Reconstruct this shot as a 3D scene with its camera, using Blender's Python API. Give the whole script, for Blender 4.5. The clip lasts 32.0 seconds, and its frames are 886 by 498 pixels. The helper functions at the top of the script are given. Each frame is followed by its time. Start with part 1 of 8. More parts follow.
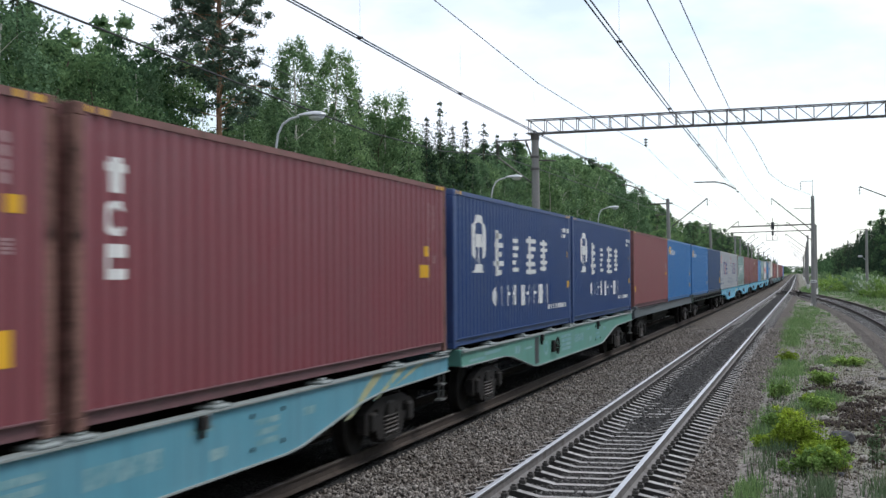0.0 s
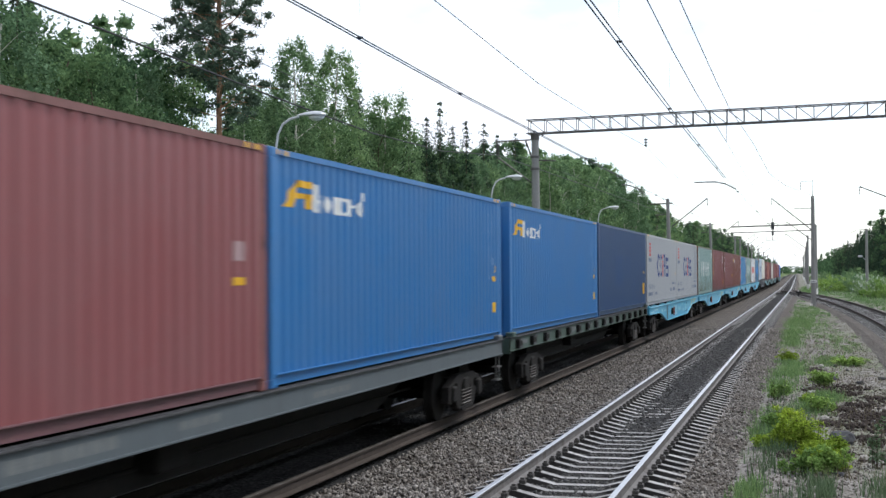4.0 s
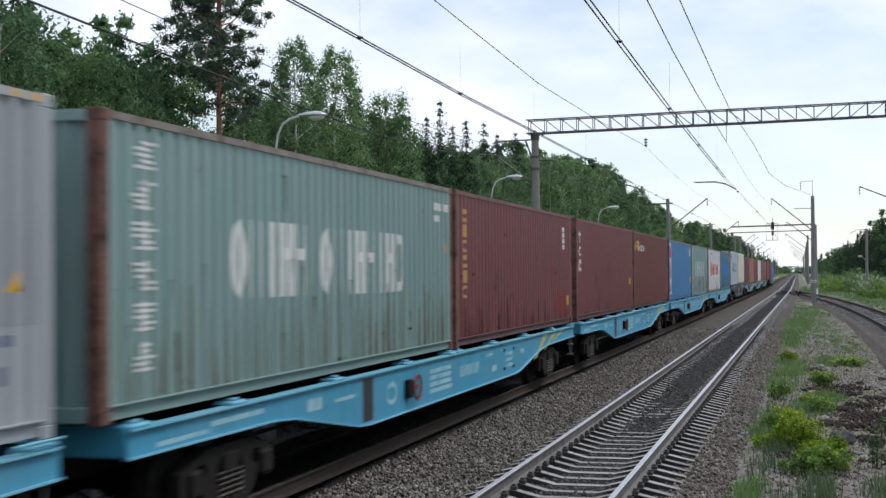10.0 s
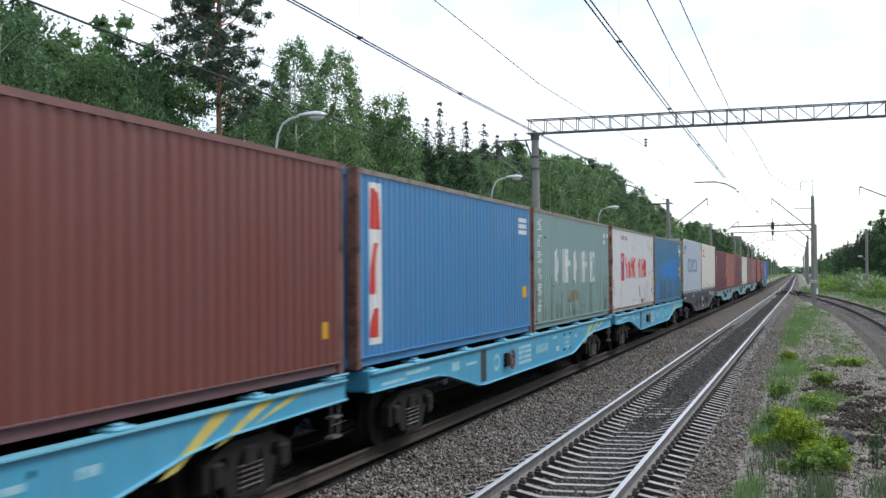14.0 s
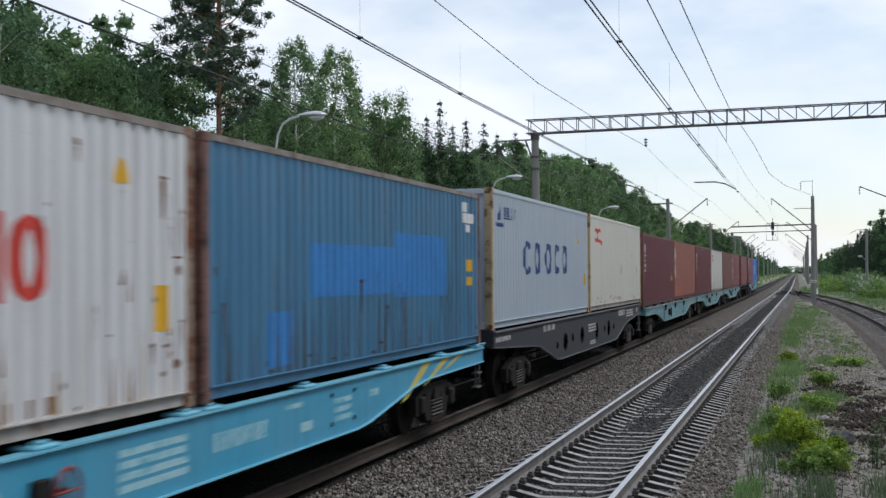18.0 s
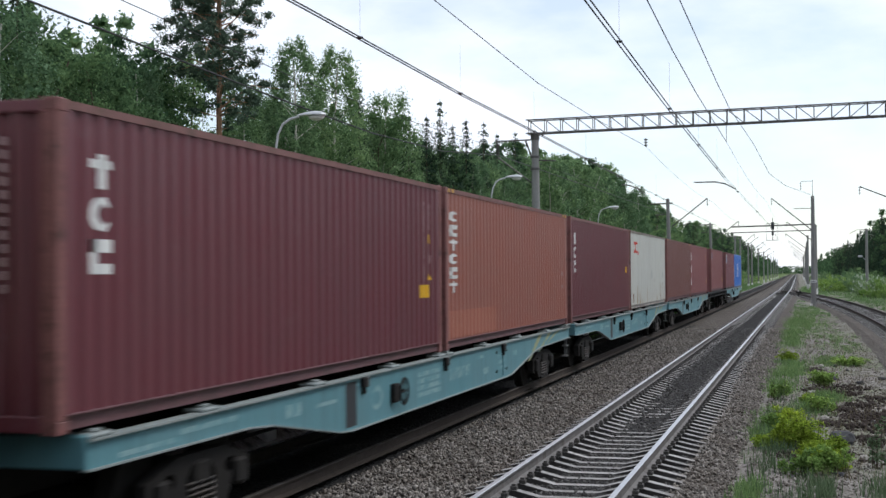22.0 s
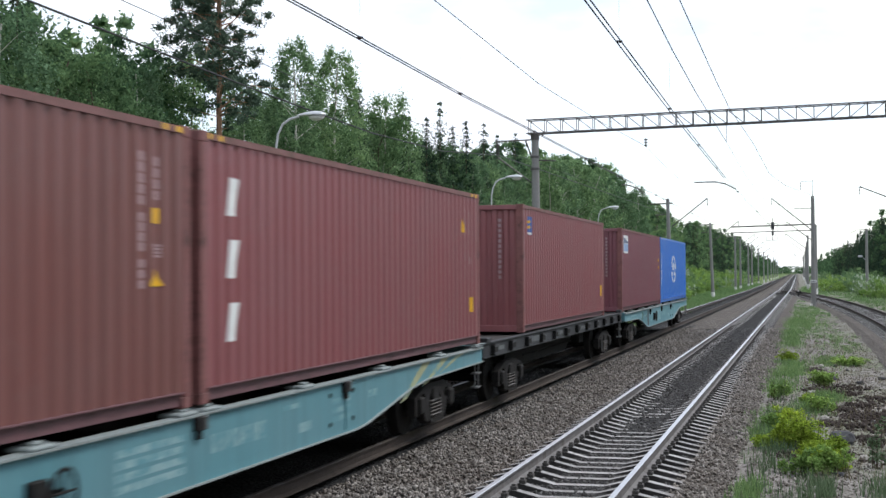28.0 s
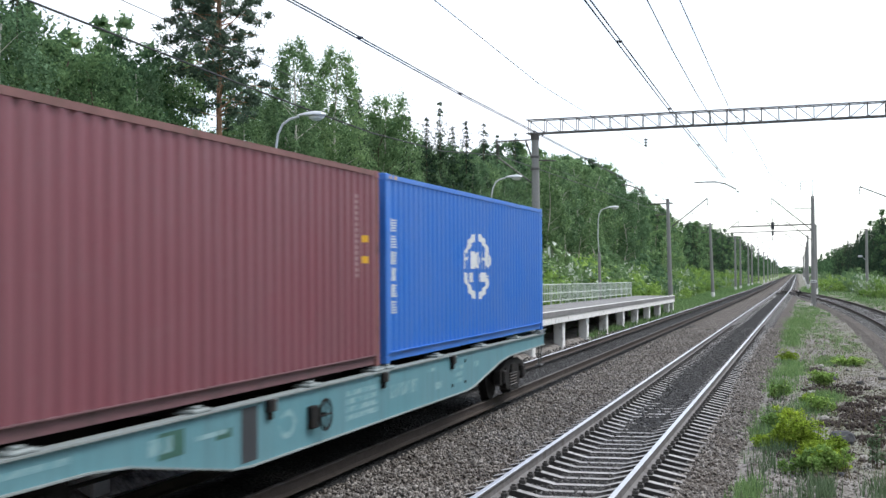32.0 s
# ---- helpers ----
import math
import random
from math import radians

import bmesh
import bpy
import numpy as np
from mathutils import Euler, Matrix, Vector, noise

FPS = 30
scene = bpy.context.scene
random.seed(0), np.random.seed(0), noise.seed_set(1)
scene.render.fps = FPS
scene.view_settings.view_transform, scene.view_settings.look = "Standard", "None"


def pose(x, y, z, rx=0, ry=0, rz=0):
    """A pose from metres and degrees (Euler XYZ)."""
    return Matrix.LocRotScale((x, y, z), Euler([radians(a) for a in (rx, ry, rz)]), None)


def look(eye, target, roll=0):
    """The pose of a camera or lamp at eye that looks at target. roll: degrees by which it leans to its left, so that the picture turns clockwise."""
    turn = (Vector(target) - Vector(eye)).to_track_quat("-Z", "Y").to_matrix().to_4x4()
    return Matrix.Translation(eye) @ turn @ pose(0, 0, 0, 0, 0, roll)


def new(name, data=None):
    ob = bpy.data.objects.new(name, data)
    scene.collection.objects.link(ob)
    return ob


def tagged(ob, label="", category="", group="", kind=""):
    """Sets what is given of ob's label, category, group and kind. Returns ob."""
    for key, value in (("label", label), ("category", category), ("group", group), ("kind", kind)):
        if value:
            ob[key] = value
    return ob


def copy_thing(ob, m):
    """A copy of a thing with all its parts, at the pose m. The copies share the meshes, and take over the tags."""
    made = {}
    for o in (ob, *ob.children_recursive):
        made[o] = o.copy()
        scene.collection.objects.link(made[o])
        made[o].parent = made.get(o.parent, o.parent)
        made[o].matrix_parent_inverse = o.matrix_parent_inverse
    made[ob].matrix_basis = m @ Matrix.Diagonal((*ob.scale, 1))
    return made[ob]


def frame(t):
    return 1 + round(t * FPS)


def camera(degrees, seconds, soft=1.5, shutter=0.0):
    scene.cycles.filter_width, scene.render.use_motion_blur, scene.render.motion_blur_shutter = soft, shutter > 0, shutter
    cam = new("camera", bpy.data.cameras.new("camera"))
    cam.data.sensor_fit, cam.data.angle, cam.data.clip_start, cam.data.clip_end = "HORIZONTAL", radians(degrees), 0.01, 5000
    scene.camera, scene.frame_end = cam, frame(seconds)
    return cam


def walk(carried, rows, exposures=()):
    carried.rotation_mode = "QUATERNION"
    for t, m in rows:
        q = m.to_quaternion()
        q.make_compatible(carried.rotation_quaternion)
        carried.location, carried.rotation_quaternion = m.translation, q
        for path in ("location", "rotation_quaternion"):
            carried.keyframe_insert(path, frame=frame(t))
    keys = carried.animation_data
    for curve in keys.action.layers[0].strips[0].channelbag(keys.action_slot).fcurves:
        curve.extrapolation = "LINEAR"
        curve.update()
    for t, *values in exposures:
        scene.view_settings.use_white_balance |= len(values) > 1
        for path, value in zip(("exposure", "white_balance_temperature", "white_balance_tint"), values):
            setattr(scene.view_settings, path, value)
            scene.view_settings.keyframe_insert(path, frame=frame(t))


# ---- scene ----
# A freight train of containers passes a wooded halt; rails run along +y, rail top is z = 0.
TRACK_NEAR, TRACK_FAR = -3.05, -7.28
GAUGE_HALF = 0.795
EYE = (0.0, 0.0, 2.652)
VIEW = look(EYE, (-26.332, 96.453, 4.489), -0.37)
cam = camera(36.8, 32.0, shutter=0.5)
walk(cam, [(0, VIEW), (32.0, VIEW)], exposures=[(0, 0.1), (1.0, 0.25), (2.0, 0.42), (3.0, 0.32), (6.0, 0.68), (7.0, 0.95), (8.0, 0.65), (9.0, 0.0), (10.0, -0.14), (11.0, -0.1), (12.0, 0.05), (13.0, 0.35), (14.0, 0.25), (17.0, -0.15), (18.0, -0.22), (19.0, -0.06), (20.0, 0.12), (21.0, 0.0), (22.0, -0.05), (23.0, 0.32), (24.0, 0.25), (25.0, 0.35), (28.0, 0.3), (29.0, 0.25), (30.0, 0.45), (32.0, 0.55)])


def travel(t):
    """How far the slowing train has come after t seconds."""
    return 11.72 * t - 0.0335 * t * t


# ---- light ----
def daylight():
    w = bpy.data.worlds.new("world")
    scene.world = w
    w.use_nodes = True
    nt = w.node_tree
    nt.nodes.clear()
    out = nt.nodes.new("ShaderNodeOutputWorld")
    sky = nt.nodes.new("ShaderNodeTexSky")
    sky.sky_type, sky.sun_disc = "NISHITA", False
    sky.sun_elevation, sky.sun_rotation = radians(54), radians(57)
    sky.air_density, sky.dust_density = 1.0, 0.4
    b1 = nt.nodes.new("ShaderNodeBackground")
    b1.inputs["Strength"].default_value = 0.15
    cloud = nt.nodes.new("ShaderNodeBackground")
    cloud.inputs["Color"].default_value = (0.93, 0.985, 1.085, 1)
    cloud.inputs["Strength"].default_value = 1.2
    tc = nt.nodes.new("ShaderNodeTexCoord")
    mp = nt.nodes.new("ShaderNodeMapping")
    mp.inputs["Scale"].default_value = (1.3, 1.3, 3.4)
    mp.inputs["Location"].default_value = (0.35, 0.1, 0.15)
    nz = nt.nodes.new("ShaderNodeTexNoise")
    nz.inputs["Scale"].default_value = 2.6
    nz.inputs["Detail"].default_value = 7
    nz.inputs["Roughness"].default_value = 0.52
    ramp = nt.nodes.new("ShaderNodeValToRGB")
    ramp.color_ramp.elements[0].position, ramp.color_ramp.elements[1].position = 0.44, 0.62
    ramp.color_ramp.elements[0].color = (0.42, 0.42, 0.42, 1)
    mix = nt.nodes.new("ShaderNodeMixShader")
    L = nt.links.new
    L(tc.outputs["Generated"], mp.inputs["Vector"])
    L(mp.outputs["Vector"], nz.inputs["Vector"])
    L(nz.outputs["Fac"], ramp.inputs["Fac"])
    L(ramp.outputs["Color"], mix.inputs["Fac"])
    L(sky.outputs["Color"], b1.inputs["Color"])
    L(b1.outputs["Background"], mix.inputs[1])
    L(cloud.outputs["Background"], mix.inputs[2])
    L(mix.outputs["Shader"], out.inputs["Surface"])
    sun = new("sun", bpy.data.lights.new("sun", "SUN"))
    sun.data.energy, sun.data.angle, sun.data.color = 2.1, radians(18), (1.0, 0.985, 0.97)
    sun.matrix_world = look((20, 13, 33), (0, 0, 0))


daylight()


# ---- materials ----
def nodes_of(name):
    m = bpy.data.materials.new(name)
    m.use_nodes = True
    nt = m.node_tree
    return m, nt, nt.nodes["Principled BSDF"]


def noise_node(nt, vec, scale, detail=4, rough=0.55, stretch=None):
    n = nt.nodes.new("ShaderNodeTexNoise")
    n.inputs["Scale"].default_value, n.inputs["Detail"].default_value, n.inputs["Roughness"].default_value = scale, detail, rough
    if stretch:
        mp = nt.nodes.new("ShaderNodeMapping")
        mp.inputs["Scale"].default_value = stretch
        nt.links.new(vec, mp.inputs["Vector"])
        vec = mp.outputs["Vector"]
    nt.links.new(vec, n.inputs["Vector"])
    return n.outputs["Fac"]


def ramp_node(nt, fac, lo, hi, a=(0, 0, 0), b=(1, 1, 1)):
    r = nt.nodes.new("ShaderNodeValToRGB")
    e = r.color_ramp.elements
    e[0].position, e[1].position, e[0].color, e[1].color = lo, hi, (*a, 1), (*b, 1)
    nt.links.new(fac, r.inputs["Fac"])
    return r.outputs["Color"]


def mix_node(nt, fac, a, b, blend="MIX"):
    m = nt.nodes.new("ShaderNodeMix")
    m.data_type, m.blend_type = "RGBA", blend
    for sock, v in ((m.inputs["Factor"], fac), (m.inputs["A"], a), (m.inputs["B"], b)):
        if isinstance(v, (int, float)):
            sock.default_value = v
        elif isinstance(v, tuple):
            sock.default_value = (*v, 1)
        else:
            nt.links.new(v, sock)
    return m.outputs["Result"]


def bump_node(nt, bsdf, height, strength, distance):
    b = nt.nodes.new("ShaderNodeBump")
    b.inputs["Strength"].default_value, b.inputs["Distance"].default_value = strength, distance
    nt.links.new(height, b.inputs["Height"])
    nt.links.new(b.outputs["Normal"], bsdf.inputs["Normal"])


def scale_rgb(c, k):
    return tuple(min(1.0, v * k) for v in c)


def surface(name, color, rough=0.7, metal=0.0, scale=3.0, vary=0.25, fine=40.0, bump=0.15, depth=0.01, second=None, amount=(0.5, 0.75), each=0.0):
    """Grain at two scales round a base colour; second: a colour of stains or wear; each: how much pieces differ."""
    m, nt, bs = nodes_of(name)
    tc = nt.nodes.new("ShaderNodeTexCoord").outputs["Object"]
    big, small = noise_node(nt, tc, scale, 5), noise_node(nt, tc, fine, 3)
    c = ramp_node(nt, big, 0.25, 0.75, scale_rgb(color, 1 - vary), scale_rgb(color, 1 + vary))
    c = mix_node(nt, 0.5, c, ramp_node(nt, small, 0.3, 0.7, scale_rgb(color, 1 - vary), scale_rgb(color, 1 + vary)))
    if second:
        patch = noise_node(nt, tc, scale * 1.7, 6, 0.65)
        c = mix_node(nt, ramp_node(nt, patch, *amount), c, second)
    if each:
        info = nt.nodes.new("ShaderNodeObjectInfo").outputs["Random"]
        c = mix_node(nt, 1.0, c, ramp_node(nt, info, 0, 1, (1 - each,) * 3, (1 + 0 * each,) * 3), "MULTIPLY")
    nt.links.new(c, bs.inputs["Base Color"])
    bs.inputs["Roughness"].default_value, bs.inputs["Metallic"].default_value = rough, metal
    if rough > 0.65:
        bs.inputs["Specular IOR Level"].default_value = 0.15
    if bump:
        bump_node(nt, bs, small, bump, depth)
    return m


def paint(name, color, rust=0.3, dirt=0.25, rough=0.45, fade=0.12):
    """Weathered paint on sheet steel: faded patches, upright streaks of dirt, specks and runs of rust."""
    m, nt, bs = nodes_of(name)
    tc = nt.nodes.new("ShaderNodeTexCoord").outputs["Object"]
    cloudy = noise_node(nt, tc, 0.7, 5)
    streak = noise_node(nt, tc, 1.0, 5, 0.6, (3.0, 9.0, 0.35))
    specks = noise_node(nt, tc, 5.0, 7, 0.7)
    runs = noise_node(nt, tc, 1.0, 4, 0.6, (2.0, 6.0, 0.5))
    fine = noise_node(nt, tc, 60.0, 2)
    grey = sum(color) / 3
    faded = tuple(v * 0.82 + (grey * 1.15 + 0.03) * 0.18 for v in color)
    c = mix_node(nt, ramp_node(nt, cloudy, 0.35, 0.65), color, mix_node(nt, min(1.0, fade * 6), color, faded))
    scuff = ramp_node(nt, noise_node(nt, tc, 1.9, 6, 0.62, (1.0, 1.0, 1.7)), 0.60, 0.74, (0, 0, 0), (0.3,) * 3)
    c = mix_node(nt, scuff, c, tuple(v * 0.75 + 0.07 for v in color))
    soot = tuple(v * 0.45 + 0.012 for v in color)
    k = ramp_node(nt, streak, 0.48, 0.78, (0, 0, 0), (dirt * 1.6,) * 3)
    c = mix_node(nt, k, c, soot)
    spot = ramp_node(nt, specks, 0.70 - 0.09 * rust, 0.78 - 0.06 * rust)
    run = ramp_node(nt, runs, 0.62 - 0.1 * rust, 0.85)
    c = mix_node(nt, mix_node(nt, 1.0, run, (rust * 0.55,) * 3, "MULTIPLY"), c, (0.16, 0.075, 0.035))
    c = mix_node(nt, mix_node(nt, 1.0, spot, (min(1.0, rust * 1.1),) * 3, "MULTIPLY"), c, (0.10, 0.042, 0.02))
    c = mix_node(nt, 0.12, c, ramp_node(nt, fine, 0.3, 0.7, scale_rgb(color, 0.6), scale_rgb(color, 1.3)))
    nt.links.new(c, bs.inputs["Base Color"])
    bs.inputs["Roughness"].default_value = rough
    bs.inputs["Specular IOR Level"].default_value = 0.62
    bump_node(nt, bs, specks, 0.12, 0.01)
    return m


RED = (0.205, 0.047, 0.061)
M_RAIL_HEAD = surface("worn_rail_steel", (0.56, 0.56, 0.57), 0.42, 0.8, 2, 0.15, 60, 0.05)
M_RAIL_DULL = surface("dull_rail_steel", (0.075, 0.065, 0.058), 0.75, 0.1, 2, 0.25, 60, 0.1, 0.005, (0.14, 0.13, 0.125), (0.5, 0.7))
M_RAIL_SIDE = surface("rusty_rail_steel", (0.165, 0.155, 0.15), 0.7, 0.1, 3, 0.3, 50, 0.3, 0.01, (0.07, 0.055, 0.048), (0.5, 0.75))
M_RAIL_BROWN = surface("brown_rail_steel", (0.058, 0.046, 0.039), 0.8, 0.1, 3, 0.3, 50, 0.3, 0.01, (0.045, 0.036, 0.03), (0.5, 0.75))
M_CLIP = surface("greasy_rail_fastening", (0.085, 0.079, 0.074), 0.75, 0.1, 5, 0.4, 50, 0.3, 0.01, (0.12, 0.105, 0.095), (0.55, 0.7))
M_CONCRETE = surface("weathered_concrete", (0.37, 0.36, 0.35), 0.9, 0, 2.5, 0.22, 35, 0.3, 0.01, (0.18, 0.15, 0.13), (0.55, 0.8), each=0.35)
# shade of the sleepers' upright sides put into colour; plain dark on points timbers
M_SHADE_AND_OIL = surface("oil_blackened_concrete", (0.075, 0.07, 0.066), 0.85, 0, 2.5, 0.3, 35, 0.3, 0.01, (0.03, 0.028, 0.026), (0.45, 0.7), each=0.3)
M_POLE = surface("grey_pole_concrete", (0.24, 0.235, 0.225), 0.9, 0, 1.5, 0.2, 30, 0.3)
M_WHITEWASH = surface("flaking_whitewash", (0.72, 0.71, 0.68), 0.85, 0, 2.5, 0.12, 30, 0.3, 0.01, (0.33, 0.30, 0.27), (0.56, 0.72))
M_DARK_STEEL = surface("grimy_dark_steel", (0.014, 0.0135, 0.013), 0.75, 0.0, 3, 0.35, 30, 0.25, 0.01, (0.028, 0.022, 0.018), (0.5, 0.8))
M_SPRING = surface("grey_spring_steel", (0.05, 0.046, 0.043), 0.6, 0.2, 4, 0.3, 30, 0.1, 0.01, (0.05, 0.032, 0.022), (0.5, 0.7))
M_STEP = surface("worn_step_steel", (0.12, 0.123, 0.12), 0.6, 0.2, 4, 0.25, 30, 0.1, 0.01, (0.08, 0.06, 0.05), (0.5, 0.7))
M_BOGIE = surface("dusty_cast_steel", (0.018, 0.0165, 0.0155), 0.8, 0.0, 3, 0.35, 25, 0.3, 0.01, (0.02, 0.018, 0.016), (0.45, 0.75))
M_TRUSS = surface("painted_truss_steel", (0.10, 0.095, 0.09), 0.6, 0.4, 3, 0.3, 30, 0.2, 0.01, (0.14, 0.07, 0.04), (0.58, 0.75))
M_WIRE = surface("overhead_wire", (0.025, 0.025, 0.025), 0.6, 0.4, 2, 0.2, 20, 0)
M_LAMP = surface("grey_lamp_metal", (0.55, 0.56, 0.57), 0.45, 0.3, 3, 0.1, 20, 0.05)
M_GLASS_GREY = surface("lamp_bowl", (0.6, 0.6, 0.58), 0.25, 0, 3, 0.08, 20, 0.02)
M_WHITE = surface("white_marking_paint", (0.72, 0.72, 0.70), 0.6, 0, 4, 0.12, 40, 0.05, 0.003, (0.45, 0.43, 0.4), (0.6, 0.85))
M_NAVY_MARK = surface("navy_marking_paint", (0.02, 0.05, 0.19), 0.55, 0, 4, 0.15, 40, 0.05, 0.003)
M_RED_MARK = surface("red_marking_paint", (0.58, 0.05, 0.035), 0.55, 0, 4, 0.15, 40, 0.05, 0.003)
M_DULL_RED = surface("dull_red_paint", (0.22, 0.035, 0.03), 0.6, 0, 4, 0.3, 40, 0.1, 0.003)
M_YELLOW = surface("yellow_sticker", (0.72, 0.40, 0.02), 0.5, 0, 4, 0.12, 40, 0.03, 0.003)
M_GOLD = surface("gold_marking_paint", (0.55, 0.36, 0.14), 0.55, 0, 4, 0.15, 40, 0.05, 0.003)
M_PALE = surface("faded_pale_marking", (0.36, 0.24, 0.245), 0.6, 0, 4, 0.15, 40, 0.05, 0.003)
M_SLATE_MARK = surface("faded_slate_marking", (0.16, 0.19, 0.27), 0.6, 0, 4, 0.15, 40, 0.05, 0.003)
M_GREY_PRINT = surface("dusty_grey_print", (0.15, 0.16, 0.16), 0.7, 0, 4, 0.3, 40, 0.05, 0.003)
M_BLACK = surface("black_marking_paint", (0.03, 0.032, 0.036), 0.6, 0, 4, 0.2, 40, 0.05, 0.003)
M_LABEL_BLUE = surface("pale_blue_label", (0.30, 0.42, 0.62), 0.5, 0, 4, 0.15, 30, 0.03, 0.003)


# ---- mesh tools ----
def mesh_of(name, verts, faces, mat=None):
    me = bpy.data.meshes.new(name)
    me.from_pydata([tuple(v) for v in verts], [], faces)
    if mat:
        me.materials.append(mat)
    me.update()
    return me


def part(name, data, material, parent, label=""):
    """One mesh object under a thing; data is a bmesh or a mesh."""
    if isinstance(data, bmesh.types.BMesh):
        me = bpy.data.meshes.new(name)
        data.to_mesh(me)
        data.free()
    else:
        me = data
    if not me.materials:
        me.materials.append(material)
    ob = new(name, me)
    if me.materials[0] != material:
        ob.material_slots[0].link = "OBJECT"
        ob.material_slots[0].material = material
    ob.parent = parent
    if label:
        ob["label"] = label
    return ob


def empty(name, m, label, category, group="", kind=""):
    ob = new(name)
    ob.empty_display_size = 0.3
    ob.matrix_basis = m
    return tagged(ob, label, category, group, kind)


def box(bm, x0, x1, y0, y1, z0, z1, bevel=0.0):
    r = bmesh.ops.create_cube(bm, size=1.0)
    for v in r["verts"]:
        v.co = Vector(((x0 + x1) / 2 + v.co.x * (x1 - x0), (y0 + y1) / 2 + v.co.y * (y1 - y0), (z0 + z1) / 2 + v.co.z * (z1 - z0)))
    if bevel:
        edges = list({e for v in r["verts"] for e in v.link_edges})
        bmesh.ops.bevel(bm, geom=edges, offset=bevel, segments=1, affect="EDGES")


def boxes(*dims, bevel=0.0):
    bm = bmesh.new()
    for d in dims:
        box(bm, *d, bevel=bevel)
    return bm


def rod(bm, a, b, r0, r1=None, seg=8):
    a, b = Vector(a), Vector(b)
    d = b - a
    m = Matrix.Translation((a + b) / 2) @ d.to_track_quat("Z", "Y").to_matrix().to_4x4()
    bmesh.ops.create_cone(bm, cap_ends=True, segments=seg, radius1=r0, radius2=r0 if r1 is None else r1, depth=d.length, matrix=m)


def tube(bm, pts, r, seg=6):
    """One bent pipe through the points."""
    pts = [Vector(p) for p in pts]
    rings, up = [], None
    for i, p in enumerate(pts):
        d = (pts[min(i + 1, len(pts) - 1)] - pts[max(i - 1, 0)]).normalized()
        if up is None:
            up = d.orthogonal().normalized()
        up = (up - d * up.dot(d))
        up = up.normalized() if up.length > 1e-6 else d.orthogonal().normalized()
        side = d.cross(up)
        rings.append([bm.verts.new(p + (up * math.cos(2 * math.pi * k / seg) + side * math.sin(2 * math.pi * k / seg)) * r) for k in range(seg)])
    for p, q in zip(rings[:-1], rings[1:]):
        for k in range(seg):
            bm.faces.new((p[k], p[(k + 1) % seg], q[(k + 1) % seg], q[k]))
    bm.faces.new(rings[0][::-1])
    bm.faces.new(rings[-1])


def extrude_profile(pts, y0, y1, plane="xz"):
    """A closed outline, swept from y0 to y1."""
    n = len(pts)
    verts = [(p[0], y0, p[1]) for p in pts] + [(p[0], y1, p[1]) for p in pts]
    faces = [(i, (i + 1) % n, n + (i + 1) % n, n + i) for i in range(n)]
    return verts, faces + [tuple(range(n))[::-1], tuple(range(n, 2 * n))]


# ---- ground ----
def bend(y):
    """The line turns slightly to the left beyond the points."""
    t = max(0.0, y - 180)
    return -0.0065 * t * t / (t + 40)


def land(x, y):
    n = noise.noise((x * 0.35, y * 0.35, 0)) * 0.05 + noise.noise((x * 0.08, y * 0.08, 3)) * 0.12
    xr = x - bend(y)
    if xr < -9.2:
        base = -0.16 - 0.55 * min(1, max(0, y - 60) / 100) + 0.25 * min(1, max(0, -xr - 14) / 12)
    elif xr < -0.9:
        base, n = -0.42, n * 0.2
    else:
        base = -0.34 - 0.12 * min(1, (xr + 0.9) / 3)
    return base + n


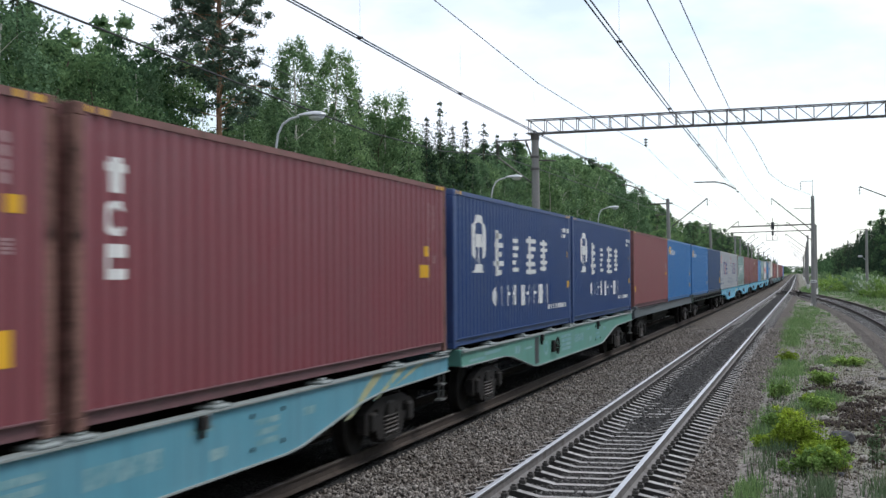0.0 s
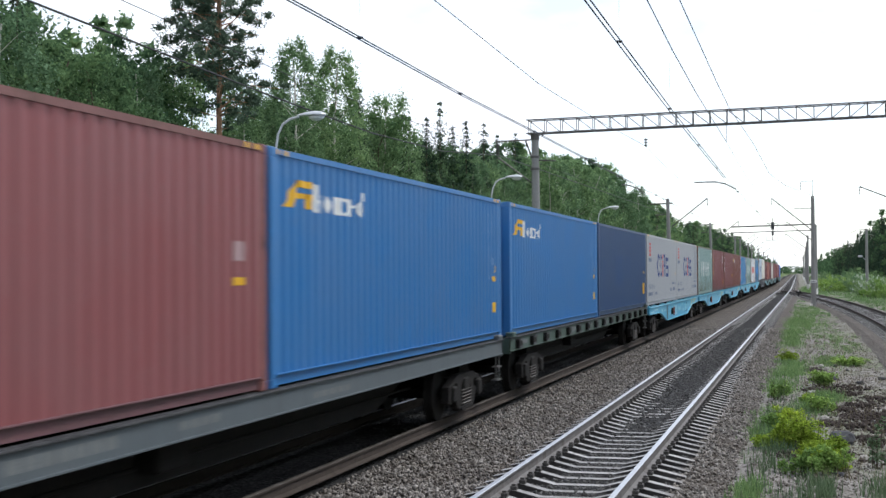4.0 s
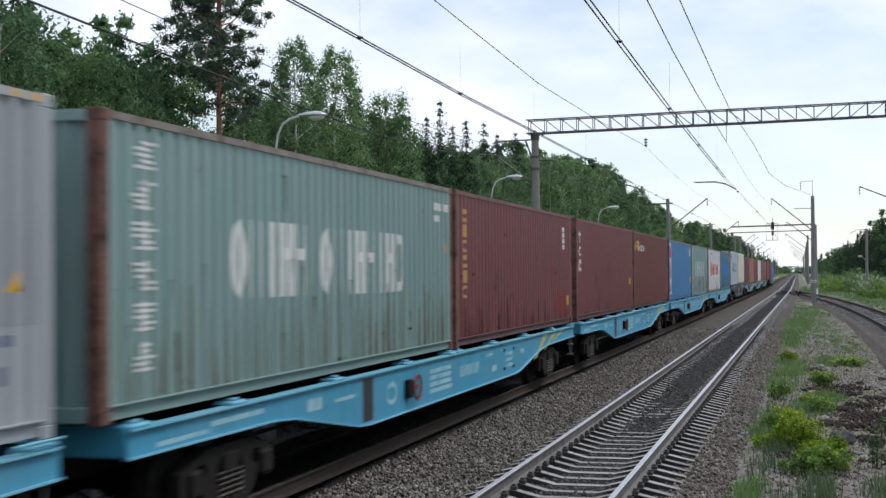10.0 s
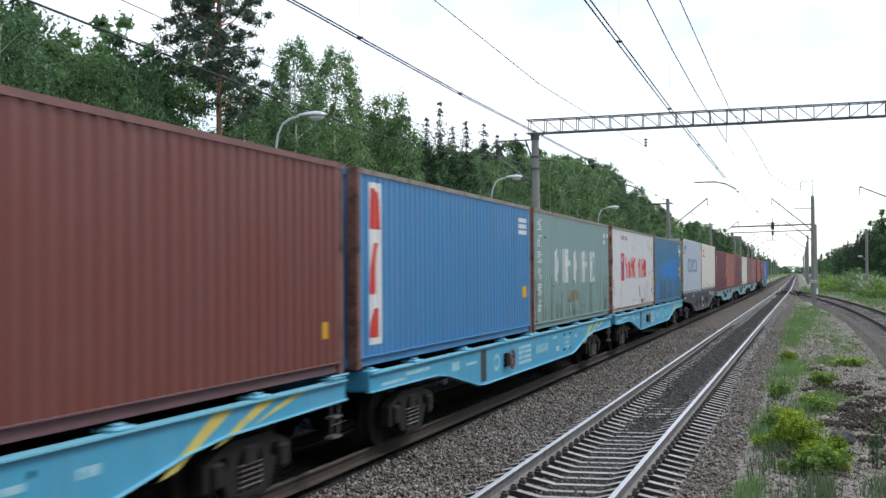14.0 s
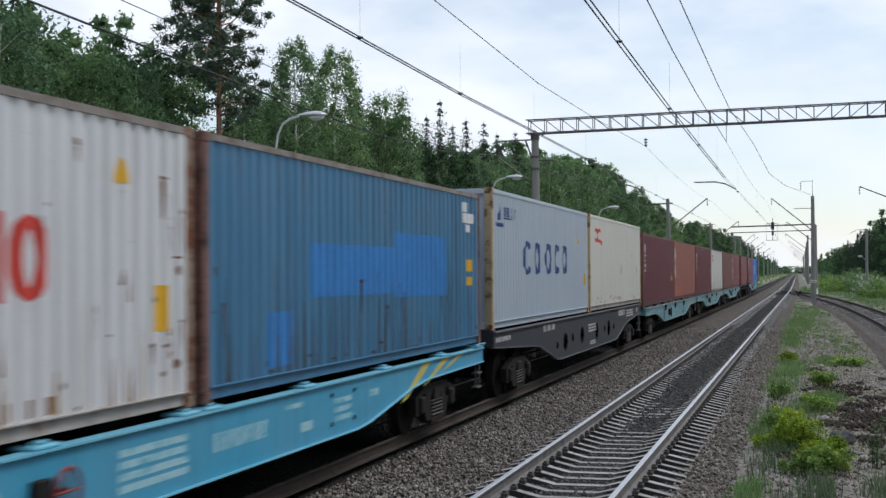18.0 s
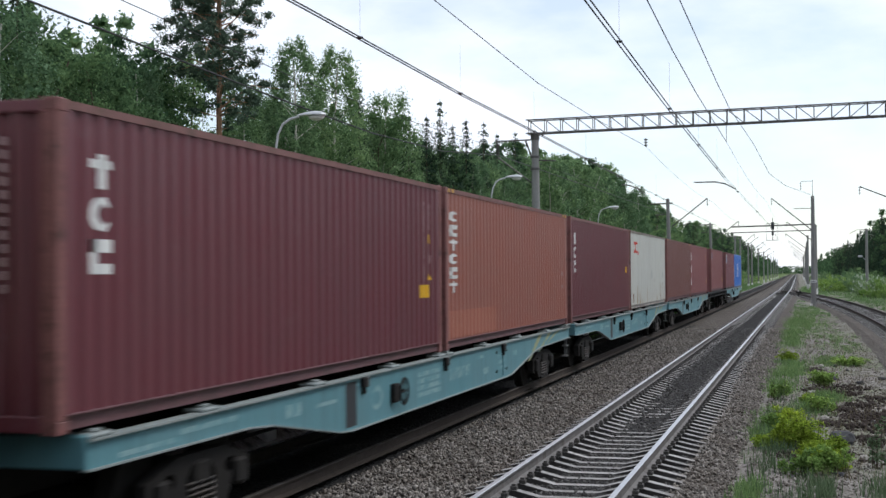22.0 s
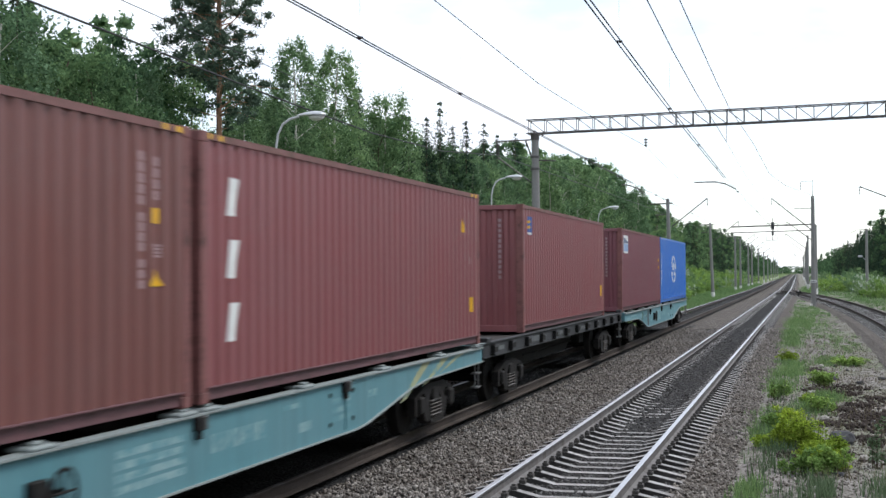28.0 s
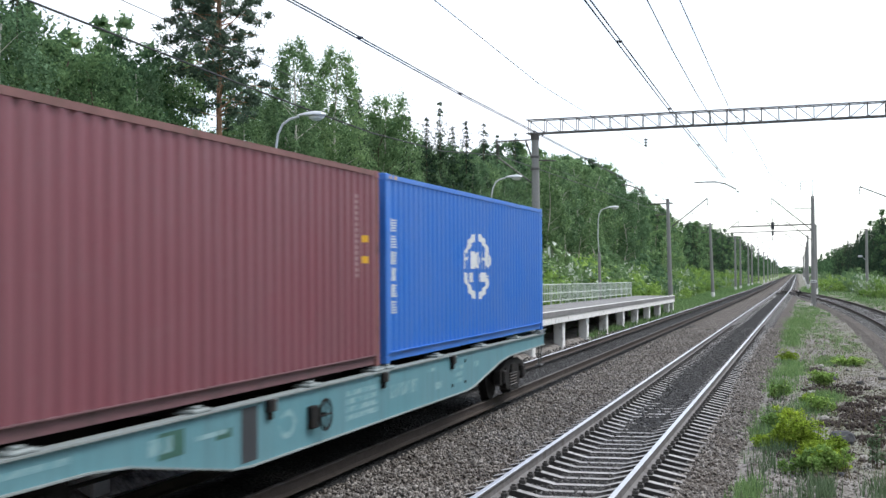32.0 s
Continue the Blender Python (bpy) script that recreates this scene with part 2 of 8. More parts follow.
def build_ground():
    xs = np.concatenate([[-3000, -1200, -500, -250, -140, -90, -60], np.arange(-45, -12, 1.5), np.arange(-12, 12, 0.4), np.arange(12, 40, 2), [60, 90, 140, 250, 500, 1200, 3000]])
    ys = np.concatenate([[-1500, -400, -120, -50, -20], np.arange(-10, 60, 0.5), np.arange(60, 200, 2.0), np.arange(200, 500, 10), [550, 600, 700, 800, 950, 1150, 1400, 2000, 3500]])
    verts = [(x + bend(y) * (abs(x) < 200), y, land(x + bend(y), y)) for y in ys for x in xs]
    k = len(xs)
    faces = [(j * k + i, j * k + i + 1, (j + 1) * k + i + 1, (j + 1) * k + i) for j in range(len(ys) - 1) for i in range(k - 1)]
    m, nt, bs = nodes_of("earth_and_grass")
    tc = nt.nodes.new("ShaderNodeTexCoord").outputs["Object"]
    a, b, f, g = noise_node(nt, tc, 0.6, 6, 0.6), noise_node(nt, tc, 0.14, 5), noise_node(nt, tc, 14, 5, 0.7), noise_node(nt, tc, 3.0, 5, 0.65)
    soil = ramp_node(nt, f, 0.3, 0.72, (0.10, 0.088, 0.078), (0.36, 0.335, 0.31))
    soil = mix_node(nt, ramp_node(nt, g, 0.48, 0.66), soil, (0.055, 0.045, 0.038))
    grass = ramp_node(nt, f, 0.3, 0.7, (0.05, 0.085, 0.022), (0.14, 0.20, 0.055))
    sep = nt.nodes.new("ShaderNodeSeparateXYZ")
    nt.links.new(tc, sep.inputs[0])
    far = nt.nodes.new("ShaderNodeMapRange")
    far.inputs[1].default_value, far.inputs[2].default_value = -11.9, -12.6
    nt.links.new(sep.outputs["X"], far.inputs[0])
    farr = nt.nodes.new("ShaderNodeMapRange")
    farr.inputs[1].default_value, farr.inputs[2].default_value = 8.0, 14.0
    nt.links.new(sep.outputs["X"], farr.inputs[0])
    bare = nt.nodes.new("ShaderNodeMapRange")
    bare.inputs[1].default_value, bare.inputs[2].default_value = -8.8, -8.2
    nt.links.new(sep.outputs["X"], bare.inputs[0])
    patch = mix_node(nt, 0.5, ramp_node(nt, a, 0.47, 0.6), ramp_node(nt, b, 0.45, 0.6))
    patch = mix_node(nt, 1.0, mix_node(nt, bare.outputs[0], (0.0, 0.0, 0.0), patch), (0.5, 0.5, 0.5), "MULTIPLY")
    k1 = mix_node(nt, far.outputs[0], patch, (0.92, 0.92, 0.92))
    k1 = mix_node(nt, farr.outputs[0], k1, (0.9, 0.9, 0.9))
    nt.links.new(mix_node(nt, k1, soil, grass), bs.inputs["Base Color"])
    bs.inputs["Roughness"].default_value, bs.inputs["Specular IOR Level"].default_value = 0.95, 0.15
    bump_node(nt, bs, f, 0.6, 0.05)
    g = new("ground", mesh_of("ground", verts, faces, m))
    tagged(g, "stony dark soil with patches of grass beside the line", "ground", kind="structure")


build_ground()

def ballast_material(name, dark, light, stain):
    m, nt, bs = nodes_of(name)
    tc = nt.nodes.new("ShaderNodeTexCoord").outputs["Object"]
    vo = nt.nodes.new("ShaderNodeTexVoronoi")
    vo.inputs["Scale"].default_value = 17
    nt.links.new(tc, vo.inputs["Vector"])
    rnd = nt.nodes.new("ShaderNodeSeparateColor")
    nt.links.new(vo.outputs["Color"], rnd.inputs[0])
    c = ramp_node(nt, rnd.outputs[0], 0.0, 1.0, dark, light)
    c = mix_node(nt, ramp_node(nt, noise_node(nt, tc, 0.7, 5), 0.4, 0.7), c, mix_node(nt, 0.45, c, stain))
    # shade in the gaps between the stones, painted into the colour
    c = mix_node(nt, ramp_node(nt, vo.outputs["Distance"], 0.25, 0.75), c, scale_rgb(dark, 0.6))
    nt.links.new(c, bs.inputs["Base Color"])
    bs.inputs["Roughness"].default_value, bs.inputs["Specular IOR Level"].default_value = 0.92, 0.15
    inv = nt.nodes.new("ShaderNodeMath")
    inv.operation = "SUBTRACT"
    inv.inputs[0].default_value = 1.0
    nt.links.new(vo.outputs["Distance"], inv.inputs[1])
    bump_node(nt, bs, inv.outputs[0], 0.9, 0.04)
    return m


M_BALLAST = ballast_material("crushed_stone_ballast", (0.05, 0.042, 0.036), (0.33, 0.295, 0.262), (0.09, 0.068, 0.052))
# oily stone, made darker still to carry the shade under the train
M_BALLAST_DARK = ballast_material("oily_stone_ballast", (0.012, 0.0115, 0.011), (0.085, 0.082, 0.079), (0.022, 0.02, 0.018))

M_STONE, nt, bs = nodes_of("loose_ballast_stone")
geo = nt.nodes.new("ShaderNodeNewGeometry")
tc = nt.nodes.new("ShaderNodeTexCoord").outputs["Object"]
c = ramp_node(nt, geo.outputs["Random Per Island"], 0.0, 1.0, (0.058, 0.050, 0.044), (0.35, 0.323, 0.292))
c = mix_node(nt, ramp_node(nt, noise_node(nt, tc, 0.7, 5), 0.4, 0.7), c, mix_node(nt, 0.42, c, (0.112, 0.088, 0.07)))
nt.links.new(c, bs.inputs["Base Color"])
bs.inputs["Roughness"].default_value, bs.inputs["Specular IOR Level"].default_value = 0.9, 0.15
M_STONE_DARK, nt, bs = nodes_of("oily_ballast_stone")
geo = nt.nodes.new("ShaderNodeNewGeometry")
nt.links.new(ramp_node(nt, geo.outputs["Random Per Island"], 0.0, 1.0, (0.022, 0.021, 0.02), (0.13, 0.126, 0.122)), bs.inputs["Base Color"])
bs.inputs["Roughness"].default_value, bs.inputs["Specular IOR Level"].default_value = 0.85, 0.2

BALLAST_TOP = -0.285


def sweep(line, outline, name, mat):
    """An outline (offset, height) swept along a plan line of (x, y, heading)."""
    n, verts, faces = len(outline), [], []
    for x, y, h in line:
        c, s = math.cos(h), math.sin(h)
        verts += [(x + o * c, y + o * s, z) for o, z in outline]
    for j in range(len(line) - 1):
        faces += [(j * n + i, (j + 1) * n + i, (j + 1) * n + i + 1, j * n + i + 1) for i in range(n - 1)]
    return mesh_of(name, verts, faces, mat)


def straight(x, y0, y1):
    ys = [y0, *np.arange(max(y0 + 4, 12), min(y1, 300), 6), *np.arange(300, y1, 30), y1] if y1 > 300 else [y0, *np.arange(y0 + 4, y1, 6), y1]
    return [(x + bend(y), float(y), 0.0) for y in ys]


def siding_x(y):
    """The siding leaves the near track by the points and comes to lie beside it towards the viewpoint."""
    k = min(1.0, max(0.0, (y - 50) / 145))
    return 4.5 - 7.55 * k * k


def siding():
    return [(siding_x(y), float(y), math.atan((siding_x(y) - siding_x(y + 1)) * 1.0)) for y in np.arange(-20, 194, 4.0)]


def build_ballast():
    edge = [(-2.1, -0.46), (-1.75, BALLAST_TOP - 0.01), (-0.6, BALLAST_TOP), (0.6, BALLAST_TOP), (1.55, BALLAST_TOP - 0.01), (2.2, -0.46)]
    line = straight((TRACK_NEAR + TRACK_FAR) / 2, -60, 1400)
    half = (TRACK_NEAR - TRACK_FAR) / 2
    outline = [(-half - 2.3, -0.8), (-half - 1.6, BALLAST_TOP), (-half, BALLAST_TOP), (-0.9, BALLAST_TOP - 0.015), (0, BALLAST_TOP - 0.03), (0.9, BALLAST_TOP - 0.01), (half, BALLAST_TOP), (half + 1.55, BALLAST_TOP - 0.015), (half + 2.35, -0.47)]
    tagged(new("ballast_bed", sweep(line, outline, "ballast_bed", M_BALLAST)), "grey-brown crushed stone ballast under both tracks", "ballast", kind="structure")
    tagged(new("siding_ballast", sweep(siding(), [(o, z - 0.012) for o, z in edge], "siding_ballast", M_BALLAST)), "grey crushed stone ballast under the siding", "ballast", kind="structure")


build_ballast()


def build_oily_beds():
    """Dark, oily stone between the rails of both tracks, its tone deepened to paint shade under the train."""
    for x in (TRACK_NEAR, TRACK_FAR):
        # edges reach past the rails, painting shade between the sleeper ends
        w, e = (1.2, 1.2) if x == TRACK_NEAR else (1.3, 0.95)
        outline = [(-w - (0.3 if x == TRACK_FAR else 0), BALLAST_TOP + 0.001), (-w + 0.1, BALLAST_TOP + 0.006), (e - 0.1, BALLAST_TOP + 0.006), (e, BALLAST_TOP + 0.001)]
        me = sweep(straight(x, -58, 1390), outline, "oily_bed", M_BALLAST_DARK)
        tagged(new("oily_bed", me), "dark oily ballast between the rails", "ballast", kind="structure")


build_oily_beds()


def build_oily_heap():
    """Uneven black stone heaped between the rails, over the middles of the sleepers farther along."""
    ys = np.concatenate([np.arange(14, 60, 0.11), np.arange(60, 140, 0.3), np.arange(140, 420, 2.0)])
    xs = np.linspace(-0.7, 0.7, 17)
    verts = []
    for y in ys:
        cover = min(1.0, max(0.0, (y - 21) / 16))
        for o in xs:
            lift = 0.055 * cover * max(0.0, 1 - (abs(o - 0.12) / (0.35 + 0.3 * cover)) ** 4) + noise.noise((o * 2.2, y * 0.9, 4)) * 0.028 + noise.noise((o * 9, y * 9, 1)) * 0.016
            verts.append((TRACK_NEAR + bend(y) + o, float(y), BALLAST_TOP - 0.004 + lift))
    k = len(xs)
    faces = [(j * k + i, j * k + i + 1, (j + 1) * k + i + 1, (j + 1) * k + i) for j in range(len(ys) - 1) for i in range(k - 1)]
    tagged(new("oily_heap", mesh_of("oily_heap", verts, faces, M_BALLAST_DARK)), "black oily stone heaped between the rails", "ballast", kind="structure")


build_oily_heap()

RAIL = [(-0.075, -0.18), (-0.075, -0.165), (-0.012, -0.14), (-0.010, -0.045), (-0.036, -0.032), (-0.0375, -0.006), (-0.030, 0.0), (0.030, 0.0), (0.0375, -0.006), (0.036, -0.032), (0.010, -0.045), (0.012, -0.14), (0.075, -0.165), (0.075, -0.18)]


def rail_mesh(line, off, head=M_RAIL_HEAD, side=M_RAIL_SIDE):
    web = sweep(line, [(off + a, z) for a, z in RAIL], "rail", side)
    web.materials.append(head)
    n = len(RAIL) - 1
    for i, f in enumerate(web.polygons):
        f.material_index = 1 if i % n in (5, 6, 7) else 0
    return web


def sleeper_mesh():
    prof = [(-1.35, -0.19), (-1.35, -0.088), (-0.95, 0.0), (-0.66, 0.0), (-0.34, -0.08), (0.34, -0.08), (0.66, 0.0), (0.95, 0.0), (1.35, -0.088), (1.35, -0.19)]
    verts, faces = [], []
    for s, w in ((-1, 1), (1, 1)):
        for x, z in prof:
            verts.append((x, s * (0.12 if z < -0.1 else 0.085), z))
    n = len(prof)
    faces = [(i, i + 1, n + i + 1, n + i) for i in range(n - 1)] + [tuple(range(n))[::-1], tuple(range(n, 2 * n))]
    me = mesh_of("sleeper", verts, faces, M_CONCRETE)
    # darker copy for the upright sides: their shade is painted on
    me.materials.append(M_SHADE_AND_OIL)
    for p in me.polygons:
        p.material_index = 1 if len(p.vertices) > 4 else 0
    return me


def clip_mesh():
    bm = boxes((-0.15, -0.07, -0.06, 0.06, -0.06, 0.03), (0.07, 0.15, -0.06, 0.06, -0.06, 0.03), (-0.13, -0.08, -0.02, 0.02, 0.03, 0.055), (0.08, 0.13, -0.02, 0.02, 0.03, 0.055), (-0.1, 0.1, -0.08, 0.08, -0.06, -0.012))
    me = bpy.data.meshes.new("rail_clip")
    bm.to_mesh(me)
    bm.free()
    me.materials.append(M_CLIP)
    return me


SLEEPER, CLIP = sleeper_mesh(), clip_mesh()


def build_track(name, line_of, y0, near0, near1, y1, pitch, label, wood=M_CONCRETE, sink=0.186):
    """Two rails on concrete sleepers; sleepers near the viewpoint are single pieces, the rest are joined."""
    line = line_of(y0, y1)
    t = empty(name, Matrix.Identity(4), label, "railway track", kind="structure")
    for off in (-GAUGE_HALF, GAUGE_HALF):
        dull = name == "railway_track_2" and off > 0 or name == "railway_track_3"
        side = M_RAIL_SIDE if name == "railway_track_1" else M_RAIL_BROWN
        part("rail", rail_mesh(line, off, M_RAIL_DULL if dull else M_RAIL_HEAD, side), side, t, "dull brown steel rail" if dull else "steel rail with a polished running surface")
    px, py = [p[0] for p in line], [p[1] for p in line]
    rest_v, rest_f = [], []
    sv = [v.co.copy() for v in SLEEPER.vertices]
    sf = [tuple(f.vertices) for f in SLEEPER.polygons]
    rr = random.Random(5)
    y = y0 + 0.5
    while y < y1:
        if y > 420:
            break
        x = float(np.interp(y, py, px))
        dx = float(np.interp(y + 1, py, px)) - x
        h = -math.atan(dx)
        if near0 <= y <= near1:
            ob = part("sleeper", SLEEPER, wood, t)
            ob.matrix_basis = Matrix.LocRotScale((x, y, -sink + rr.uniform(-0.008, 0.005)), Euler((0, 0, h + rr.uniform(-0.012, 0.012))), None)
        else:
            m = Matrix.LocRotScale((x, y, -sink), Euler((0, 0, h)), None)
            b = len(rest_v)
            rest_v += [m @ v for v in sv]
            rest_f += [tuple(i + b for i in f) for f in sf]
        y += pitch
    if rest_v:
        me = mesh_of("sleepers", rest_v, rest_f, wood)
        # same painted shade on the upright sides
        me.materials.append(M_SHADE_AND_OIL)
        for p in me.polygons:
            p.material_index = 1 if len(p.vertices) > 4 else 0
        tagged(part("sleepers", me, wood, t), kind="stuff")
    clips_v, clips_f = [], []
    cv, cf = [v.co.copy() for v in CLIP.vertices], [tuple(f.vertices) for f in CLIP.polygons]
    y = y0 + 0.5
    while y < min(y1, 70):
        if y > 10:
            for off in (-GAUGE_HALF, GAUGE_HALF):
                x = float(np.interp(y, py, px)) + off
                b = len(clips_v)
                clips_v += [v + Vector((x, y, -0.17)) for v in cv]
                clips_f += [tuple(i + b for i in f) for f in cf]
        y += pitch
    if clips_v and min(y1, 70) > 12 and sink < 0.2:
        tagged(part("rail_clips", mesh_of("rail_clips", clips_v, clips_f, M_CLIP), M_CLIP, t), kind="stuff")
    return t


build_track("railway_track_1", lambda a, b: straight(TRACK_NEAR, a, b), -40, 13, 110, 1300, 0.55, "straight railway track on pale concrete sleepers, rails shiny")
build_track("railway_track_2", lambda a, b: straight(TRACK_FAR, a, b), -40, 22, 100, 1300, 0.55, "railway track beside the platform that carries the train", M_CONCRETE, 0.30)
build_track("railway_track_3", lambda a, b: siding(), -18, 60, 150, 188, 0.6, "siding that curves away from the main line")

# ---- containers ----
LEN, HALF_W, TALL = 12.19, 1.219, 2.86
PITCH, CREST, DEPTH = 0.2785, 1.210, 0.036
BREAKS = []
for i in range(44):
    y = 0.17 + 0.02 + i * PITCH
    BREAKS += [(y, 1), (y + 0.080, 1), (y + 0.134, 0), (y + 0.2245, 0)]
BREAKS = [(y, k) for y, k in BREAKS if y < LEN - 0.18]
B_Y = [0.16] + [b[0] for b in BREAKS] + [LEN - 0.16]
B_X = [CREST] + [CREST - DEPTH * (1 - b[1]) for b in BREAKS] + [CREST]


def side_x(y):
    return float(np.interp(y, B_Y, B_X)) if 0.16 < y < LEN - 0.16 else HALF_W


def side_panel_mesh(sign):
    zs = (0.16, TALL - 0.075)
    verts = [(sign * x, y, z) for z in zs for y, x in zip(B_Y, B_X)]
    n = len(B_Y)
    faces = [((i, i + 1, n + i + 1, n + i) if sign > 0 else (i, n + i, n + i + 1, i + 1)) for i in range(n - 1)]
    return mesh_of("side_panel", verts, faces)


def end_panel_mesh(y, sign):
    xs, ds, x = [-1.08], [0.0], -1.04
    while x < 1.0:
        xs += [x, x + 0.09, x + 0.13, x + 0.22]
        ds += [0.0, 0.0, 0.045, 0.045]
        x += 0.26
    xs, ds = [v for v in xs if v < 1.06] + [1.08], ds[:len([v for v in xs if v < 1.06])] + [0.0]
    n = len(xs)
    verts = [(a, y + sign * d, z) for z in (0.14, TALL - 0.1) for a, d in zip(xs, ds)]
    return mesh_of("end_panel", verts, [(i, i + 1, n + i + 1, n + i) for i in range(n - 1)])


def to_mesh(name, bm):
    me = bpy.data.meshes.new(name)
    bm.to_mesh(me)
    bm.free()
    return me


def door_mesh():
    bm = boxes((-1.07, -0.01, LEN - 0.09, LEN - 0.03, 0.14, TALL - 0.12), (0.01, 1.07, LEN - 0.09, LEN - 0.03, 0.14, TALL - 0.12), bevel=0.01)
    for x in (-0.8, -0.3, 0.3, 0.8):
        rod(bm, (x, LEN - 0.015, 0.2), (x, LEN - 0.015, TALL - 0.15), 0.018)
    return to_mesh("door", bm)


def roof_mesh():
    ys = np.arange(0.15, LEN - 0.15, 0.105)
    verts = [(x, y, TALL - 0.03 + (0.016 if (j // 1) % 2 else 0.0)) for j, y in enumerate(ys) for x in (-1.17, 1.17)]
    return mesh_of("roof", verts, [(2 * j, 2 * j + 1, 2 * j + 3, 2 * j + 2) for j in range(len(ys) - 1)])


def rail_profile(pts, name, sign):
    v, f = extrude_profile([(sign * a, z) for a, z in pts], 0.16, LEN - 0.16)
    return mesh_of(name, v, f)


C_MESH = {
    "near_side": side_panel_mesh(1), "far_side": side_panel_mesh(-1),
    "front": end_panel_mesh(0.035, 1), "door": door_mesh(), "roof": roof_mesh(),
    "floor": to_mesh("underframe", boxes((-1.15, 1.15, 0.1, LEN - 0.1, 0.07, 0.14), *[(-1.15, 1.15, y, y + 0.05, 0.02, 0.07) for y in np.arange(0.6, 11.8, 0.9)])),
    "b1": rail_profile([(1.08, 0.03), (1.184, 0.03), (1.184, 0.150), (1.234, 0.156), (1.234, 0.170), (1.08, 0.170)], "bottom_rail", 1),
    "b2": rail_profile([(1.10, 0.03), (1.205, 0.03), (1.205, 0.17), (1.10, 0.17)], "bottom_rail", -1),
    "t1": rail_profile([(1.14, TALL - 0.085), (1.216, TALL - 0.085), (1.216, TALL - 0.012), (1.14, TALL - 0.012)], "top_rail", 1),
    "t2": rail_profile([(1.14, TALL - 0.085), (1.216, TALL - 0.085), (1.216, TALL - 0.012), (1.14, TALL - 0.012)], "top_rail", -1),
    "h1": to_mesh("header", boxes((-1.06, 1.06, 0.004, 0.1, TALL - 0.12, TALL - 0.015), bevel=0.008)),
    "h2": to_mesh("header", boxes((-1.06, 1.06, LEN - 0.1, LEN - 0.004, TALL - 0.12, TALL - 0.015), bevel=0.008)),
    "s1": to_mesh("sill", boxes((-1.06, 1.06, 0.004, 0.1, 0.02, 0.16), bevel=0.008)),
    "post": to_mesh("corner_post", boxes((-0.08, 0.08, -0.075, 0.075, 0.11, TALL - 0.11), bevel=0.012)),
    "cast": to_mesh("corner_casting", boxes((-0.081, 0.081, -0.089, 0.089, -0.059, 0.059), bevel=0.01)),
}
PAINT_FRAME = {}


def bars(n, y0, y1, z0, z1, gap=0.2, upright=False):
    """n solid bars side by side, or one over the other."""
    out = []
    for i in range(n):
        if upright:
            h = (z1 - z0) / n
            out.append([(y0, z0 + i * h), (y1, z0 + i * h), (y1, z0 + (i + 1 - gap) * h), (y0, z0 + (i + 1 - gap) * h)])
        else:
            w = (y1 - y0) / n
            out.append([(y0 + i * w, z0), (y0 + (i + 1 - gap) * w, z0), (y0 + (i + 1 - gap) * w, z1), (y0 + i * w, z1)])
    return out


def rect(y0, y1, z0, z1):
    return [[(y0, z0), (y1, z0), (y1, z1), (y0, z1)]]


def ring(yc, zc, ry, rz, w, a0=0, a1=360, n=18, wz=None):
    out, wz = [], wz or w
    for i in range(n):
        p, q = radians(a0 + (a1 - a0) * i / n), radians(a0 + (a1 - a0) * (i + 1) / n)
        out.append([(yc + ry * math.cos(p), zc + rz * math.sin(p)), (yc + ry * math.cos(q), zc + rz * math.sin(q)),
                    (yc + (ry - w) * math.cos(q), zc + (rz - wz) * math.sin(q)), (yc + (ry - w) * math.cos(p), zc + (rz - wz) * math.sin(p))])
    return out


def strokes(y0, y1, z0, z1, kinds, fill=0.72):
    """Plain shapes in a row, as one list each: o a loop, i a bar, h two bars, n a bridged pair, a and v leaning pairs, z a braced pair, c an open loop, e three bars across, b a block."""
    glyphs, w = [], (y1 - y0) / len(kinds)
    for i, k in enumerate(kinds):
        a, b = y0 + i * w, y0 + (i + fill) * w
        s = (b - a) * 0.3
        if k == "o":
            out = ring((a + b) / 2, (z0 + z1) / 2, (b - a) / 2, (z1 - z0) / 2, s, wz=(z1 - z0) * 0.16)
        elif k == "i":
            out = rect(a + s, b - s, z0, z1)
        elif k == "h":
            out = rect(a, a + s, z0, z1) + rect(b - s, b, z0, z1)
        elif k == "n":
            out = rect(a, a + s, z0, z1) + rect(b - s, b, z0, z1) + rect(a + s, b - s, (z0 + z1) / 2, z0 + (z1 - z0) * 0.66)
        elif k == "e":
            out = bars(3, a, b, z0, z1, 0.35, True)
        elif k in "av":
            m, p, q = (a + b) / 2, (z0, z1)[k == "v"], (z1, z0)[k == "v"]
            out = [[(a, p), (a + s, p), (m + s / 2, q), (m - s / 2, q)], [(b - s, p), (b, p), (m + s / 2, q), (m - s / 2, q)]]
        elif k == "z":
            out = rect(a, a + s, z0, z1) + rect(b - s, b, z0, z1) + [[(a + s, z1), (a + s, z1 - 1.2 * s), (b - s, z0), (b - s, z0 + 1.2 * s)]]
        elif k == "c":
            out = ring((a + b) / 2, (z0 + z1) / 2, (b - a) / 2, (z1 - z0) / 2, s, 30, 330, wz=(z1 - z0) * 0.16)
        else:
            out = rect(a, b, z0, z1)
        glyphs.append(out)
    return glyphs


def letters(c, glyphs, mat, label=""):
    for g in glyphs:
        mark(c, "printed_shape", g, mat, label)


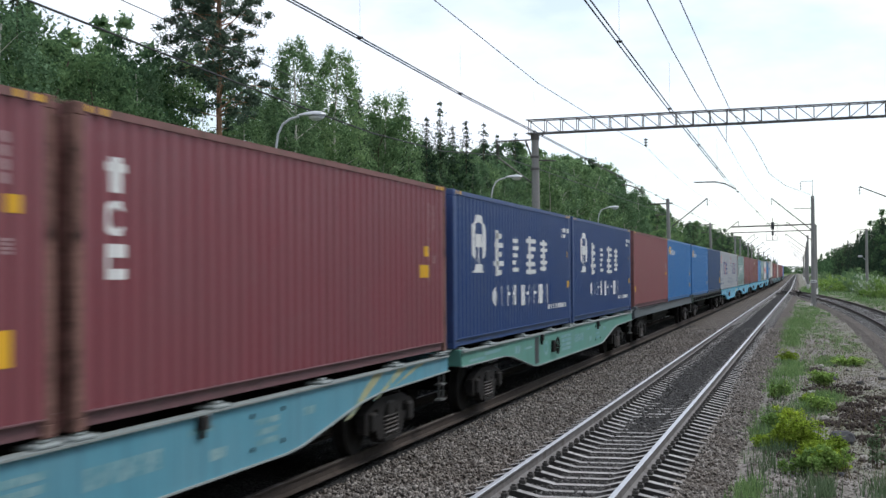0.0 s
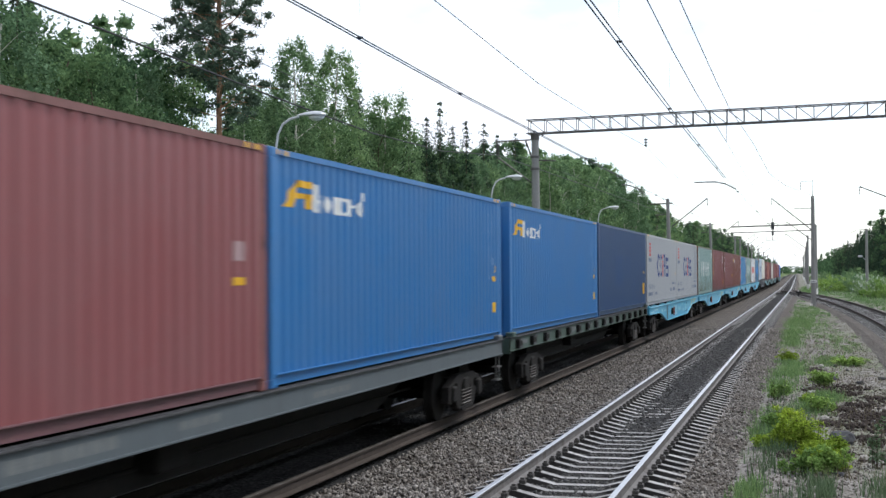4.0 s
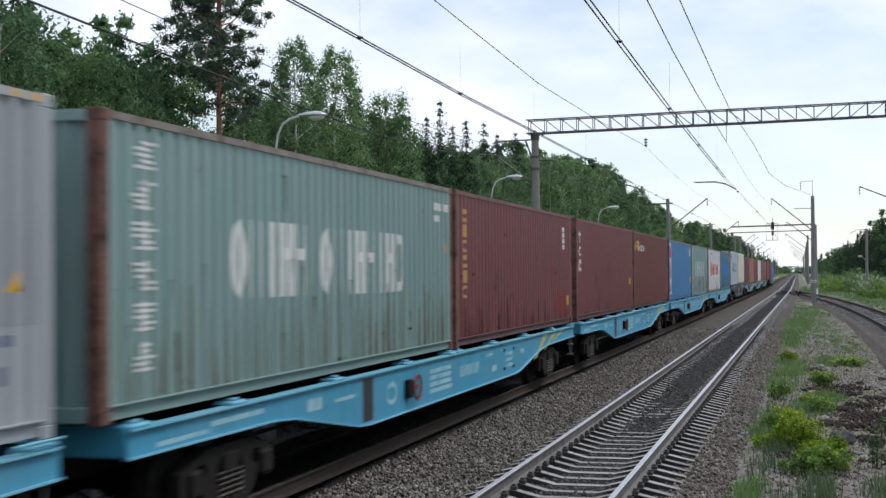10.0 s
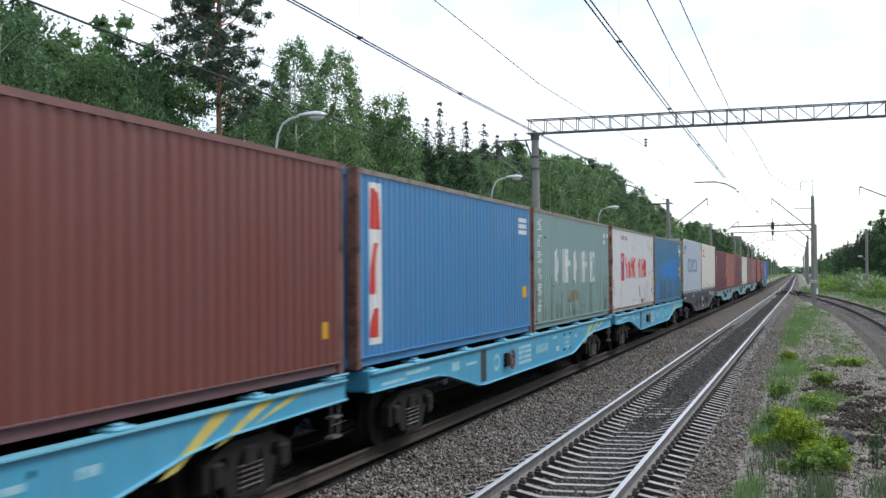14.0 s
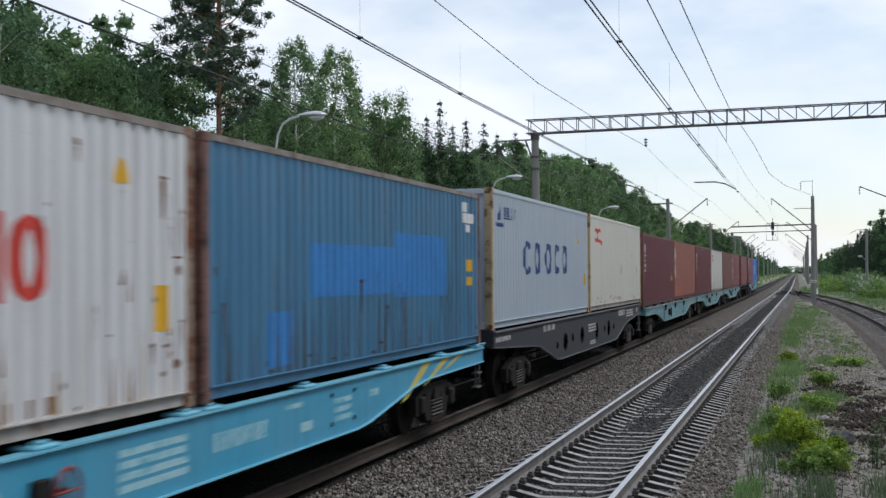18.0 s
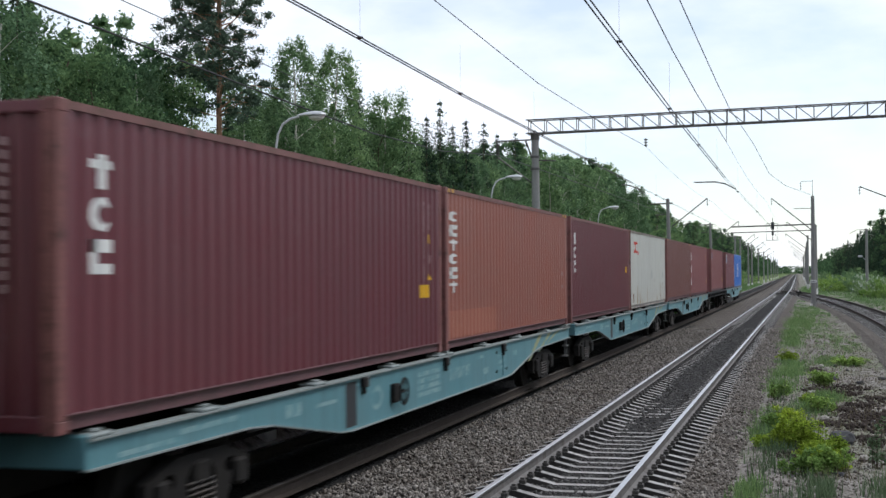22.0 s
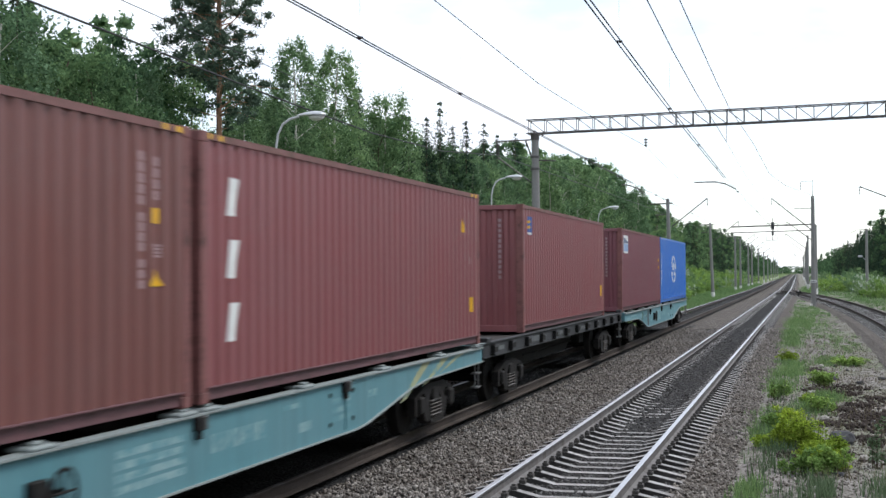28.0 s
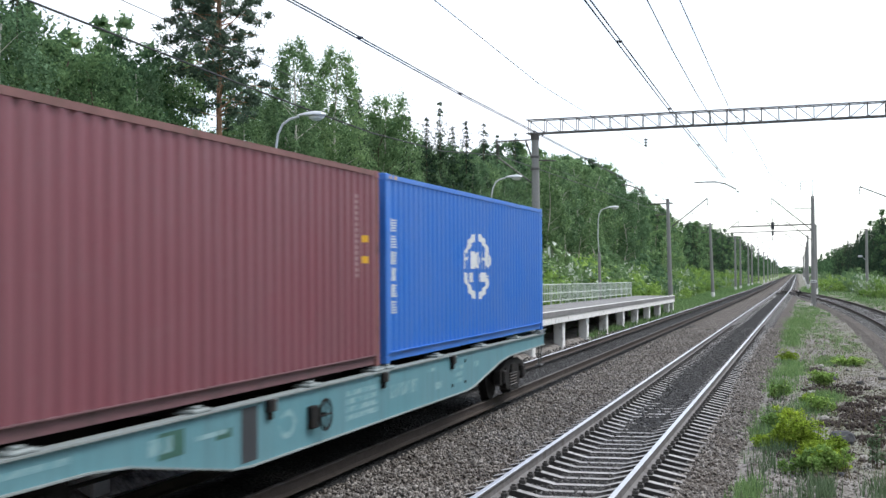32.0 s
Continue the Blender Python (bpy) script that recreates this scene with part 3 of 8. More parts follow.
def glyph_block(y0, y1, z0, z1, seed):
    """An irregular cluster of short strokes."""
    r, out = random.Random(seed), []
    n = 5
    for i in range(n):
        z = z0 + (z1 - z0) * (i + 0.1) / n
        k = r.uniform(0.0, 0.3)
        out += rect(y0 + (y1 - y0) * k, y1 - (y1 - y0) * r.uniform(0, 0.3), z, z + (z1 - z0) * 0.11)
    m = (y0 + y1) / 2 + (y1 - y0) * r.uniform(-0.15, 0.15)
    out += rect(m - (y1 - y0) * 0.09, m + (y1 - y0) * 0.09, z0, z1)
    return out


def mark(parent, name, polys, mat, label="", lift=0.003, sign=1, flat=None):
    """Flat shapes laid on the corrugated side, following its folds."""
    verts, faces = [], []
    for poly in polys:
        ya, yb = min(p[0] for p in poly), max(p[0] for p in poly)
        cuts = [ya] + [b for b in B_Y if ya + 1e-4 < b < yb - 1e-4] + [yb]
        if len(poly) == 4 and abs(poly[0][0] - poly[3][0]) < 1e-6 and abs(poly[1][0] - poly[2][0]) < 1e-6:
            for a, b in zip(cuts[:-1], cuts[1:]):
                k = len(verts)
                xa, xb = side_x(a + 1e-5) + lift, side_x(b - 1e-5) + lift
                za = [poly[0][1] + (poly[1][1] - poly[0][1]) * (c - ya) / (yb - ya) for c in (a, b)]
                zb = [poly[3][1] + (poly[2][1] - poly[3][1]) * (c - ya) / (yb - ya) for c in (a, b)]
                verts += [(xa, a, za[0]), (xb, b, za[1]), (xb, b, zb[1]), (xa, a, zb[0])]
                faces.append((k, k + 1, k + 2, k + 3))
        else:
            bm = bmesh.new()
            bm.faces.new([bm.verts.new((0, p[0], p[1])) for p in poly])
            for c in cuts[1:-1]:
                bmesh.ops.bisect_plane(bm, geom=bm.verts[:] + bm.edges[:] + bm.faces[:], plane_co=(0, c, 0), plane_no=(0, 1, 0))
            bm.verts.index_update()
            k = len(verts)
            verts += [(side_x(v.co.y) + lift, v.co.y, v.co.z) for v in bm.verts]
            faces += [tuple(v.index + k for v in f.verts) for f in bm.faces]
            bm.free()
    bm = bmesh.new()
    vs = [bm.verts.new(v) for v in verts]
    for f in faces:
        bm.faces.new([vs[i] for i in f])
    bmesh.ops.remove_doubles(bm, verts=bm.verts[:], dist=0.0004)
    ob = part(name, bm, mat, parent, label)
    return tagged(ob, kind="stuff" if name == "small_print" else "")


def end_mark(parent, name, polys, mat, label=""):
    """Flat shapes on the end wall, as (x, z)."""
    verts, faces = [], []
    for poly in polys:
        k = len(verts)
        verts += [(x, 0.030, z) for x, z in poly]
        faces.append(tuple(range(k, k + len(poly))))
    return part(name, mesh_of(name, verts, faces), mat, parent, label)


CONTAINERS = []
M_GREY_EDGE = surface("weathered_grey_edge", (0.24, 0.215, 0.195), 0.75, 0, 2, 0.25, 30, 0.2, 0.01, (0.13, 0.085, 0.06), (0.5, 0.7))
# next two: bottom rails darkened in colour for the shade below their flange
M_PALE_RAIL = surface("grimy_white_rail", (0.40, 0.37, 0.345), 0.7, 0, 2, 0.2, 30, 0.2, 0.01, (0.22, 0.13, 0.08), (0.52, 0.68))
M_RED_RAIL = surface("grimy_dark_red_rail", (0.135, 0.062, 0.068), 0.65, 0, 2, 0.25, 30, 0.2, 0.01, (0.085, 0.05, 0.048), (0.5, 0.7))
M_RED_EDGE = surface("dusty_red_brown_edge", (0.20, 0.105, 0.10), 0.7, 0, 2, 0.2, 30, 0.2, 0.01, (0.13, 0.085, 0.07), (0.5, 0.7))


def container(start, floor_z, mat, post_mat, label):
    c = empty("shipping_container", Matrix.Translation((TRACK_FAR, start, floor_z)), label, "shipping container", "containers on the train")
    edge = M_RED_EDGE if mat.name.split("_")[0] in ("maroon", "dusty", "dull", "worn", "plum", "brown", "faded", "orange") and "red" in post_mat.name + mat.name + "red" * ("maroon" in mat.name) else M_GREY_EDGE if post_mat.name in ("rusty_corner_post", "heavily_rusted_post") else mat
    part("side_panel", C_MESH["near_side"], mat, c)
    part("side_panel", C_MESH["far_side"], mat, c)
    part("end_panel", C_MESH["front"], mat, c)
    part("door", C_MESH["door"], mat, c)
    part("roof", C_MESH["roof"], mat, c)
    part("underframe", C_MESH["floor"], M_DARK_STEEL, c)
    # darker rail colour paints the shade under the flange
    part("bottom_rail", C_MESH["b1"], M_RED_RAIL if edge == M_RED_EDGE else M_PALE_RAIL if mat.name.split("_")[0] in ("stained", "cream", "rust") else mat, c)
    part("bottom_rail", C_MESH["b2"], mat, c)
    part("top_rail", C_MESH["t1"], edge, c)
    part("top_rail", C_MESH["t2"], edge, c)
    part("header", C_MESH["h1"], mat, c)
    part("header", C_MESH["h2"], mat, c)
    part("end_sill", C_MESH["s1"], mat, c)
    for x in (-1.139, 1.139):
        for y in (0.078, LEN - 0.078):
            part("corner_post", C_MESH["post"], post_mat, c).location = (x, y, 0)
            for z in (0.059, TALL - 0.059):
                part("corner_casting", C_MESH["cast"], post_mat, c).location = (x * 1.001, y + (0.014 if y < 1 else -0.014), z)
    CONTAINERS.append((c, start, floor_z))
    return c


def stickers(c, right=True, top=True, big=True, pale=M_PALE):
    """Rows of small print and warning labels near the far end of the side, corner stripes on the header."""
    if right:
        print_columns(c, pale)
        mark(c, "warning_label", rect(11.37, 11.56, 1.85, 2.0), M_YELLOW, "small yellow label")
        mark(c, "warning_label", [[(11.33, 1.24), (11.60, 1.24), (11.60, 1.26), (11.465, 1.42), (11.33, 1.26)]], M_YELLOW, "yellow warning triangle")
        if big:
            mark(c, "warning_label", rect(10.98, 11.47, 0.95, 1.16), M_YELLOW, "yellow label")
    if top:
        mark(c, "corner_stripe", rect(0.2, 0.6, TALL - 0.078, TALL - 0.02), M_YELLOW, "yellow height stripe", lift=0.012)
        mark(c, "corner_stripe", rect(LEN - 0.6, LEN - 0.2, TALL - 0.078, TALL - 0.02), M_YELLOW, "yellow height stripe", lift=0.012)


def print_columns(c, mat=M_PALE):
    blocks = bars(5, 11.10, 11.27, 2.02, 2.55, 0.16, True) + bars(4, 11.10, 11.27, 1.58, 1.96, 0.16, True) + bars(3, 11.10, 11.27, 1.22, 1.52, 0.2, True)
    mark(c, "small_print", blocks + bars(4, 11.40, 11.56, 2.08, 2.52, 0.2, True) + bars(4, 11.40, 11.58, 1.52, 1.66, 0.3, True), mat, "columns of faded printed blocks")


def end_print(c, labels=True):
    end_mark(c, "printed_column", [[(0.65, z), (0.72, z), (0.72, z + 0.075), (0.65, z + 0.075)] for z in np.arange(1.2, 2.5, 0.115)], M_PALE, "upright row of pale print")
    if not labels:
        return
    end_mark(c, "warning_label", [[(-0.86, 2.15), (-0.62, 2.15), (-0.62, 2.45), (-0.86, 2.45)]], M_YELLOW, "square yellow label")
    end_mark(c, "warning_label", [[(-0.2, 1.83), (-0.02, 1.83), (-0.11, 1.99)]], M_YELLOW, "small yellow warning triangle")


def stacked_lettering(c, y0, y1, z0, z1, mat=M_WHITE, n=3, seed=0):
    """Upright lettering reduced to plain shapes, one over the other."""
    h, glyphs = (z1 - z0) / n, []
    for i in range(n):
        a, b = z0 + i * h, z0 + (i + 0.82) * h
        k = (i + seed) % 3
        if k == 0:
            glyphs.append(rect(y0, y1, a, a + 0.3 * (b - a)) + rect(y0, y1, a + 0.62 * (b - a), b) + rect(y0, y0 + 0.3 * (y1 - y0), a, b))
        elif k == 1:
            glyphs.append(ring((y0 + y1) / 2, (a + b) / 2, (y1 - y0) / 2, (b - a) / 2, (y1 - y0) * 0.3, 30, 330, 14, wz=(b - a) * 0.2))
        else:
            glyphs.append(rect(y0 + (y1 - y0) * 0.3, y1 - (y1 - y0) * 0.25, a, b) + rect(y0, y1, a + 0.6 * (b - a), a + 0.85 * (b - a)))
    letters(c, glyphs, mat)


def railway_emblem(c):
    mark(c, "emblem", ring(1.98, 1.98, 0.56, 0.50, 0.17, -55, 235, 20, wz=0.14) + rect(1.86, 2.04, 1.5, 1.95) + [[(1.66, 1.85), (2.24, 1.85), (2.14, 2.1), (1.76, 2.1)]] + [[(1.52, 1.36), (2.40, 1.36), (2.22, 1.52), (1.68, 1.52)]], M_WHITE, "white round emblem")
    for i, (a, b, z0, z1) in enumerate(((3.22, 4.17, 1.29, 2.22), (4.89, 5.64, 1.36, 2.14), (6.29, 7.5, 1.31, 2.18), (8.0, 9.02, 1.39, 2.13))):
        mark(c, "character", glyph_block(a, b, z0, z1, 40 + i), M_WHITE, "large white character as plain strokes")
    letters(c, strokes(3.19, 5.4, 0.66, 1.09, "ohinn") + strokes(5.98, 9.05, 0.63, 1.08, "nninhnh"), M_WHITE)
    mark(c, "small_print", bars(16, 9.07, 11.46, 0.47, 0.58, 0.42), M_WHITE)
    mark(c, "small_print", bars(6, 10.86, 12.0, 2.39, 2.5, 0.2) + bars(3, 10.86, 11.5, 2.25, 2.34, 0.2), M_WHITE)
    mark(c, "warning_label", rect(11.62, 11.9, 0.96, 1.13), M_YELLOW)
    mark(c, "warning_label", rect(11.62, 11.85, 1.75, 1.9), M_YELLOW)


def arc_logo(c):
    mark(c, "logo", [[(0.42, 2.17), (0.72, 2.17), (1.02, 2.52), (0.85, 2.52)]] + rect(0.86, 1.40, 2.43, 2.52) + rect(0.9, 1.45, 2.29, 2.36) + rect(1.22, 1.36, 2.17, 2.36), M_YELLOW, "yellow angular logo")
    letters(c, strokes(1.5, 3.53, 2.14, 2.38, "nobono", 0.85) + [rect(1.5, 1.6, 2.38, 2.5), rect(3.38, 3.5, 2.38, 2.5)], M_WHITE)


def grey_line(c):
    mark(c, "emblem", ring(1.17, 2.255, 0.40, 0.285, 0.05, n=12) + [[(0.92, 2.43), (1.42, 2.43), (1.3, 2.5), (1.04, 2.5)], [(0.80, 2.30), (1.54, 2.30), (1.5, 2.38), (0.84, 2.38)], [(0.80, 2.15), (1.54, 2.15), (1.54, 2.23), (0.80, 2.23)], [(0.92, 2.02), (1.42, 2.02), (1.5, 2.1), (0.84, 2.1)]], M_RED_MARK, "round red striped emblem")
    mark(c, "small_print", bars(7, 0.68, 1.71, 1.77, 1.9, 0.12), M_SLATE_MARK)
    letters(c, [ring(4.3, 1.625, 0.54, 0.505, 0.30, 35, 325, 16, wz=0.15), ring(5.33, 1.63, 0.43, 0.49, 0.2, n=16, wz=0.14),
                rect(6.33, 6.53, 1.15, 2.13) + rect(6.53, 7.0, 1.99, 2.13) + rect(6.53, 7.0, 1.55, 1.69) + rect(6.83, 7.03, 1.69, 1.99) + rect(6.8, 7.0, 1.15, 1.5),
                bars(3, 7.4, 8.4, 1.14, 2.18, 0.55, True) + rect(7.4, 7.62, 1.7, 2.0) + rect(8.18, 8.4, 1.3, 1.6)], M_NAVY_MARK, "large navy shape")
    mark(c, "printed_shape", rect(5.96, 6.27, 1.15, 1.84) + ring(6.115, 2.02, 0.16, 0.11, 0.16, n=8, wz=0.11), M_RED_MARK, "red bar with a dot")
    mark(c, "small_print", bars(12, 9.8, 11.66, 0.79, 0.88, 0.3) + bars(10, 9.3, 11.66, 0.48, 0.63, 0.4), M_SLATE_MARK)
    for i in range(6):
        mark(c, "character", glyph_block(0.46 + i * 0.43, 0.74 + i * 0.43, 0.66, 0.86, 140 + i), M_SLATE_MARK)
    mark(c, "small_print", bars(24, 0.46, 3.63, 0.40, 0.53, 0.42), M_SLATE_MARK)
    stickers(c, right=False)
    mark(c, "warning_label", [[(11.55, 1.22), (11.8, 1.22), (11.68, 1.4)]], M_YELLOW)


def green_line(c):
    for i in range(6):
        mark(c, "character", glyph_block(0.63, 1.08, 0.43 + i * 0.385, 0.72 + i * 0.385, 60 + i), M_WHITE)
    letters(c, strokes(2.85, 5.2, 1.08, 1.97, "ohinn", 0.85) + strokes(5.64, 9.34, 1.07, 1.96, "ohinnino", 0.85), M_WHITE, "large white shape")
    mark(c, "small_print", bars(5, 11.04, 12.0, 2.42, 2.55, 0.25) + bars(2, 11.04, 11.4, 2.23, 2.34, 0.25), M_WHITE)
    mark(c, "warning_label", rect(11.7, 11.85, 1.7, 1.85), M_YELLOW)


M_NAVY_LABEL = surface("blue_label", (0.06, 0.12, 0.36), 0.5, 0, 4, 0.15, 40, 0.03, 0.003)


def rust_spots(c, n, seed, mat, low=0.17, high=2.6, size=1.0, runs=0.5, ends=False):
    """Ragged spots of rust, some with a run below them."""
    r = random.Random(seed)
    for i in range(n):
        y = r.uniform(0.25, LEN - 0.25)
        if ends and i % 2:
            y = r.choice((r.uniform(0.18, 0.5), r.uniform(LEN - 0.6, LEN - 0.18)))
        z = low + (high - low) * r.random() ** 1.6
        a, b = size * r.uniform(0.025, 0.09), size * r.uniform(0.02, 0.08)
        k = r.randint(6, 9)
        poly = [(y + a * r.uniform(0.5, 1.2) * math.cos(2 * math.pi * q / k), max(0.18, z + b * r.uniform(0.5, 1.2) * math.sin(2 * math.pi * q / k))) for q in range(k)]
        polys = [poly]
        if r.random() < runs and z > 0.5:
            h = r.uniform(0.15, 0.5)
            polys.append([(y - a * 0.1, z - h), (y + a * 0.12, z - h), (y + a * 0.4, z - b), (y - a * 0.4, z - b)])
        mark(c, "rust_spot", polys, mat, "", lift=0.004)


def grime_runs(c, n, seed, mat, low=0.18, high=0.95):
    """Narrow upright streaks that taper upwards from the foot of the side."""
    r, polys = random.Random(seed), []
    for i in range(n):
        y = 0.25 + (LEN - 0.6) * (i + r.random()) / n
        h, w = r.uniform(0.25, 1.0) * (high - low), r.uniform(0.02, 0.055)
        polys.append([(y, low), (y + w, low), (y + w * 0.7, low + h), (y + w * 0.4, low + h)])
    tagged(mark(c, "grime", polys, mat, "upright streaks of grime", lift=0.0035), kind="stuff")


def build_containers():
    red = paint("maroon_container_paint", RED, 0.25, 0.18)
    red_old = paint("worn_maroon_container_paint", (0.195, 0.053, 0.058), 0.6, 0.35)
    plum = paint("plum_container_paint", (0.145, 0.031, 0.043), 0.25, 0.2)
    brown = paint("brown_red_container_paint", (0.17, 0.045, 0.035), 0.25, 0.2)
    pinkish = paint("faded_red_container_paint", (0.250, 0.075, 0.079), 0.3, 0.2)
    tail = paint("dusty_maroon_container_paint", (0.205, 0.060, 0.077), 0.25, 0.2)
    orange = paint("orange_brown_container_paint", (0.325, 0.108, 0.078), 0.2, 0.15)
    navy = paint("navy_container_paint", (0.012, 0.047, 0.165), 0.08, 0.12)
    blue = paint("bright_blue_container_paint", (0.014, 0.15, 0.40), 0.08, 0.12)
    slate = paint("slate_blue_container_paint", (0.016, 0.056, 0.155), 0.15, 0.25)
    grey = paint("light_grey_container_paint", (0.37, 0.385, 0.41), 0.1, 0.12)
    green = paint("pale_green_container_paint", (0.215, 0.335, 0.32), 0.5, 0.25)
    blue2 = paint("faded_blue_container_paint", (0.045, 0.22, 0.46), 0.4, 0.3)
    white = paint("stained_white_container_paint", (0.63, 0.635, 0.645), 0.6, 0.2)
    blue3 = paint("grimy_blue_container_paint", (0.045, 0.185, 0.335), 0.7, 0.75)
    pale = paint("pale_blue_grey_container_paint", (0.42, 0.48, 0.55), 0.25, 0.15)
    cream_rusty = paint("rust_spotted_cream_paint", (0.60, 0.60, 0.55), 0.8, 0.25)
    cream = paint("cream_white_container_paint", (0.64, 0.62, 0.55), 0.35, 0.15)
    royal = paint("royal_blue_container_paint", (0.012, 0.15, 0.56), 0.08, 0.08)
    rusty = surface("rusty_corner_post", (0.21, 0.115, 0.095), 0.8, 0.1, 3, 0.4, 30, 0.3, 0.01, (0.05, 0.03, 0.025), (0.45, 0.7))
    rusty_cream = surface("cream_corner_post", (0.42, 0.33, 0.2), 0.7, 0, 2, 0.3, 30, 0.3, 0.01, (0.15, 0.06, 0.03), (0.52, 0.6))
    ochre = surface("ochre_stain", (0.45, 0.36, 0.24), 0.8, 0, 5, 0.25, 40, 0.05, 0.003, (0.30, 0.19, 0.09), (0.55, 0.7))
    ochre_green = surface("brown_run_on_green", (0.16, 0.16, 0.12), 0.85, 0, 5, 0.3, 40, 0.05, 0.003, (0.12, 0.075, 0.045), (0.5, 0.66))
    red_post = surface("scuffed_red_post", (0.20, 0.078, 0.072), 0.65, 0, 3, 0.3, 30, 0.2, 0.01, (0.085, 0.035, 0.03), (0.5, 0.7))
    dark_rust = surface("brown_rust", (0.085, 0.042, 0.028), 0.9, 0, 8, 0.45, 50, 0.2, 0.01, (0.16, 0.07, 0.035), (0.5, 0.7))
    dull_red = surface("scuffed_dark_red", (0.12, 0.038, 0.036), 0.7, 0, 5, 0.3, 40, 0.1)
    rust_post = surface("heavily_rusted_post", (0.30, 0.24, 0.19), 0.85, 0.0, 3, 0.4, 30, 0.3, 0.01, (0.17, 0.062, 0.028), (0.42, 0.56))
    rust_run = surface("rust_stain", (0.20, 0.085, 0.04), 0.85, 0, 6, 0.4, 40, 0.1)
    fresh_blue = surface("fresh_blue_repaint", (0.035, 0.205, 0.52), 0.5, 0, 1.5, 0.25, 30, 0.05)
    soot_run = surface("dark_grime_on_red", (0.085, 0.034, 0.034), 0.85, 0, 5, 0.35, 40, 0.1)
    low, high = 1.305, 1.505

    c = container(-2.29, low, red, rusty, "maroon corrugated steel container with yellow labels")
    stickers(c, right=False)
    print_columns(c)
    mark(c, "warning_label", rect(11.52, 11.74, 1.85, 2.0), M_YELLOW, "small yellow label")
    mark(c, "warning_label", rect(11.2, 11.58, 0.62, 0.92), M_YELLOW, "yellow label")
    c = container(10.2, low, red, rusty, "maroon steel container with upright white shapes")
    stacked_lettering(c, 0.54, 0.97, 1.31, 2.50)
    stickers(c, right=False)
    mark(c, "warning_label", rect(10.7, 11.15, 1.28, 1.49), M_YELLOW)
    mark(c, "warning_label", rect(10.95, 11.2, 1.63, 1.8), M_YELLOW)
    print_columns(c)
    for s in (22.92, 35.42):
        c = container(s, low, navy, navy, "navy blue steel container with a white emblem and characters")
        railway_emblem(c)
        stickers(c, right=False)
    c = container(48.56, low, pinkish, red_post, "faded red steel container on a grey flat wagon")
    mark(c, "warning_label", rect(0.3, 0.62, 0.62, 0.82), M_YELLOW)
    mark(c, "warning_label", rect(11.3, 11.6, 1.23, 1.32), M_YELLOW)
    mark(c, "small_print", rect(11.3, 11.6, 1.5, 1.72), M_PALE)
    stickers(c, right=False)
    end_print(c)
    for s, k in ((60.88, 1.0), (73.92, 1.0)):
        c = container(s, low, blue, blue, "bright blue steel container with a yellow and white logo")
        arc_logo(c)
        print_columns(c, M_LABEL_BLUE)
        mark(c, "warning_label", [[(11.6, 1.36), (11.82, 1.36), (11.71, 1.55)]], M_YELLOW, "yellow warning triangle")
        mark(c, "warning_label", rect(11.5, 11.84, 0.56, 0.76), M_YELLOW)
        mark(c, "warning_label", rect(11.4, 11.75, 1.18, 1.28), M_YELLOW)
        stickers(c, right=False)
        end_print(c)
    c = container(86.42, low, slate, slate, "dark slate blue steel container with faded overpainted patches")
    fade = surface("overpainted_slate_patch", (0.026, 0.07, 0.175), 0.5, 0, 2, 0.2, 30, 0.05)
    mark(c, "patch", rect(3.6, 5.6, 0.9, 1.9), fade, "overpainted patch")
    mark(c, "patch", rect(6.4, 7.6, 1.1, 1.9), fade, "overpainted patch")
    mark(c, "warning_label", rect(11.3, 11.8, 0.52, 0.93), M_YELLOW)
    mark(c, "warning_label", rect(11.4, 11.75, 1.3, 1.4), M_YELLOW)
    for s in (99.1, 111.52):
        grey_line(container(s, low, grey, grey, "light grey steel container with navy shapes and a red emblem"))
    mark(CONTAINERS[-1][0], "patch", rect(10.2, 12.0, 0.95, 2.78), surface("dulled_grey_strip", (0.31, 0.325, 0.35), 0.55, 0, 1.5, 0.1, 30, 0.05), "duller grey strip at the end")
    c = container(124.49, low, green, rusty, "weathered pale green steel container with white characters")
    green_line(c)
    rust_spots(c, 30, 2, dark_rust, size=0.6)
    rust_spots(c, 40, 22, ochre_green, low=0.2, high=1.6, size=0.5, runs=0.9)
    grime_runs(c, 70, 83, ochre_green, high=1.3)
    c = container(136.92, low, red_old, rusty, "worn maroon steel container with upright gold shapes")
    stacked_lettering(c, 0.56, 0.97, 0.89, 2.58, M_GOLD, 6, 1)
    mark(c, "small_print", bars(4, 10.8, 11.2, 1.95, 2.55, 0.2, True), M_WHITE)
    mark(c, "patch", rect(10.15, 11.1, 0.25, 0.9), surface("red_touch_up_paint", (0.25, 0.045, 0.042), 0.5, 0, 2, 0.25, 30, 0.05), "brighter red touched-up patch")
    mark(c, "warning_label", rect(11.55, 11.75, 0.5, 0.75), M_YELLOW)
    rust_spots(c, 26, 3, dull_red, size=0.8)
    rust_spots(c, 30, 33, dark_rust, high=1.6, size=0.55)
    grime_runs(c, 60, 81, soot_run, high=0.85)
    c = container(149.9, low, red_old, rusty, "maroon steel container with upright white shapes")
    stacked_lettering(c, 0.45, 0.81, 1.39, 2.57)
    mark(c, "warning_label", rect(11.15, 11.6, 0.92, 1.14), M_YELLOW)
    print_columns(c)
    rust_spots(c, 20, 4, dull_red, size=0.8)
    rust_spots(c, 20, 34, dark_rust, high=1.6, size=0.55)
    grime_runs(c, 56, 82, soot_run, high=0.7)
    c = container(162.39, low, brown, rusty, "brown-red steel container with a yellow and white logo")
    arc_logo(c)
    stickers(c, right=False, top=False)
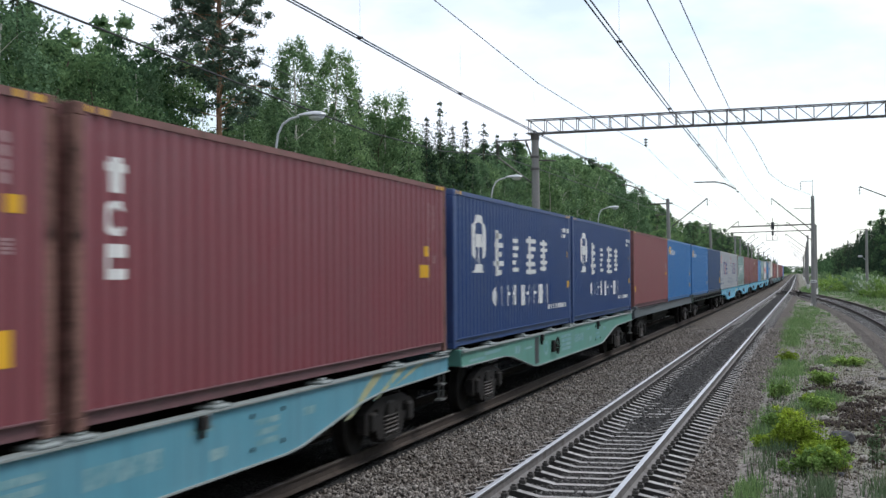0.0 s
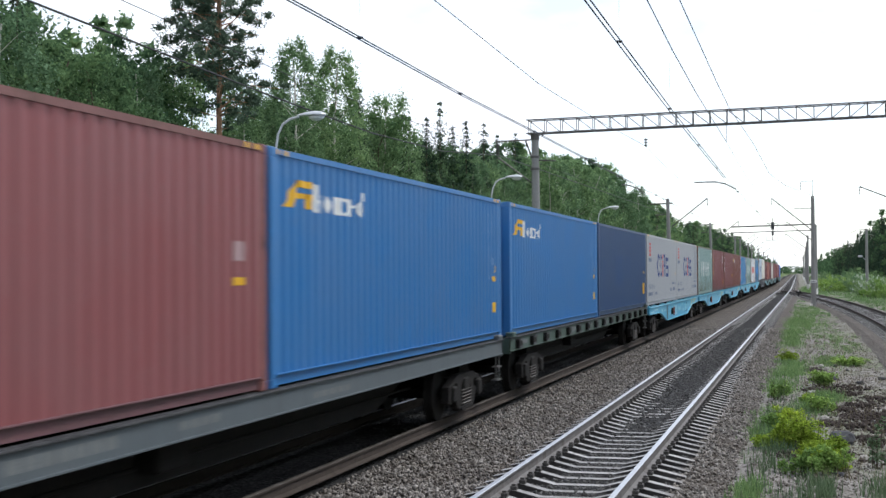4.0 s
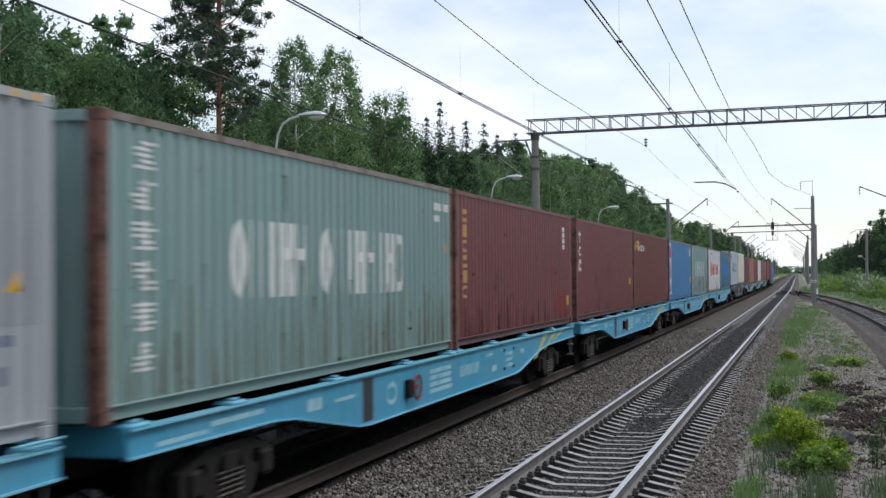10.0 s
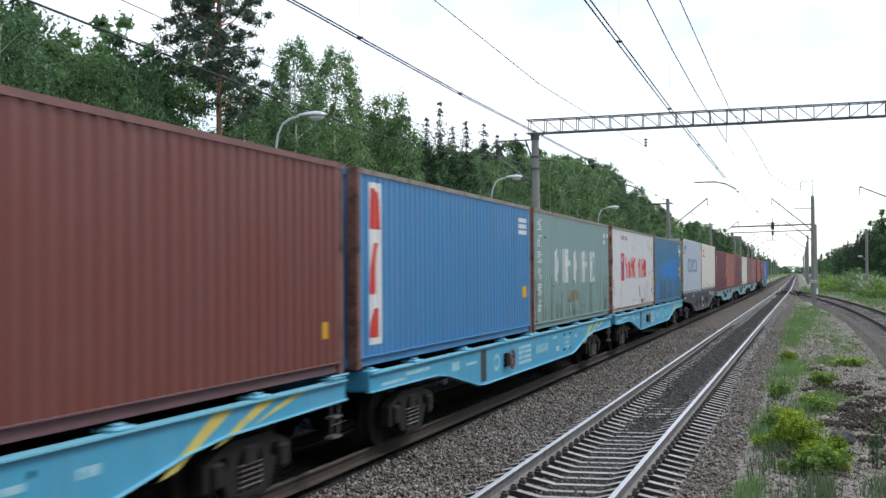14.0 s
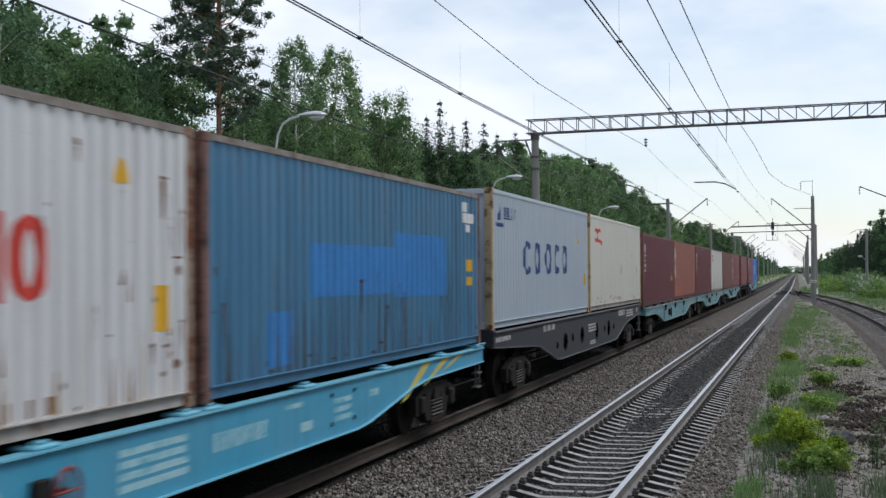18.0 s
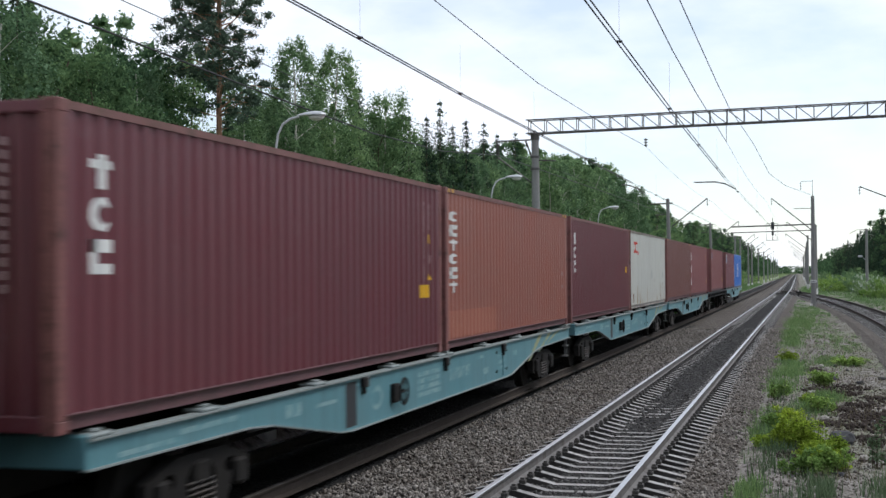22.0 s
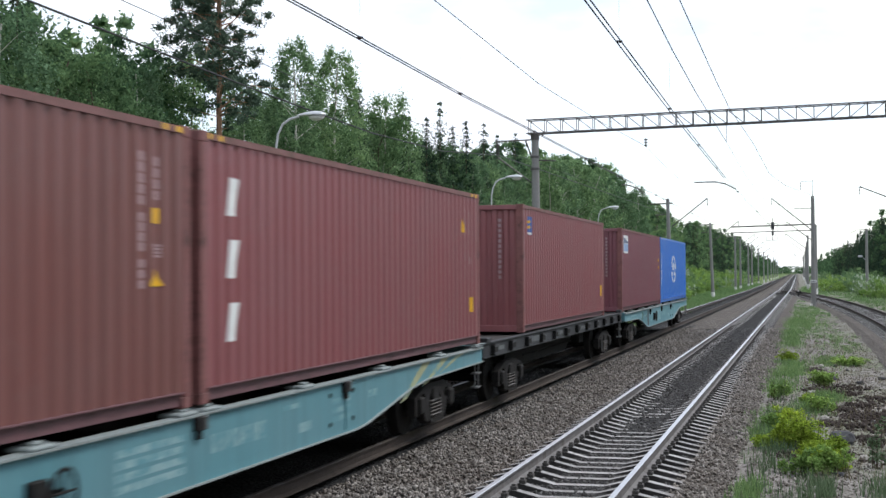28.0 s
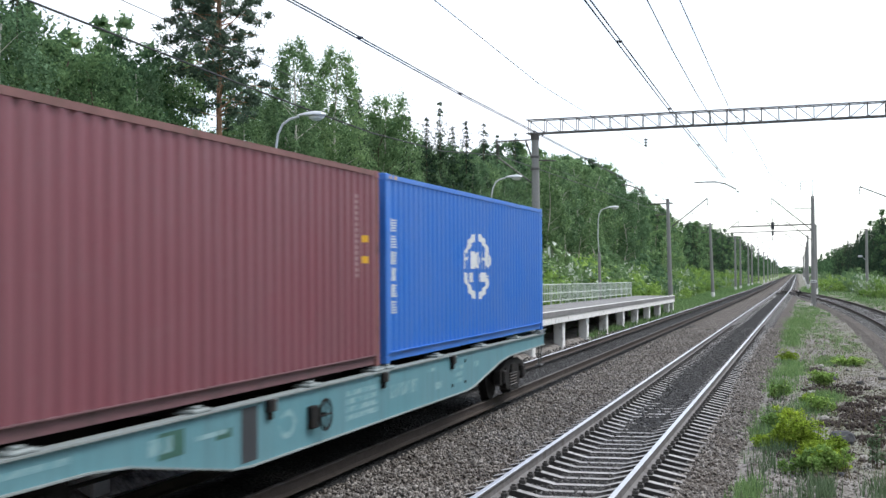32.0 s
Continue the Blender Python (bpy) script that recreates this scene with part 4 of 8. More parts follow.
    mark(c, "warning_label", rect(11.4, 11.6, 0.5, 0.72), M_YELLOW)
    c = container(175.17, low, blue2, rusty, "faded blue steel container with an upright white and red panel")
    mark(c, "panel", rect(0.56, 1.16, 0.32, 2.68), M_WHITE, "tall white panel")
    mark(c, "panel_shape", [[(0.62, 0.42), (1.0, 0.42), (1.0, 0.85), (0.75, 0.85)], [(0.62, 1.05), (0.85, 1.05), (1.0, 1.8), (0.75, 1.8)], [(0.66, 2.0), (1.06, 2.0), (1.0, 2.55), (0.70, 2.6)]], M_RED_MARK, "red shapes on the panel", lift=0.006)
    mark(c, "small_print", bars(3, 11.0, 11.8, 2.2, 2.6, 0.3, True), M_WHITE)
    mark(c, "warning_label", rect(11.3, 11.65, 0.8, 1.05), M_YELLOW)
    c = container(187.59, low, green, rusty, "weathered pale green steel container with white characters")
    green_line(c)
    mud = surface("dried_mud_smear", (0.24, 0.24, 0.18), 0.9, 0, 4, 0.35, 30, 0.1)
    mark(c, "mud_smear", [[(4.6, 0.6), (5.0, 0.55), (6.5, 0.6), (6.6, 0.75), (6.0, 0.9), (5.0, 0.85)]], mud, "smear of dried mud")
    rust_spots(c, 30, 5, dark_rust, size=0.7, ends=True)
    rust_spots(c, 40, 25, ochre_green, low=0.2, high=1.6, size=0.5, runs=0.9)
    grime_runs(c, 70, 84, ochre_green, high=1.3)
    c = container(200.41, low, white, rust_post, "rust-stained white steel container with red shapes")
    mark(c, "emblem", rect(2.25, 3.05, 1.9, 2.0) + rect(2.25, 3.05, 1.06, 1.16) + rect(2.25, 2.42, 1.16, 1.9) + rect(2.9, 3.05, 1.16, 1.9), M_RED_MARK, "red framed emblem")
    mark(c, "emblem", [[(2.42, 1.9), (2.56, 1.9), (2.66, 1.66), (2.76, 1.9), (2.9, 1.9), (2.75, 1.55), (2.75, 1.16), (2.56, 1.16), (2.56, 1.55)]], M_NAVY_MARK, "navy emblem figure")
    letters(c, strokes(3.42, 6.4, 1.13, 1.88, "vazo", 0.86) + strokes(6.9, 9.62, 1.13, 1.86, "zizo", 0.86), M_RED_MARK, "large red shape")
    mark(c, "small_print", bars(9, 2.22, 4.08, 2.46, 2.6, 0.3), M_PALE)
    rr = random.Random(9)
    for i in range(22):
        y = rr.uniform(0.4, 11.8)
        h = rr.uniform(0.1, 0.5)
        z = rr.choice((0.17, 0.17, rr.uniform(0.5, 2.0)))
        mark(c, "rust_run", [[(y, z), (y + rr.uniform(0.02, 0.07), z), (y + 0.04, z + h)]], rust_run)
    for i in range(6):
        mark(c, "rust_run", rect(7.9 + i * 0.32, 8.02 + i * 0.32, 0.19, 0.34), rust_run)
    mark(c, "warning_label", rect(11.35, 11.65, 0.8, 1.25), M_YELLOW)
    rust_spots(c, 46, 6, rust_run, size=0.7, ends=True)
    rust_spots(c, 22, 16, dark_rust, size=0.6)
    grime_runs(c, 26, 72, ochre, high=1.1)
    mark(c, "warning_label", [[(10.6, 2.2), (10.9, 2.2), (10.75, 2.45)]], M_YELLOW)
    c = container(212.83, low, blue3, rusty, "grimy blue steel container with bright repainted patches")
    for a, b, z0, z1 in ((6.8, 9.72, 0.98, 1.98), (3.2, 6.8, 1.05, 1.75), (1.8, 2.6, 0.25, 0.9)):
        mark(c, "patch", rect(a, b, z0, z1), fresh_blue, "bright blue repainted patch")
    mark(c, "small_print", rect(10.95, 11.3, 2.48, 2.66) + rect(11.0, 11.83, 2.28, 2.46) + rect(11.1, 11.5, 2.11, 2.25), M_WHITE)
    mark(c, "warning_label", rect(11.2, 11.6, 1.38, 1.6), M_YELLOW)
    mark(c, "warning_label", rect(11.2, 11.6, 1.12, 1.28), M_YELLOW)
    rust_spots(c, 40, 7, dark_rust, high=1.4, size=0.8, runs=0.8)
    grime_runs(c, 58, 71, surface("brown_grime", (0.085, 0.095, 0.10), 0.85, 0, 5, 0.35, 40, 0.1), high=1.5)
    c = container(226.02, high, pale, rusty_cream, "pale blue-grey steel container with big navy loops")
    for a, b in ((3.15, 4.06), (4.36, 5.13), (5.70, 6.57), (6.88, 7.65), (7.98, 8.77)):
        mark(c, "printed_shape", ring((a + b) / 2, 1.485, (b - a) / 2, 0.385, (b - a) * 0.3, 40 if a in (3.15, 6.88) else 0, 320 if a in (3.15, 6.88) else 360, 18, wz=0.1), M_NAVY_MARK, "navy loop")
    mark(c, "emblem", [[(0.62, 2.24), (0.9, 2.24), (0.86, 2.62)]] + rect(0.45, 1.12, 2.1, 2.18), M_NAVY_MARK)
    for i in range(4):
        mark(c, "character", glyph_block(1.14 + i * 0.33, 1.41 + i * 0.33, 2.27, 2.53, 80 + i), M_NAVY_MARK)
    mark(c, "warning_label", rect(11.34, 11.7, 0.8, 1.1), M_YELLOW)
    mark(c, "warning_label", [[(10.4, 1.95), (10.75, 1.95), (10.58, 2.15)]], M_YELLOW)
    for s, z in ((238.46, high), (289.17, low)):
        c = container(s, z, cream if z == high else cream_rusty, rusty_cream if z == high else rusty, "cream white steel container with a small red logo")
        mark(c, "logo", ring(1.41, 2.26, 0.31, 0.23, 0.14, wz=0.09) + ring(1.95, 2.26, 0.31, 0.23, 0.14, 40, 320, wz=0.09) + rect(2.18, 2.5, 2.0, 2.12), M_RED_MARK, "red looped logo")
        touch = surface("grey_touch_up_paint", (0.45, 0.46, 0.44), 0.6, 0, 2, 0.15, 30, 0.05)
        mark(c, "patch", rect(6.6, 7.0, 1.1, 1.4), touch, "greyish touched-up patch")
        mark(c, "patch", rect(11.0, 11.25, 1.1, 1.35), touch, "greyish touched-up patch")
        rust_spots(c, 12 if z == high else 30, 8 + int(s), rust_run, high=2.0 if z == high else 1.2, size=0.7)
        if z == high:
            rust_spots(c, 60, 77, ochre, low=0.18, high=0.5, size=0.9)
        else:
            grime_runs(c, 34, 73, ochre, high=0.9)
    for s, lab in ((251.54, "plum red steel container with upright white shapes"), (276.76, "plum red steel container with white shapes and yellow labels")):
        c = container(s, low, plum, red_post, lab)
        stacked_lettering(c, 0.6, 0.98, 1.36, 2.50)
        stickers(c, right=s < 260, top=False)
        end_print(c)
        if s > 260:
            mark(c, "warning_label", rect(11.05, 11.5, 1.32, 1.54), M_YELLOW)
    c = container(264.01, low, orange, red_post, "orange-brown steel container with upright white shapes")
    stacked_lettering(c, 0.37, 0.82, 1.0, 2.51, M_WHITE, 6, 2)
    mark(c, "patch", rect(0.35, 3.99, 0.2, 0.68), surface("lighter_orange_repaint", (0.40, 0.15, 0.105), 0.5, 0, 1.5, 0.15, 30, 0.05), "lighter repainted patch")
    stickers(c, right=False)
    print_columns(c)
    mark(c, "label", rect(11.35, 11.6, 1.27, 1.37) + rect(11.35, 11.6, 0.95, 1.03), M_PALE, "small faded labels")
    c = container(302.14, low, paint("dull_maroon_container_paint", (0.185, 0.066, 0.057), 0.3, 0.25), red_post, "dull brown-red steel container with pale printed blocks")
    stickers(c, big=False)
    c = container(314.56, low, pinkish, red_post, "faded red steel container with three white panels")
    for z in (0.62, 1.31, 1.99):
        mark(c, "panel", [[(0.70, z), (0.95, z), (1.01, z + 0.42), (0.74, z + 0.42)]], M_WHITE, "slanted white panel")
    mark(c, "warning_label", rect(11.4, 11.75, 0.62, 0.9), M_YELLOW)
    stickers(c, right=False)
    print_columns(c)
    mark(c, "warning_label", [[(10.95, 2.1), (11.1, 2.1), (11.02, 2.35)]], M_YELLOW, "yellow warning triangle")
    c = container(330.83, low + 0.02, pinkish, red_post, "faded red steel container standing alone on a flat wagon")
    mark(c, "label", rect(0.59, 1.05, 2.19, 2.61), M_NAVY_LABEL, "blue company label with yellow bars")
    mark(c, "label_bar", rect(0.62, 1.02, 2.2, 2.25), M_WHITE, lift=0.006)
    for z in (2.33, 2.45):
        mark(c, "label_bar", [[(0.68, z), (0.98, z + 0.03), (0.98, z + 0.09), (0.68, z + 0.06)]], M_YELLOW, lift=0.006)
    mark(c, "warning_label", rect(11.4, 11.8, 0.61, 0.94), M_YELLOW)
    print_columns(c)
    end_print(c)
    c = container(347.2, low, tail, red_post, "plum red steel container with a pale company label")
    mark(c, "label", rect(0.48, 1.78, 2.01, 2.63), M_WHITE, "white and blue company label")
    mark(c, "label", rect(0.56, 1.70, 2.08, 2.34), M_LABEL_BLUE, lift=0.006)
    mark(c, "label", [[(0.6, 2.36), (1.66, 2.36), (1.66, 2.42), (0.75, 2.56)]], M_SLATE_MARK, lift=0.006)
    mark(c, "warning_label", rect(11.5, 11.75, 1.5, 1.6), M_YELLOW)
    mark(c, "warning_label", rect(11.5, 11.75, 1.8, 1.9), M_YELLOW)
    mark(c, "small_print", bars(15, 11.2, 11.3, 1.3, 2.5, 0.35, True) + bars(12, 11.42, 11.5, 1.5, 2.5, 0.4, True), M_PALE)
    end_print(c, False)
    c = container(359.71, low, royal, royal, "royal blue steel container with a white round emblem")
    for a in (25, 100, 205, 280):
        mark(c, "emblem_arc", ring(5.8, 1.475, 1.05, 0.64, 0.22, a, a + 55, 5, wz=0.14), M_WHITE, "white arc of a round emblem")
    letters(c, strokes(4.78, 6.95, 1.43, 1.76, "nbono", 0.85) + strokes(4.85, 6.8, 1.18, 1.36, "nhinbn", 0.85), M_WHITE)
    for i in range(6):
        mark(c, "character", glyph_block(0.26, 0.56, 0.74 + i * 0.25, 0.94 + i * 0.25, 90 + i), M_WHITE)
    mark(c, "corner_stripe", rect(0.2, 0.6, TALL - 0.078, TALL - 0.02), M_YELLOW, lift=0.012)


build_containers()


# ---- wagons ----
def plate(outline, holes, x0, x1):
    """An upright plate of outline (y, z) with oval holes (y, z, ry, rz), from x0 to x1."""
    bm = bmesh.new()
    loops = [outline] + [[(y + ry * math.cos(2 * math.pi * i / 14), z + rz * math.sin(2 * math.pi * i / 14)) for i in range(14)] for y, z, ry, rz in holes]
    edges = []
    for lp in loops:
        vs = [bm.verts.new((x1, a, b)) for a, b in lp]
        edges += [bm.edges.new((vs[i], vs[(i + 1) % len(vs)])) for i in range(len(vs))]
    bmesh.ops.triangle_fill(bm, use_beauty=True, edges=edges)
    fs = bm.faces[:]
    r = bmesh.ops.extrude_face_region(bm, geom=fs)
    for v in r["geom"]:
        if isinstance(v, bmesh.types.BMVert):
            v.co.x = x0
    bmesh.ops.recalc_face_normals(bm, faces=bm.faces[:])
    return bm


def flange(line, x0, x1, thick):
    """A strip of steel that follows the line (y, z) along the edge of a plate."""
    verts, faces = [], []
    for y, z in line:
        verts += [(x0, y, z), (x1, y, z), (x1, y, z + thick), (x0, y, z + thick)]
    for i in range(len(line) - 1):
        a, b = i * 4, i * 4 + 4
        faces += [(a + k, a + (k + 1) % 4, b + (k + 1) % 4, b + k) for k in range(4)]
    n = len(verts)
    faces += [(0, 3, 2, 1), (n - 4, n - 3, n - 2, n - 1)]
    return faces, verts


def strip(line, x0, x1, thick):
    f, v = flange(line, x0, x1, thick)
    return mesh_of("flange", v, f)


def wheelset_mesh():
    bm = bmesh.new()
    for s in (-1, 1):
        x = s * 0.79
        rod(bm, (x - 0.065, 0, 0), (x + 0.065, 0, 0), 0.475, 0.475, 28)
        rod(bm, (x - s * 0.065, 0, 0), (x - s * 0.095, 0, 0), 0.505, 0.505, 28)
        rod(bm, (x + s * 0.065, 0, 0), (x + s * 0.09, 0, 0), 0.36, 0.2, 20)
        rod(bm, (x + s * 0.06, 0, 0), (x + s * 0.30, 0, 0), 0.10, 0.09, 12)
        for i in range(3):
            a = i * 2.094
            box(bm, x + s * 0.29 - 0.012, x + s * 0.29 + 0.03, 0.05 * math.cos(a) - 0.015, 0.05 * math.cos(a) + 0.015, 0.05 * math.sin(a) - 0.015, 0.05 * math.sin(a) + 0.015)
    rod(bm, (-0.8, 0, 0), (0.8, 0, 0), 0.085, 0.085, 12)
    return to_mesh("wheelset", bm)


def side_frame_mesh(s):
    """The cast side frame of a bogie: two arms over the axle boxes, window with springs in the middle."""
    top = [(-1.22, 0.62), (-0.95, 0.70), (-0.55, 0.80), (0.55, 0.80), (0.95, 0.70), (1.22, 0.62), (1.22, 0.34), (1.05, 0.30), (0.80, 0.46), (0.62, 0.22), (0.40, 0.14), (-0.40, 0.14), (-0.62, 0.22), (-0.80, 0.46), (-1.05, 0.30), (-1.22, 0.34)]
    bm = plate(top, [(0, 0.46, 0.36, 0.27), (-0.72, 0.57, 0.13, 0.09), (0.72, 0.57, 0.13, 0.09)], s * 0.98, s * 1.12)
    for y in (-0.925, 0.925):
        box(bm, s * 0.95 if s > 0 else s * 1.18, s * 1.18 if s > 0 else s * 0.95, y - 0.14, y + 0.14, 0.34, 0.62, bevel=0.03)
    box(bm, min(s * 0.96, s * 1.16), max(s * 0.96, s * 1.16), -0.42, 0.42, 0.13, 0.20, bevel=0.01)
    return to_mesh("side_frame", bm)


def spring_mesh():
    bm = bmesh.new()
    turns, n = 5, 8
    pts = [(0.1 * math.cos(2 * math.pi * i / n), 0.1 * math.sin(2 * math.pi * i / n), 0.20 + 0.30 * i / (turns * n)) for i in range(turns * n + 1)]
    tube(bm, pts, 0.02, 4)
    return to_mesh("spring", bm)


W_MESH = {"wheels": wheelset_mesh(), "frame_r": side_frame_mesh(1), "frame_l": side_frame_mesh(-1), "spring": spring_mesh(),
          "bolster": to_mesh("bolster", boxes((-1.15, 1.15, -0.2, 0.2, 0.46, 0.72), (-0.2, 0.2, -0.25, 0.25, 0.7, 0.95), bevel=0.03)),
          "coupler": None}
bm = boxes((-0.1, 0.1, -0.62, 0.1, 0.94, 1.12), (-0.2, 0.2, -0.75, -0.45, 0.88, 1.16), bevel=0.03)
W_MESH["coupler"] = to_mesh("coupler", bm)
WAGONS, WHEELS = [], []


def bogie(wagon, y, start):
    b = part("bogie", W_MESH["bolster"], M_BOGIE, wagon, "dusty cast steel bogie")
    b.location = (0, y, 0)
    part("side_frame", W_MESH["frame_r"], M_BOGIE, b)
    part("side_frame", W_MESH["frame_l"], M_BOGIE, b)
    for s in (-1, 1):
        for dy in (-0.22, 0.0, 0.22):
            part("spring", W_MESH["spring"], M_SPRING, b).location = (s * 1.06, dy, 0)
    for dy in (-0.925, 0.925):
        w = part("wheelset", W_MESH["wheels"], M_BOGIE, wagon)
        w.location = (0, y + dy, 0.475)
        WHEELS.append((w, y + dy, start))


def step_frame(wagon, y):
    bm = bmesh.new()
    for dy in (-0.16, 0.16):
        rod(bm, (1.22, y + dy, 1.1), (1.22, y + dy * 0.8, 0.5), 0.016)
    for z in (0.5, 0.76):
        box(bm, 1.14, 1.27, y - 0.15, y + 0.15, z - 0.015, z + 0.015)
    part("step", bm, M_STEP, wagon)


def fish_belly(start, mat, pale, label, top=1.21, deep=0.50, shallow=0.93, end_z=0.95, lugs=True, holes=(), y_end=24.66, y_start=0.42):
    lug = pale
    w = empty("container_wagon", Matrix.Translation((TRACK_FAR, start, 0)), label, "freight wagon", "wagons of the train")
    y0 = y_start
    low = [(y0, end_z), (3.9, shallow), (4.6, shallow - 0.05), (6.9, deep + 0.03), (7.4, deep), (17.2, deep), (17.7, deep + 0.03), (19.9, shallow - 0.09), (20.8, shallow - 0.02), (y_end, end_z)]
    for s in (1, -1):
        x0, x1 = sorted((s * 1.225, s * 1.243))
        part("side_sill", plate([(y0, top), *low, (y_end, top)], holes, x0, x1), mat, w)
        a, b = sorted((s * 1.13, s * 1.29))
        part("flange", strip([(y0 + 0.03, top), (y_end - 0.03, top)], a, b, 0.022), pale, w, "pale worn top edge")
        part("flange", strip(low, a + (0.03 if s < 0 else 0.06), b - (0.06 if s < 0 else 0.01), 0.018), pale, w, "pale lower edge")
    for y, k in ((y0, 1), (y_end, -1)):
        part("end_beam", boxes((-1.24, 1.24, min(y, y + k * 0.25), max(y, y + k * 0.25), end_z + 0.01, top + 0.06), bevel=0.02), mat, w)
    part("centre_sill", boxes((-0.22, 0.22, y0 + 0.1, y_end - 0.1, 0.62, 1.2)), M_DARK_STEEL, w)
    for y in np.arange(1.2, y_end - 0.8, 2.45):
        part("cross_member", boxes((-1.22, 1.22, y - 0.08, y + 0.08, top - 0.3, top - 0.03)), M_DARK_STEEL, w)
    if lugs:
        for y in (0.66, 2.9, 6.15, 9.4, 12.05, 12.6, 15.4, 18.6, 21.8, 24.4):
            for s in (1, -1):
                x0, x1 = sorted((s * 1.02, s * 1.27))
                part("container_lug", boxes((x0, x1, y - 0.2, y + 0.2, top + 0.018, top + 0.062), bevel=0.015), lug, w)
                part("lock_pin", boxes((x0 + 0.09, x1 - 0.05, y - 0.07, y + 0.07, top + 0.06, top + 0.092), bevel=0.012), lug, w)
    for s in (1, -1):
        bm = bmesh.new()
        tube(bm, [(s * 1.24, y_end - 0.75, top + 0.02), (s * 1.3, y_end - 0.75, top + 0.10), (s * 1.3, y_end - 0.05, top + 0.10), (s * 1.24, y_end - 0.05, top + 0.02)], 0.014)
        part("grab_rail", bm, pale, w)
    finish_wagon(w, y0, y_end, start, 2.95, 21.75)
    return w


def finish_wagon(w, y0, y1, start, b1, b2):
    bogie(w, b1, start)
    bogie(w, b2, start)
    step_frame(w, y1 - 0.35)
    part("coupler", W_MESH["coupler"], M_DARK_STEEL, w).location = (0, y0 + 0.3, 0)
    c = part("coupler", W_MESH["coupler"], M_DARK_STEEL, w)
    c.location, c.rotation_euler = (0, y1 - 0.3, 0), (0, 0, math.pi)
    bm = boxes((0.3, 0.7, 10.5, 11.3, 0.55, 0.9), (-0.7, -0.2, 13.2, 14.4, 0.55, 0.95), bevel=0.03)
    rod(bm, (0.45, 3.5, 0.62), (0.45, 20.5, 0.62), 0.025)
    part("brake_gear", bm, M_DARK_STEEL, w)
    WAGONS.append((w, start))


def sill_print(w, polys, mat, name="small_print", label="", x=1.2455):
    verts, faces = [], []
    for p in polys:
        k = len(verts)
        verts += [(x, a, b) for a, b in p]
        faces.append(tuple(range(k, k + len(p))))
    tagged(part(name, mesh_of(name, verts, faces), mat, w, label), kind="stuff" if name in ("small_print", "printed_bar") else "")


def belly_marks(w, mat, chevrons, seed):
    r = random.Random(seed)
    sill_print(w, rect(7.15, 7.6, 0.56, 1.17), M_BLACK, "panel", "black inspection panel")
    plain = mat.name.startswith("worn")
    sill_print(w, bars(4, 10.6, 12.0, 0.66, 1.1, 0.35, True), mat)
    sill_print(w, bars(8, 12.6, 14.1, 0.78, 0.98, 0.36), mat, "printed_bar", "row of faint pale bars")
    sill_print(w, rect(5.0, 5.5, 0.92, 1.08) + rect(2.2, 3.6, 1.06, 1.12) + rect(1.0, 2.2, 1.0, 1.05) + rect(6.0, 6.8, 0.95, 1.0), mat)
    sill_print(w, bars(3, 16.3, 17.0, 0.7, 1.05, 0.4, True) + rect(17.8, 18.2, 0.9, 1.0) + rect(15.1, 15.5, 0.7, 0.82) + rect(14.6, 15.2, 1.02, 1.08), mat)
    sill_print(w, ring(8.5, 0.86, 0.28, 0.18, 0.08, n=10), mat, "emblem", "pale round emblem")
    if chevrons:
        sill_print(w, [[(a, 0.62 + (a - 19.0) * 0.13), (a + 0.35, 0.665 + (a - 19.0) * 0.13), (a + 1.75, 1.2), (a + 1.25, 1.2)] for a in (19.3, 20.5, 21.5)], chevrons, "chevron", "yellow slanted stripes")
    bm = bmesh.new()
    rod(bm, (1.245, 9.6, 0.86), (1.33, 9.6, 0.86), 0.03)
    tube(bm, [(1.33, 9.6 + 0.2 * math.cos(k * math.pi / 6), 0.86 + 0.2 * math.sin(k * math.pi / 6)) for k in range(13)], 0.018)
    for k in range(4):
        rod(bm, (1.33, 9.6, 0.86), (1.33, 9.6 + 0.2 * math.cos(k * math.pi / 2), 0.86 + 0.2 * math.sin(k * math.pi / 2)), 0.012)
    part("brake_wheel", bm, M_DARK_STEEL if plain else M_DULL_RED, w, "hand brake wheel")
    part("brake_box", boxes((1.244, 1.32, 9.15, 9.4, 0.72, 1.0), bevel=0.01), M_DARK_STEEL, w)
    for y in (16.2, 17.1):
        for z in (0.68, 1.06):
            bm = bmesh.new()
            rod(bm, (1.243, y, z), (1.26, y, z), 0.03)
            part("bolt", bm, M_DARK_STEEL, w)


M_WORN_EDGE = surface("worn_dusty_edge", (0.085, 0.086, 0.09), 0.7, 0, 4, 0.3, 30, 0.1, 0.01, (0.035, 0.036, 0.04), (0.45, 0.65))


def gussets(w, ys):
    """Grimy hooks under the top flange, each with a worn pale tab."""
    for y in ys:
        part("hook", boxes((1.244, 1.31, y - 0.14, y + 0.04, 1.06, 1.205), (1.244, 1.29, y - 0.08, y + 0.02, 0.97, 1.07), bevel=0.012), M_DARK_STEEL, w)
        part("hook_tab", boxes((1.244, 1.30, y + 0.05, y + 0.12, 1.06, 1.205), bevel=0.01), M_STEP, w)


